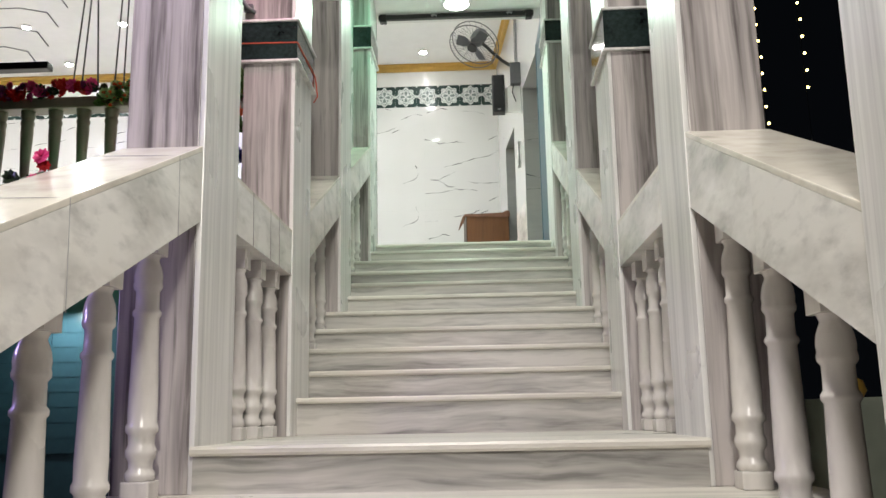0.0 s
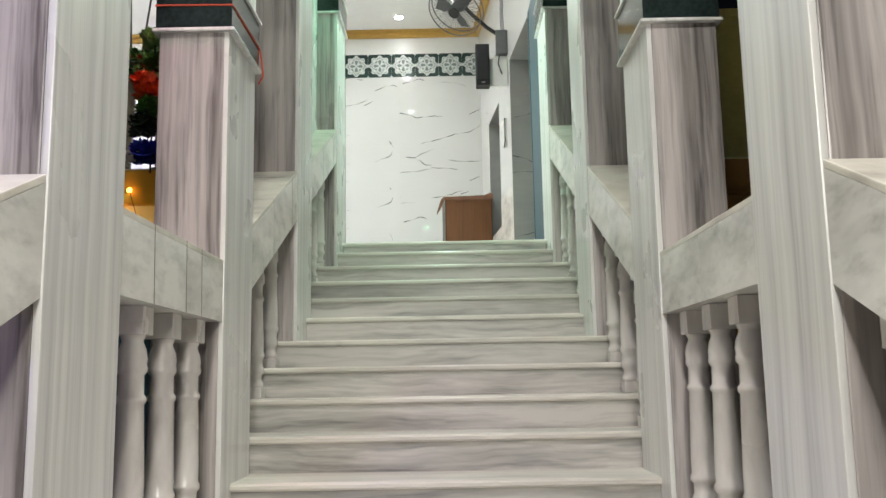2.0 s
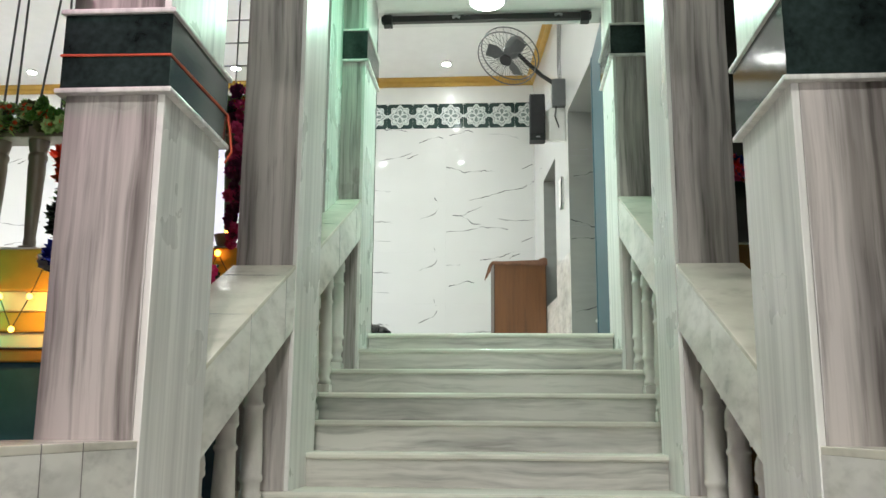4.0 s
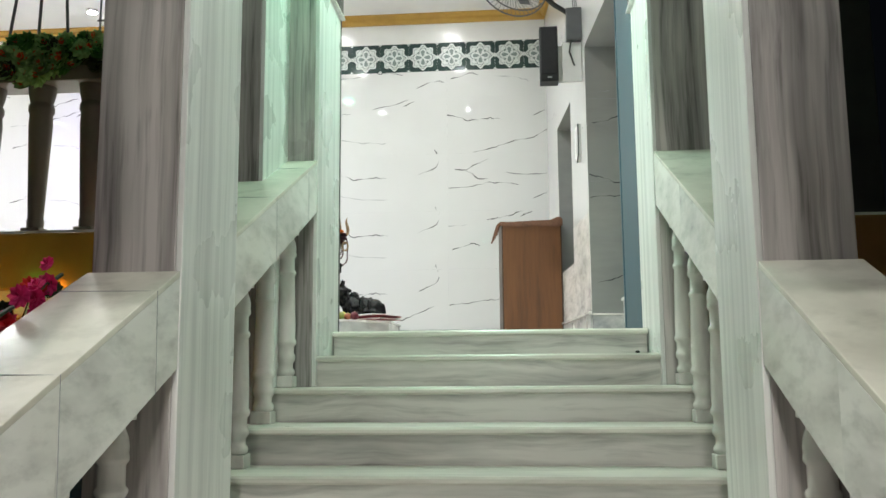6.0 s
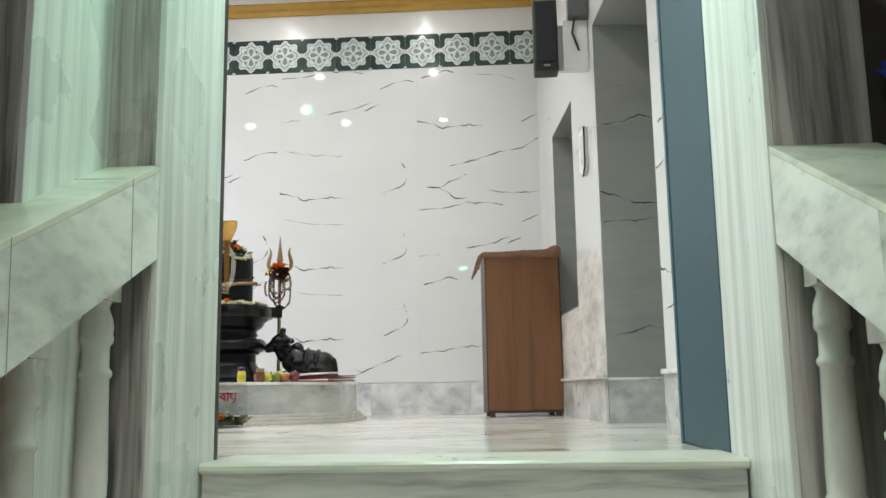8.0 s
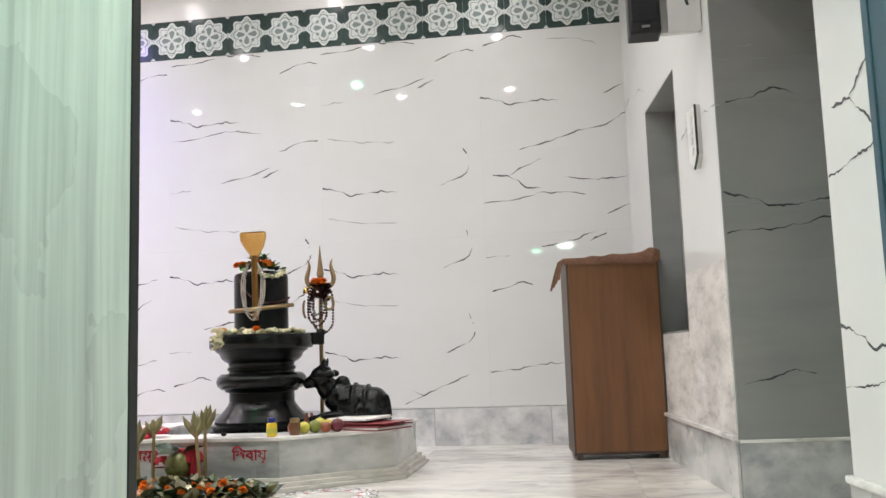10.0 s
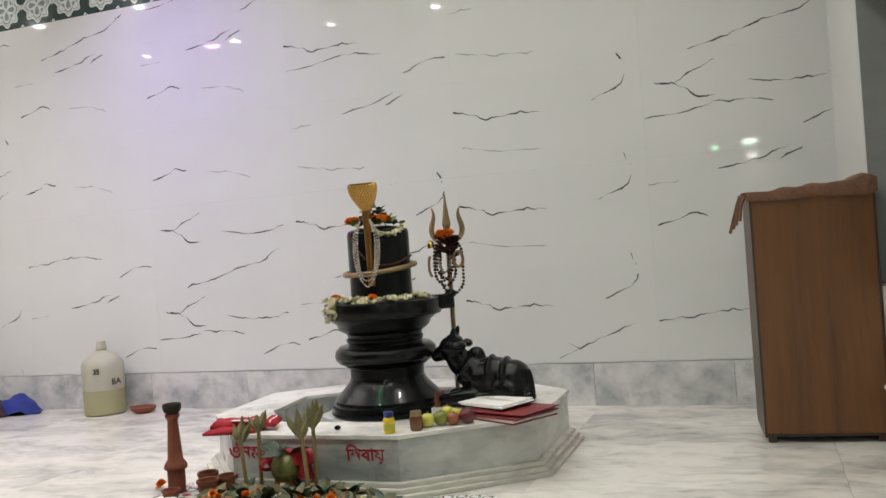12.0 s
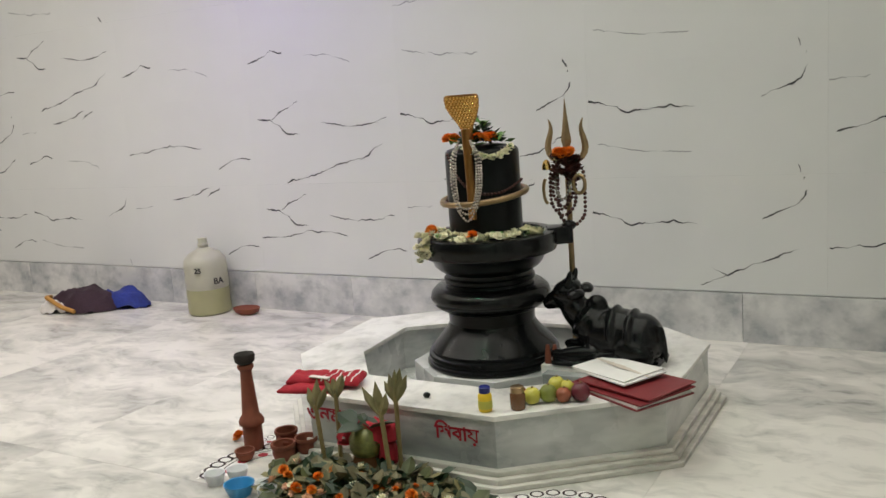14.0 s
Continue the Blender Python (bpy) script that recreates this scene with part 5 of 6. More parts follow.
part("cloth_wrap", heap((KX + 0.035, KY + 0.03, TOP_Z + 0.17), 0.095, 0.07, 0.075, 21), RED_CLOTH, co, "bright red cloth", smooth=180)
part("cloth_wrap", heap((KX + 0.085, KY + 0.02, TOP_Z + 0.08), 0.04, 0.05, 0.12, 23), RED_CLOTH, co, "bright red cloth", smooth=180)
part("cloth_wrap", heap((KX - 0.085, KY - 0.01, TOP_Z + 0.15), 0.045, 0.04, 0.06, 24), RED_CLOTH, co, "bright red cloth", smooth=180)
bm = bmesh.new()
for k in range(5):
    leaf((KX - 0.03 + 0.02 * k, KY - 0.02, TOP_Z + 0.225), 0.12, bm, 0, random.Random(40 + k), 0.35)
part("leaf_crown", bm, LEAF, co)

spots = []
r3 = random.Random(77)
for k in range(950):
    a, r = r3.uniform(0, 6.28), math.sqrt(r3.random())
    x, y = -2.00 + 0.47 * r * math.cos(a), 9.335 + 0.215 * r * math.sin(a)
    if y > 9.535:
        continue
    z = TOP_Z + 0.008 + 0.075 * (1 - r) * r3.random() + 0.02 * r3.random()
    spots.append(((x, y, z), r3.uniform(0.04, 0.105), ("dark_leaf", "dark_leaf", "dry_leaf", "olive_leaf", "dry_leaf", "dark_leaf", "pale_leaf")[k % 7]))
for k in range(44):
    x, y = -2.0 + r3.uniform(-0.40, 0.44), 9.28 + r3.uniform(-0.14, 0.12)
    spots.append(((x, y, TOP_Z + 0.060 + 0.035 * r3.random()), r3.uniform(0.014, 0.028), ("marigold", "marigold", "peach_flower", "pale_flower")[k % 4]))
flower_bed("leaf_pile", "heap of dark green leaves with orange marigolds on the floor", spots, KINDS, "leaves")
for x, y, r, m in ((-2.43, 9.235, 0.038, CUP), (-2.385, 9.20, 0.040, CUP), (-2.63, 9.30, 0.046, CUP), (-2.52, 9.19, 0.062, BLUE_CUP), (-2.69, 9.23, 0.044, CUP)):
    cp = thing("plastic_cup", (x, y, TOP_Z), ("light blue plastic bowl" if m is BLUE_CUP else "white plastic cup") + " on the floor", "cup", "plastic cups")
    part("bowl", lathe([(r * 0.7, 0), (r * 0.95, 0.04), (r, 0.05), (r * 0.93, 0.048), (r * 0.66, 0.008)], (x, y, TOP_Z), 20), m, cp, smooth=40)


# powder drawings on the floor
def flat_ring(bm, cx, cy, r0, r1, z, mat, a0=0.0, a1=math.tau, n=40, wob=0.0, lobes=0):
    prev = None
    for k in range(n + 1):
        a = a0 + (a1 - a0) * k / n
        g = 1 + wob * abs(math.sin(lobes * a / 2))
        pair = [bm.verts.new((cx + r * (g if r == r1 else 1) * math.cos(a), cy + 0.92 * r * (g if r == r1 else 1) * math.sin(a), z)) for r in (r0, r1)]
        if prev:
            bm.faces.new((prev[0], prev[1], pair[1], pair[0])).material_index = mat
        prev = pair


def rangoli(cx, cy, r, a0, a1, label):
    ob = thing("floor_drawing", (cx, cy, TOP_Z), label, "floor drawing", "floor drawings")
    z = TOP_Z + 0.0012
    bm = bmesh.new()
    flat_ring(bm, cx, cy, r * 0.60, r * 1.02, z, 0, a0, a1, 90, 0.10, 26)
    flat_ring(bm, cx, cy, r * 0.80, r * 0.835, z + 0.0008, 0, a0, a1)
    part("white_powder", bm, POWDER, ob)
    bm = bmesh.new()
    n = 13
    for k in range(n):
        a = a0 + (a1 - a0) * (k + 0.5) / n
        px, py = cx + r * 0.98 * math.cos(a), cy + 0.92 * r * 0.98 * math.sin(a)
        flat_ring(bm, px, py, r * 0.082, r * 0.118, z + 0.001, 0, 0, math.tau, 16)
    for q, w in ((0.80, 0.018), (0.62, 0.016)):
        flat_ring(bm, cx, cy, r * q, r * (q + w), z + 0.001, 0, a0, a1)
    part("dark_outline", bm, POWDER_DARK, ob)
    for k in range(5):
        bm = bmesh.new()
        a = a0 + (a1 - a0) * (k + 0.5) / 5
        flat_ring(bm, cx + r * 0.70 * math.cos(a), cy + 0.92 * r * 0.70 * math.sin(a), 0.0, r * 0.075, z + 0.0012, 0, 0, math.tau, 16)
        part("red_dot", bm, POWDER_RED, ob)


rangoli(-2.52, 9.42, 0.31, math.radians(75), math.radians(215), "curved white and red powder drawing on the floor")
rangoli(-2.66, 9.66, 0.16, math.radians(-20), math.radians(200), "small white powder ring drawn on the floor")
rangoli(-1.26, 9.44, 0.24, math.radians(-30), math.radians(170), "scalloped white and red powder drawing on the floor")
rangoli(-1.56, 9.42, 0.11, math.radians(0), math.radians(300), "small powder circle drawn on the floor")

# ---- things along the back wall ----
jx, jy = -4.99, 11.60
jug = thing("water_jug", (jx, jy, TOP_Z), "large cloudy plastic water jug, a third full", "water jug")
part("lower_body", lathe([(0.145, 0), (0.160, 0.012), (0.163, 0.05), (0.158, 0.10), (0.163, 0.15), (0.160, 0.20)], (jx, jy, TOP_Z), 32), JUG_WATER, jug, "part with cloudy liquid behind it", smooth=40)
part("upper_body", lathe([(0.160, 0.20), (0.164, 0.27), (0.158, 0.32), (0.164, 0.36), (0.155, 0.42), (0.120, 0.465), (0.06, 0.495), (0.036, 0.51), (0.034, 0.58), (0.030, 0.58)], (jx, jy, TOP_Z), 32), JUG, jug, smooth=40)
part("collar", lathe([(0.036, 0.515), (0.042, 0.52), (0.042, 0.535), (0.036, 0.54)], (jx, jy, TOP_Z), 20), JUG, jug, smooth=40)
ja = math.radians(-52)
writing("marker_text", "25", (jx + 0.168 * math.cos(ja - 0.25), jy + 0.168 * math.sin(ja - 0.25), TOP_Z + 0.335), 0.055, 22, INK, jug, "black handwritten number")
writing("marker_text", "BA", (jx + 0.180 * math.cos(ja + 0.6), jy + 0.180 * math.sin(ja + 0.6), TOP_Z + 0.245), 0.065, 72, INK, jug, "black handwritten letters")
cl = thing("cloth_bundle", (-6.30, 11.45, TOP_Z), "crumpled maroon and blue cloth bundle on the floor", "cloth")
part("maroon_cloth", heap((-6.22, 11.45, TOP_Z), 0.36, 0.20, 0.17, 31), MAROON, cl, smooth=180)
part("blue_cloth", heap((-5.98, 11.60, TOP_Z), 0.30, 0.12, 0.15, 33), BLUE_CLOTH, cl, "bright blue cloth", smooth=180)
part("white_cloth", heap((-6.40, 11.27, TOP_Z), 0.14, 0.08, 0.09, 35), WHITE_CLOTH, cl, "white cloth end", smooth=180)
part("hem", tube([(-6.54, 11.36, TOP_Z + 0.10), (-6.44, 11.25, TOP_Z + 0.125), (-6.32, 11.22, TOP_Z + 0.10), (-6.22, 11.22, TOP_Z + 0.06), (-6.1, 11.23, TOP_Z + 0.03)], 0.018, 7), OCHRE_CLOTH, cl, "ochre hem", smooth=60)
ds = thing("clay_dish", (-4.64, 11.62, TOP_Z), "shallow oval brown clay dish beside the skirting", "dish")
part("dish", lathe([(0.06, 0), (0.10, 0.02), (0.115, 0.05), (0.108, 0.052), (0.09, 0.03), (0.05, 0.015)], (-4.64, 11.62, TOP_Z), 26, squash=0.7), TERRA, ds, smooth=40)

# ---- cabinet ----
CX0, CX1, CY0, CY1, CZ1 = 0.0, 0.598, 10.75, 11.22, 4.285
cab = thing("cabinet", (0.3, 11, TOP_Z), "tall plain brown wood veneer cabinet on short feet", "cabinet")
part("door", box(CX0 + 0.012, CX1 - 0.012, CY0, CY0 + 0.018, TOP_Z + 0.05, CZ1 - 0.012, 0.003), WOOD, cab)
part("side_panel", box(CX0, CX0 + 0.02, CY0 + 0.002, CY1, TOP_Z + 0.03, CZ1, 0.002), WOOD_DARK, cab)
part("side_panel", box(CX1 - 0.02, CX1, CY0 + 0.002, CY1, TOP_Z + 0.03, CZ1, 0.002), WOOD_DARK, cab)
part("top_board", box(CX0 + 0.02, CX1 - 0.02, CY0 + 0.02, CY1, CZ1 - 0.02, CZ1, 0.002), WOOD, cab)
part("back_panel", box(CX0 + 0.02, CX1 - 0.02, CY1 - 0.01, CY1, TOP_Z + 0.03, CZ1 - 0.02), WOOD_DARK, cab)
part("bottom_board", box(CX0 + 0.02, CX1 - 0.02, CY0 + 0.02, CY1 - 0.01, TOP_Z + 0.03, TOP_Z + 0.05), WOOD_DARK, cab)
for x in (CX0 + 0.02, CX1 - 0.06):
    for y in (CY0 + 0.02, CY1 - 0.06):
        part("foot", box(x, x + 0.04, y, y + 0.04, TOP_Z, TOP_Z + 0.031, 0.003), WOOD_DARK, cab)
cv = thing("cover_cloth", (0.3, 11, CZ1), "brown patterned cloth draped over the cabinet top", "cloth")
bm = bmesh.new()
n = 26
rowz = []
for j in range(5):
    row = []
    for i in range(n + 1):
        x = CX0 - 0.012 + (CX1 - CX0 + 0.024) * i / n
        wob = 0.010 * noise.noise(Vector((x * 14, j, 5))) + 0.012 * noise.noise(Vector((x * 5, j * 0.4, 2)))
        y = [CY0 - 0.010, CY0 - 0.010, CY0 + 0.1, CY1 - 0.1, CY1 + 0.01][j]
        hump = 0.030 * max(0, (i / n - 0.2)) + 0.028 * math.exp(-((i / n - 0.93) / 0.06) ** 2)
        z = [CZ1 - 0.035 + 2.2 * wob, CZ1 + 0.010 + hump, CZ1 + 0.022 + wob + hump, CZ1 + 0.022 + wob + hump, CZ1 - 0.02][j]
        row.append(bm.verts.new((x, y, z)))
    rowz.append(row)
for a, b in zip(rowz, rowz[1:]):
    for i in range(n):
        bm.faces.new((a[i], a[i + 1], b[i + 1], b[i]))
bmesh.ops.recalc_face_normals(bm, faces=list(bm.faces))
part("sheet", bm, BROWN_CLOTH, cv, smooth=180)
for k in range(4):
    part("tassel", tube([(CX0 - 0.014 - 0.006 * k, CY0 + 0.05 * k, CZ1 + 0.005), (CX0 - 0.04 - 0.012 * (k % 2), CY0 + 0.05 * k, CZ1 - 0.05), (CX0 - 0.05 - 0.015 * k, CY0 + 0.04 * k, CZ1 - 0.13 - 0.02 * k)], 0.008, 6), BROWN_CLOTH, cv, smooth=60)

for ob in (cab, cv):      # pushed against the wall that is out of square
    ob.location.x -= 0.03 * U
    ob.rotation_euler = (0, 0, SKEW)

# ---- wall fittings ----
SBY = 9.52
sb = thing("switch_board", (wall_x(SBY), SBY, 4.62), "narrow white switch board on the tiled wall", "switch")
wx = wall_x(SBY)
part("plate", prism([(9.46, 4.92), (9.66, 4.93), (9.66, 4.66), (9.54, 4.60), (9.46, 4.66)], "x", wx - 0.024, wx, 0.003), SWITCH_WHITE, sb)
# Dark strip stands for the shaded side of the white board.
part("edge", tube([(wx - 0.026, 9.458, 4.92), (wx - 0.026, 9.458, 4.66), (wx - 0.026, 9.538, 4.60)], 0.006, 6), BLACK_METAL, sb, "dark strip drawing the shaded side of the board")
for k in range(4):
    part("switch", box(wx - 0.030, wx - 0.023, 9.54, 9.58, 4.68 + 0.055 * k, 4.715 + 0.055 * k, 0.003), SWITCH_WHITE, sb)
sb.rotation_euler = (0, 0, SKEW)
sp = thing("wall_speaker", (0.45, 9.3, 5.25), "black wall loudspeaker on a white bracket", "loudspeaker")
part("shell", box(0.368, 0.525, 9.27, 9.42, 5.25, 5.735, 0.012), SPEAKER, sp)
part("grille", box(0.380, 0.513, 9.262, 9.275, 5.31, 5.72, 0.006), GRILLE, sp, "black cloth grille")
part("badge", box(0.43, 0.47, 9.258, 9.264, 5.275, 5.287), STEEL, sp)
part("bracket", box(0.525, wall_x(9.35) - 0.001, 9.33, 9.37, 5.26, 5.58, 0.004), SWITCH_WHITE, sp, "white steel bracket")
part("bracket_plate", box(0.56, wall_x(9.30) - 0.004, 9.288, 9.30, 5.245, 5.59, 0.003), SWITCH_WHITE, sp, "white steel plate")
FX, FY0, FZ, FR = 0.165, 9.22, 6.13, 0.31
fan = thing("wall_fan", (FX, FY0, FZ), "grey wall fan with a wire cage on a bracket", "fan")
axis = Vector((0.37, 0.48, 0.80)).normalized()      # from the grille back to the motor
across = axis.cross(Vector((0, 0, 1))).normalized()
tilt = Matrix((across, axis, across.cross(axis))).transposed()


def fan_pt(r, a, d):
    return Vector((FX, FY0, FZ)) + tilt @ Vector((r * math.cos(a), d, r * math.sin(a)))


for d in (-0.06, 0.03):
    part("cage_rim", tube([fan_pt(FR, math.tau * k / 40, d) for k in range(40)], 0.007, 6, closed=True), FAN_GREY, fan, smooth=60)
bm = bmesh.new()
for k in range(44):
    a = math.tau * k / 44
    tube([fan_pt(0.05, a, -0.085), fan_pt(0.18, a, -0.085), fan_pt(FR, a, -0.06)], 0.0022, 4, bm)
    if k % 2:
        tube([fan_pt(0.06, a, 0.06), fan_pt(0.2, a, 0.06), fan_pt(FR, a, 0.03)], 0.0022, 4, bm)
part("cage_wire", bm, FAN_GREY, fan)
bm = bmesh.new()
for k in range(3):
    a0 = math.tau * k / 3 + 0.4
    vs = [bm.verts.new(fan_pt(r, a0 + a, d)) for r, a, d in ((0.04, -0.3, 0.0), (0.15, -0.45, 0.015), (0.24, -0.25, 0.02), (0.25, 0.25, -0.015), (0.15, 0.45, -0.03), (0.04, 0.4, -0.02))]
    bm.faces.new(vs)
bmesh.ops.solidify(bm, geom=list(bm.faces), thickness=0.004)
part("blade", bm, FAN_BLADE, fan)
bm = tube([fan_pt(0, 0, -0.095), fan_pt(0, 0, -0.07)], 0.062, 20)
part("hub_badge", bm, BLACK_METAL, fan, "round dark hub badge", smooth=40)
bm = tube([fan_pt(0, 0, d) for d in (0.05, 0.09, 0.15, 0.22, 0.26, 0.275)], 0.095, 20, taper=lambda f: (0.75, 1.0, 1.0, 0.95, 0.75, 0.35)[round(5 * f)])
part("motor", bm, FAN_GREY, fan, smooth=40)
part("arm", tube([fan_pt(0, 0, 0.12), (0.36, 9.25, 6.05), (0.50, 9.26, 5.92), (0.62, 9.27, 5.84)], 0.022, 10), BLACK_METAL, fan, "dark bent arm", smooth=60)
part("wall_box", box(0.595, wall_x(9.24), 9.24, 9.38, 5.60, 5.885, 0.012), FAN_GREY, fan, "grey control box")
part("cord", tube([(0.64, 9.27, 5.62), (0.62, 9.275, 5.5), (0.66, 9.28, 5.38)], 0.007, 6), WIRE, fan)
cb = thing("wall_cable", (wall_x(9.5), 9.5, 6.3), "grey cables clipped up the tiled wall", "cable")
for k in range(3):
    part("cable", tube([(wall_x(y) - 0.009, y, z) for y, z in ((9.44 + 0.05 * k, 5.62), (9.42 + 0.08 * k, 5.85), (9.50 + 0.09 * k, 6.2), (9.44 + 0.10 * k, 6.55), (9.52 + 0.05 * k, 6.85))], 0.0045, 5), FAN_GREY, cb)

# ---- decorations on the left balustrade ----
r4 = random.Random(5)


def garland(name, label, points, kinds, every, size, group="garlands"):
    ob = thing(name, points[0], label, "garland", group)
    pts = [Vector(p) for p in points]
    bms = [bmesh.new() for _ in kinds]
    for a, b in zip(pts, pts[1:]):
        n = max(1, int((b - a).length / every))
        for i in range(n):
            p = a.lerp(b, i / n) + Vector([r4.uniform(-1, 1) * s for s in (0.03, 0.035, 0.045)])
            pick = r4.randrange(len(kinds) - (kinds[0][1] is FLOWER_GREEN))
            petals(p, size * r4.uniform(0.75, 1.15), bms[pick], 0, r4, 9, upright=True)
            if kinds[pick][1] is FLOWER_GREEN:
                petals(p + Vector((0, -0.5 * size, 0.02 * size)), size * 0.34, bms[-1], 0, r4, 7, upright=True)
    for bm, (nm, m) in zip(bms, kinds):
        tagged(part(nm, bm, m, ob), kind="stuff")
    part("string", tube(pts, 0.006, 5), LEAF, ob)
    return ob


GREENS = [("green_flower", FLOWER_GREEN), ("green_flower", FLOWER_GREEN), ("green_flower", FLOWER_GREEN), ("leaf_tuft", LEAF_GREEN), ("leaf_tuft", LEAF_OLIVE), ("orange_flower", FLOWER_ORANGE)]
REDS = [("red_flower", FLOWER_RED), ("pink_flower", FLOWER_PINK), ("leaf_tuft", LEAF), ("purple_flower", FLOWER_PURPLE), ("red_flower", FLOWER_RED)]
gx = [(-1.30 - 0.2 * k, FRONT - 0.11, 4.19 + 0.02 * math.sin(k * 1.3)) for k in range(9)]
garland("garland", "pale green cloth flower garland along the balustrade", gx, GREENS, 0.013, 0.050)
garland("garland", "pale green cloth flower garland along the balustrade", [(a, b + 0.01, c - 0.075) for a, b, c in gx], GREENS, 0.016, 0.048)
gx = [(-2.95 - 0.2 * k, FRONT - 0.11, 4.19 + 0.02 * math.sin(k)) for k in range(13)]
garland("garland", "red and pink cloth flower garland along the balustrade", gx, REDS, 0.024, 0.055)
garland("garland", "purple cloth garland hanging beside the pier", [(-1.38, 5.45, 4.28), (-1.38, 5.45, 3.9), (-1.38, 5.45, 3.42)], [("purple_flower", FLOWER_PURPLE), ("pink_flower", FLOWER_PINK), ("purple_flower", FLOWER_PURPLE)], 0.012, 0.04)
garland("garland", "bunch of red and yellow cloth flowers hanging by the pier", [(-1.30, 5.535, 5.05), (-1.30, 5.535, 4.72)], [("red_flower", FLOWER_RED), ("leaf_tuft", LEAF_GREEN), ("pale_flower", MARIGOLD)], 0.02, 0.05)
PINKS = [("pink_flower", FLOWER_PINK), ("pink_flower", FLOWER_PINK), ("leaf_tuft", LEAF), ("red_flower", FLOWER_RED)]
garland("garland", "pink cloth flowers along the outer marble rail edge", [(-1.10, 0.1, 1.74), (-1.10, 0.7, 2.0), (-1.10, 1.2, 2.23)], PINKS, 0.024, 0.024)
garland("garland", "pink cloth flowers along the outer marble rail edge", [(-1.07, 2.0, 2.405), (-1.07, 2.86, 2.405)], PINKS, 0.024, 0.026)
garland("garland", "pink and red cloth flowers along the marble rail edge", [(-1.07, 3.4, 2.66), (-1.07, 4.3, 3.08)], PINKS, 0.024, 0.03)
hb = thing("hanging_flowers", (-1.15, 3.36, 3.0), "string of green, red and blue cloth flower balls by a pillar", "garland")
part("string", tube([(-1.03, 3.30, 3.60), (-1.19, 3.36, 3.45), (-1.195, 3.36, 2.85)], 0.004, 5), WIRE, hb)
for z, m, r, dx in ((3.42, FLOWER_GREEN, 0.05, 0.0), (3.31, LEAF_GREEN, 0.045, 0.01), (3.20, FLOWER_ORANGE, 0.062, -0.01), (3.11, LEAF_GREEN, 0.055, 0.0), (3.05, LEAF, 0.05, -0.03), (2.93, WHITE_CLOTH, 0.04, -0.05), (2.92, FLOWER_BLUE, 0.06, 0.0)):
    bm = bmesh.new()
    for k in range(16):
        petals((-1.195 + dx + r4.uniform(-0.5, 0.5) * r, 3.36 + r4.uniform(-0.5, 0.5) * r, z + r4.uniform(-0.5, 0.5) * r), r * 0.95, bm, 0, r4, 9)
    part("flower_ball", bm, m, hb)
wires = thing("hanging_wires", (-2.8, FRONT - 0.1, 4.3), "thin dark wires hanging down to the balustrade", "wire")
for k in range(13):
    x = -1.75 - 0.115 * k
    part("wire", tube([(x - 0.02 * (k % 3), FRONT - 0.10, 4.22), (x + 0.03 * ((k * 7) % 5 - 2), FRONT - 0.10, 5.0), (x + 0.06 * ((k * 3) % 5 - 2), FRONT - 0.09, 5.75), (x + 0.12, FRONT - 0.08, 6.9)], 0.007, 5), WIRE, wires)
frm = thing("rod_rack", (-4.3, FRONT - 0.05, 4.8), "rack of thin dark bent rods above the balustrade", "rack")
for k in range(5):
    z = 4.62 + 0.17 * k
    part("rod", tube([(-5.6, FRONT - 0.05, z), (-3.75 + 0.05 * k, FRONT - 0.05, z), (-3.55 + 0.07 * k, FRONT - 0.05, z - 0.05), (-3.45 + 0.07 * k, FRONT - 0.05, z - 0.18)], 0.0055, 6), STEEL, frm, smooth=60)
part("rod", box(-3.9, -3.35, FRONT - 0.10, FRONT, 4.40, 4.46, 0.01), BLACK_METAL, frm)

grid = thing("wire_grid", (-1.45, FRONT + 0.05, 4.2), "small grid of thin grey rods behind the balustrade", "rack")
for k in range(8):
    z = 4.38 + 0.145 * k
    part("rod", tube([(-1.27, FRONT + 0.05, z), (-1.70, FRONT + 0.05, z)], 0.005, 6), STEEL, grid, smooth=60)
for x in (-1.478, -1.69):
    part("rod", tube([(x, FRONT + 0.055, 4.151), (x, FRONT + 0.055, 5.50)], 0.005, 6), STEEL, grid, smooth=60)
pt = thing("oil_lamp", (-1.45, FRONT - 0.05, 3.405), "small grey clay oil lamp burning on the platform edge", "oil lamp")
part("bowl", lathe([(0.035, 0), (0.05, 0.02), (0.062, 0.06), (0.066, 0.075), (0.060, 0.077), (0.045, 0.05)], (-1.45, FRONT - 0.05, 3.405), 20), BALUSTRADE, pt, smooth=40)
part("flame", lathe([(0.004, 0.06), (0.011, 0.075), (0.009, 0.095), (0.002, 0.12)], (-1.45, FRONT - 0.05, 3.405), 10), BULB_ORANGE, pt, "small orange flame", smooth=60)

fl = thing("fairy_lights", (-2.5, FRONT - 0.18, 3.1), "lit orange and green fairy lights along the cornice", "string lights")
prev = None
for k in range(26):
    x = -3.4 + 0.085 * k
    z = 3.12 + 0.16 * math.sin(k * 1.7) + 0.08 * math.sin(k * 0.6)
    p = (x, FRONT - 0.19, z)
    if prev:
        part("wire", tube([prev, p], 0.003, 4), WIRE, fl)
    part("bulb", ball(p, 0.017, u=8, v=6), BULB_GREEN if k % 7 in (0, 1, 5) else BULB_ORANGE, fl, smooth=180)
    prev = p

# thread tied round the left pillar's band, hook on the right pillar
th = thing("orange_thread", (-0.88, 3.1, 3.36), "orange thread tied round the dark pillar band", "thread")
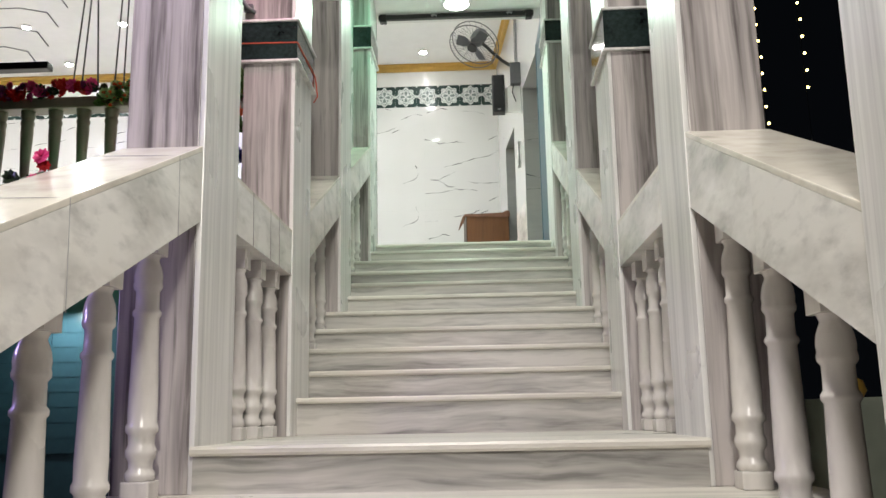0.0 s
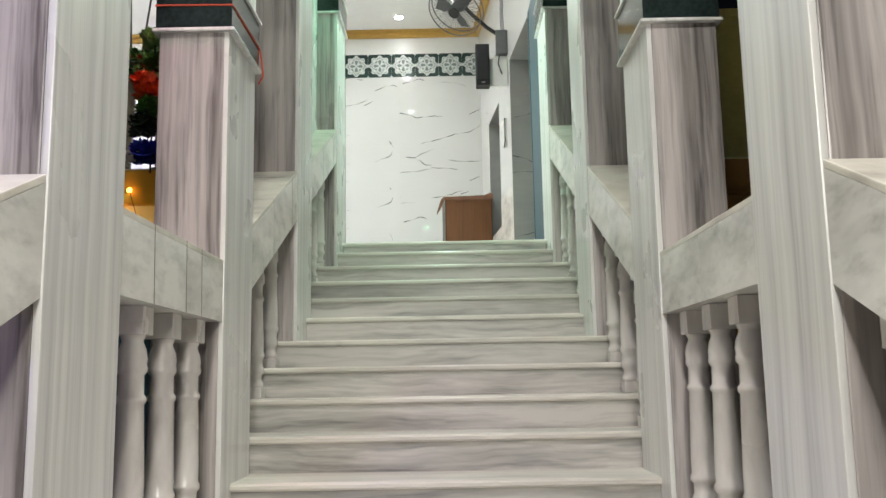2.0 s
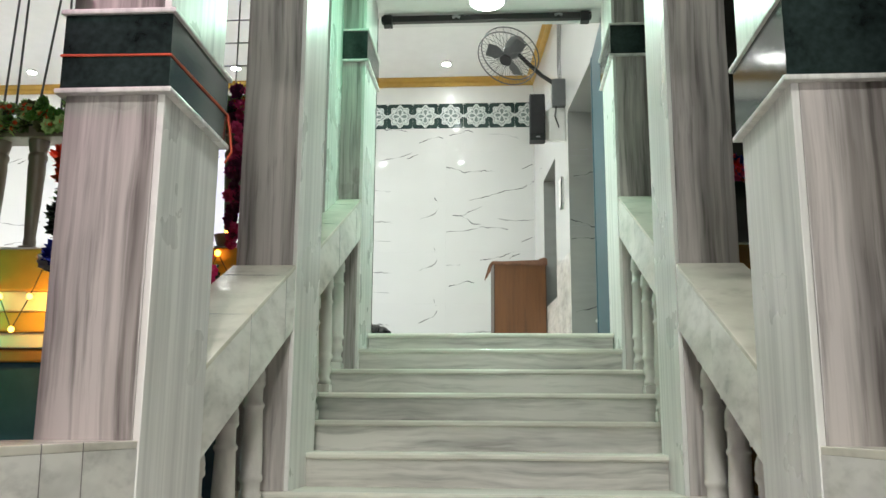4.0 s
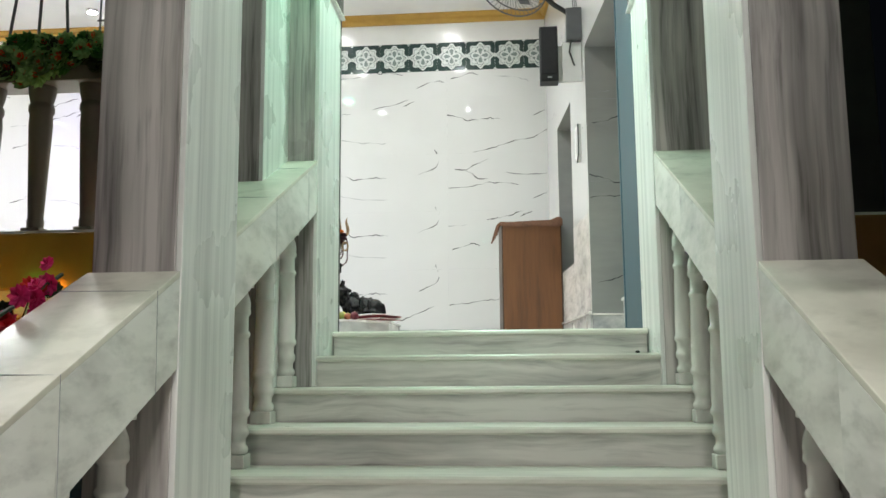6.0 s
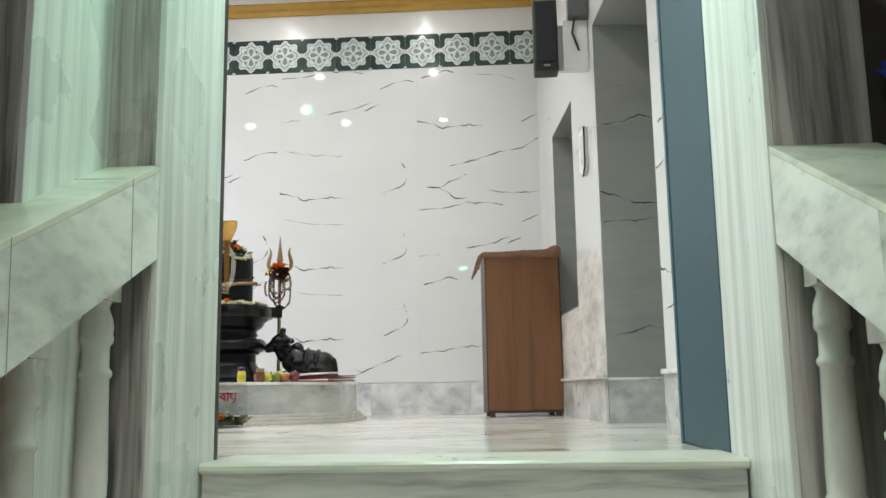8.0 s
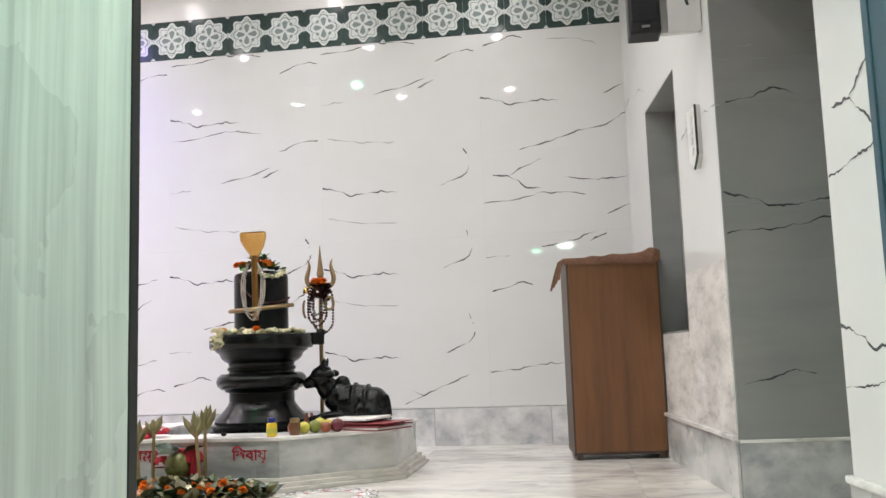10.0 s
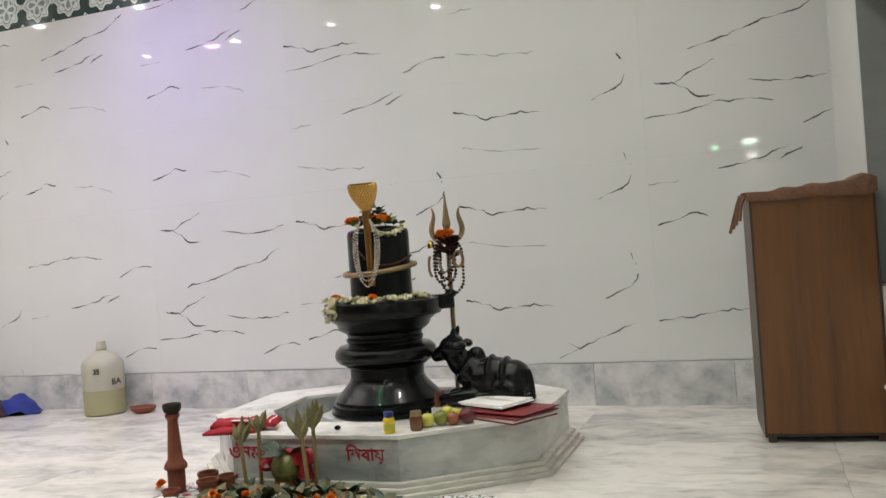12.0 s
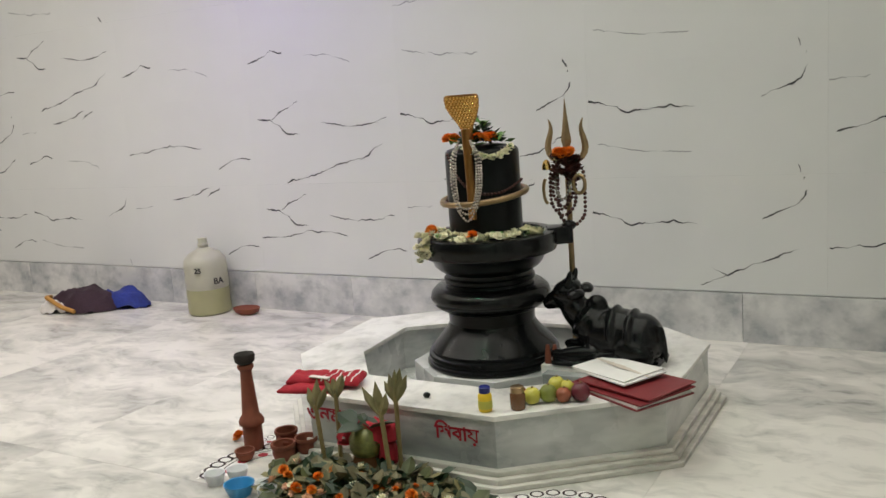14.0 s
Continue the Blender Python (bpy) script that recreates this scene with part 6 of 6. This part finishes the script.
x0, x1, y0, y1 = -OUT - 0.014, -IN + 0.014, 2.885 - 0.014, 3.312 + 0.014
part("thread", tube([(x0, y1, 3.36), (x0, y0, 3.355), (x1, y0, 3.352), (x1, y0 + 0.2, 3.355), (x1, y1, 3.36), (x1 + 0.006, y1 + 0.01, 3.32), (x1 + 0.012, y1 + 0.02, 3.25), (x1 - 0.01, y1 + 0.03, 3.22)], 0.0036, 6), ORANGE_THREAD, th)
hk = thing("pipe_bracket", (1.1, 3.0, 3.6), "bent grey metal bracket on the pillar", "bracket")
part("bent_pipe", tube([(0.93, 2.87, 3.60), (0.99, 2.84, 3.59), (1.05, 2.84, 3.66), (1.09, 2.84, 3.80), (1.10, 2.85, 4.0)], 0.014, 8), STEEL, hk, smooth=60)
part("plate", box(0.90, 0.96, 2.862, 2.884, 3.56, 3.64, 0.004), STEEL, hk)
pole = thing("cable_pipe", (-0.97, 2.85, 3.5), "bent grey cable pipe coming down to the dark pillar band", "pipe")
part("pipe", tube([(-1.30, 2.83, 4.12), (-1.16, 2.835, 3.80), (-1.06, 2.84, 3.63), (-0.985, 2.85, 3.53), (-0.95, 2.862, 3.51)], 0.011, 8), FAN_GREY, pole, smooth=60)
part("clip", box(-1.012, -0.965, 2.86, 2.886, 3.52, 3.56, 0.004), FAN_GREY, pole)

# ---- right side in the dark ----
# Wall in shade, drawn with the darkness in its colour.
solid("wall_porch", box(OUT + 0.002, 1.75, 5.97, 6.10, 3.0, HALL_TOP), SHADED_WALL, "porch wall, shade put into its dark brown", "wall", kind="structure")
garland("garland", "red, blue and orange cloth flowers on the dark porch wall", [(1.10, 5.89, 3.90), (1.25, 5.88, 4.0), (1.5, 5.88, 3.86)], [("red_flower", FLOWER_RED), ("red_flower", FLOWER_RED), ("leaf_tuft", LEAF), ("pink_flower", FLOWER_PINK), ("blue_flower", FLOWER_BLUE), ("orange_flower", FLOWER_ORANGE)], 0.016, 0.075)
for x, y, z0, z1, gap in ((5.72, 14.8, 3.2, 9.6, (5.4, 6.5)), (6.30, 14.2, 3.0, 9.6, (5.7, 7.0))):
    sl = thing("string_lights", (x, y, z0), "vertical string of lit yellow fairy bulbs in the night", "string lights", "night light strings")
    part("wire", tube([(x + 0.05, y, GROUND_Z), (x, y, z0 - 0.3), (x - 0.1, y, (z0 + z1) / 2), (x - 0.15, y, z1)], 0.004, 4), WIRE, sl)
    z = z0
    while z < z1:
        if not gap[0] < z < gap[1]:
            f = (z - z0) / (z1 - z0)
            part("bulb", ball((x - 0.12 * f + r4.uniform(-0.02, 0.02), y, z), 0.026, u=8, v=6), BULB_WARM, sl, smooth=180)
        z += 0.33
far = thing("far_building", (4.2, 15.8, GROUND_Z), "dim grey green building in the night", "building", kind="structure")
part("wall", box(2.9, 5.5, 15.4, 16.4, GROUND_Z, 8.6), PLASTER, far)
part("parapet", box(2.85, 5.55, 15.35, 16.4, 8.6, 8.75, 0.01), PLASTER, far)
lw = solid("low_wall", box(2.62, 4.2, 5.2, 6.0, GROUND_Z, 1.62, 0.01), PLASTER, "pale green plastered low wall in the dark", "wall", kind="structure")
yl = thing("garden_lamp", (2.75, 5.4, 1.62), "small yellow lit lamp on the low wall", "lamp")
part("shade", lathe([(0.10, 0), (0.13, 0.05), (0.11, 0.12), (0.04, 0.16)], (2.78, 5.45, 1.62), 20), GOLD, yl, smooth=50)
part("bulb", ball((2.70, 5.30, 1.70), 0.02, u=8, v=6), BULB_WARM, yl, smooth=180)


# ---- pieces of walls and floors ----
PITCH, ROW, X0, Z0 = 1.315, 0.664, -0.63, 3.29
STROKES = {  # the print's strokes along a tile: points, width, faint or dark
    "wave": (((-0.05, 0.47), (0.10, 0.44), (0.24, 0.38), (0.37, 0.39), (0.48, 0.41), (0.63, 0.39)), 0.010, 0),
    "low": (((0.05, 0.205), (0.34, 0.15), (0.61, 0.14)), 0.007, 1),
    "tick": (((1.165, 0.055), (1.18, 0.03), (1.19, 0.0)), 0.012, 0),
    "tick_top": (((1.205, 0.664), (1.20, 0.635)), 0.007, 0),
    "hook": (((1.215, 0.58), (1.18, 0.51), (1.06, 0.455), (0.98, 0.42)), 0.010, 0),
    "fork": (((0.08, 0.48), (0.21, 0.47), (0.37, 0.35), (0.46, 0.36)), 0.011, 0),
    "fork_arm": (((0.21, 0.47), (0.34, 0.54), (0.47, 0.59)), 0.009, 0),
    "long": (((-0.07, 0.26), (0.25, 0.28), (0.46, 0.32), (0.66, 0.31), (0.80, 0.285)), 0.008, 0),
    "right": (((0.65, 0.44), (0.87, 0.40), (1.05, 0.405), (1.21, 0.435)), 0.009, 0),
    "foot": (((0.96, 0.125), (1.10, 0.185), (1.20, 0.20), (1.29, 0.19)), 0.009, 0),
    "climb": (((0.30, 0.01), (0.55, 0.06), (0.75, 0.13), (1.0, 0.175), (1.16, 0.27)), 0.010, 0),
    "short": (((0.64, 0.03), (0.78, 0.09), (0.99, 0.18), (1.17, 0.26)), 0.009, 0),
    "branch": (((0.70, 0.135), (0.80, 0.095)), 0.008, 0),
    "double": (((0.44, 0.555), (0.68, 0.59), (0.88, 0.66)), 0.009, 0),
    "double_under": (((0.81, 0.575), (0.95, 0.645)), 0.010, 0),
    "hump": (((0.04, 0.22), (0.16, 0.25), (0.28, 0.295), (0.37, 0.265)), 0.010, 0),
    "haze": (((0.55, 0.235), (0.78, 0.225), (0.95, 0.16)), 0.007, 1),
    "edge": (((-0.02, 0.48), (0.20, 0.505)), 0.007, 1)}
PRINTS = {
    "A": "wave low tick tick_top hook", "B": "fork fork_arm long right foot", "C": "double double_under hump haze edge", "D": "wave hook tick_top climb",
    "E": "low double double_under edge tick", "F": "wave long foot", "G": "fork fork_arm right climb", "H": "double double_under edge foot", "I": "long foot", "J": "hump haze", "K": "wave hook tick_top short branch"}
LAYOUT = ["ICBDC", "KAAEB", "CDEFB", "BGJCF", "HIJCD", "ACGEB", "BDFCA"]  # columns from the right, courses from the floor


def vein(bm, points, width, mat, rng, x1, z1):
    """A crooked printed stroke through points that swells and thins, cut off at the tile's edges."""
    pts = [Vector(p) for p in points]
    steps = []
    for a, b in zip(pts, pts[1:]):
        n = max(2, int((b - a).length / 0.013))
        steps += [a.lerp(b, i / n) for i in range(n)]
    steps.append(pts[-1])
    for _ in range(3):
        steps = [steps[0]] + [(steps[i - 1] + 2 * steps[i] + steps[i + 1]) / 4 for i in range(1, len(steps) - 1)] + [steps[-1]]
    prev, off, phase, total = None, 0.0, rng.uniform(0, 3), len(steps) - 1
    for i, p in enumerate(steps):
        f = i / total
        d = (steps[min(i + 1, total)] - steps[max(i - 1, 0)]).normalized()
        n = Vector((-d.y, d.x))
        off = 0.75 * off + rng.uniform(-1, 1) * 0.0055
        c = p + n * off
        w = 1.25 * width * (0.12 + 0.88 * abs(math.sin(phase + total * 0.09 * f * math.pi / 1.6)) ** 1.6) * rng.uniform(0.5, 1.1) * (1 if 0 < i < total else 0.1)
        if not (0.002 < c.x < x1 - 0.002 and 0.001 < c.y < z1 - 0.001):
            prev = None
            continue
        pair = [bm.verts.new((c.x + n.x * w / 2 * s, -0.0012, c.y + n.y * w / 2 * s)) for s in (-1, 1)]
        if prev:
            bm.faces.new((prev[0], pair[0], pair[1], prev[1])).material_index = mat
        prev = pair


def strokes(bm, letter, w, h, seed):
    rng = random.Random(seed)
    for nm in PRINTS[letter].split():
        points, width, faint = STROKES[nm]
        vein(bm, points, width, 2 if faint else 1, rng, w, h)


def tile_mesh(bm, name):
    bm.transform(Matrix.Scale(U, 4))
    me = bpy.data.meshes.new(name)
    bm.to_mesh(me)
    bm.free()
    for m in (TILE, VEIN, VEIN_FAINT):
        me.materials.append(m)
    return me


TILES = {}


def wall_tile(w, h, letter):
    if (w, h, letter) not in TILES:
        g = 0.0002
        bm = box(g, w - g, 0.0, 0.011, g, h - g)
        strokes(bm, letter, w, h, 3)
        TILES[w, h, letter] = tile_mesh(bm, "wall_tile")
    return TILES[w, h, letter]


def piece(name, me, at, parent, turn=0):
    ob = new(name, me)
    ob.parent = parent
    ob.location = U * (Vector(at) - ORIGIN[parent])
    ob.rotation_euler = (0, 0, radians(turn))
    return ob


CUT, END = 6.269 - Z0 - 4 * ROW, 0.60 - X0
for c, column in enumerate(LAYOUT):
    for r, letter in enumerate(column):
        piece("wall_tile", wall_tile(PITCH if c else END, ROW if r < 4 else CUT, letter), (X0 - PITCH * c, BACK, Z0 + ROW * r), wall)


def print_on(letter, w, h, seed):
    bm = bmesh.new()
    strokes(bm, letter, w, h, seed)
    return tile_mesh(bm, "tile_vein")


# veins on the right hand wall, its doorway and its niche
for r, y, letter in ((3, 11.9, "J"), (4, 11.0, "E"), (2, 9.95, "J"), (1, 7.88, "B"), (2, 7.88, "A"), (3, 7.88, "G"), (0, 7.88, "F"), (4, 7.88, "C")):
    piece("tile_vein", print_on(letter, PITCH - 0.02, ROW, 3 + r), (RIGHT - 0.0005, y, Z0 + ROW * r), block, -90)
for r in range(5):
    if Z0 + ROW * (r + 1) < DZ + 0.5:
        piece("tile_vein", print_on("JFCJB"[r], 0.59, ROW if r < 3 else DZ - Z0 - 3 * ROW - 0.01, 20 + r), (RIGHT + 0.004, DY1 - 0.0018, Z0 + ROW * r), block)


def dado_tile():
    w, h = 0.3345, 0.34
    bm = box(0.0008, w - 0.0008, -0.001, 0.012, 0, h)

    def rosette(cx, cz, r, lobes, depth, amp, mat, y, n=48, hole=0.0):
        pts = [(cx + r * (1 + amp * math.cos(lobes * t)) * math.cos(t), cz + r * (1 + amp * math.cos(lobes * t)) * math.sin(t)) for t in (math.tau * k / n for k in range(n))]
        vs = [bm.verts.new((px, y, pz)) for px, pz in pts]
        if hole:
            inner = [bm.verts.new((cx + (px - cx) * hole, y, cz + (pz - cz) * hole)) for px, pz in pts]
            for k in range(n):
                bm.faces.new((vs[k], vs[(k + 1) % n], inner[(k + 1) % n], inner[k])).material_index = mat
        else:
            bm.faces.new(vs).material_index = mat
    cx, cz = w / 2, h / 2
    rosette(cx, cz, 0.143, 8, 0, 0.12, 1, -0.0025)
    rosette(cx, cz, 0.122, 8, 0, 0.14, 2, -0.0034, hole=0.955)
    rosette(cx, cz, 0.098, 4, 0, 0.22, 2, -0.0034, hole=0.93)
    for k in range(4):
        a = math.pi / 2 * k
        px, pz = cx + 0.047 * math.cos(a), cz + 0.047 * math.sin(a)
        vs = [bm.verts.new((px + math.cos(a) * u - math.sin(a) * v, -0.0036, pz + math.sin(a) * u + math.cos(a) * v)) for u, v in ((-0.040, 0), (-0.008, 0.017), (0.026, 0.025), (0.044, 0), (0.026, -0.025), (-0.008, -0.017))]
        bm.faces.new(vs).material_index = 2
        a += math.pi / 4
        px, pz = cx + 0.075 * math.cos(a), cz + 0.075 * math.sin(a)
        rosette(px, pz, 0.014, 4, 0, 0.2, 2, -0.0036, 12)
    rosette(cx, cz, 0.012, 4, 0, 0.2, 1, -0.0042, 12)
    for ex in (0.0012, w - 0.0012):
        for ez, s in ((cz, 1), (h - 0.004, 0.8), (0.004, 0.8)):
            d = 0.026 * s
            q = [(max(0.001, min(w - 0.001, ex + u)), max(0.001, min(h - 0.001, ez + v))) for u, v in ((-d, 0), (0, d), (d, 0), (0, -d))]
            bm.faces.new([bm.verts.new((u, -0.0025, v)) for u, v in q]).material_index = 1
    bmesh.ops.remove_doubles(bm, verts=bm.verts, dist=1e-6)
    bm.transform(Matrix.Scale(U, 4))
    me = bpy.data.meshes.new("border_tile")
    bm.to_mesh(me)
    bm.free()
    for m in (DADO, FLOWER, FLOWER_MID):
        me.materials.append(m)
    return me


border = dado_tile()
for i in range(30):
    piece("border_tile", border, (0.098 - 0.16725 + 0.3345 * (1 - i), BACK, 6.269), wall)

slab_me = {}


def slab(w, d, t, mat, name="slab"):
    key = (round(w, 3), round(d, 3), name, mat.name)
    if key not in slab_me:
        bm = box(0.0006, w - 0.0006, 0.0006, d - 0.0006, -t, 0)
        bm.transform(Matrix.Scale(U, 4))
        me = bpy.data.meshes.new(name)
        bm.to_mesh(me)
        bm.free()
        me.materials.append(mat)
        slab_me[key] = me
    return slab_me[key]


# marble floor slabs
xs = [LEFT_X + 1.36 * i for i in range(9)]
for i, x in enumerate(xs):
    w = min(1.36, RIGHT_X - x)
    y = 6.62
    while y < BACK - 0.01:
        d = min(2.6, BACK - y)
        piece("floor_slab", slab(w, d, 0.012, FLOOR, "floor_slab"), (x, y, TOP_Z), floor)
        y += 2.6
    if x + w < -OUT - 0.04:
        piece("floor_slab", slab(w, 1.0, 0.012, FLOOR, "floor_slab"), (x, FRONT + 0.02, TOP_Z), floor)
# skirting along the back wall and the right hand block
skirt = thing("baseboard", (-3, BACK, TOP_Z), "grey clouded marble skirting along the tiled walls", "skirting", kind="structure")
x = -1.072 - 0.9 * 9
while x < RIGHT - 0.2:
    w = min(0.9, RIGHT - 0.14 - x)
    part("skirting_slab", box(x + 0.001, x + w - 0.001, BACK - 0.015, BACK - 0.001, TOP_Z, 3.285, 0.002), SKIRT, skirt)
    x += 0.9
# glazed tile courses below the platform
wr = edge_l
for r in range(9):
    for c in range(6):
        piece("glazed_tile", slab(0.55, 0.02, 0.108, TEAL, "glazed_tile"), (-4.6 + 0.56 * c + 0.28 * (r % 2), FRONT - 0.012, 2.35 - 0.115 * r), wr)
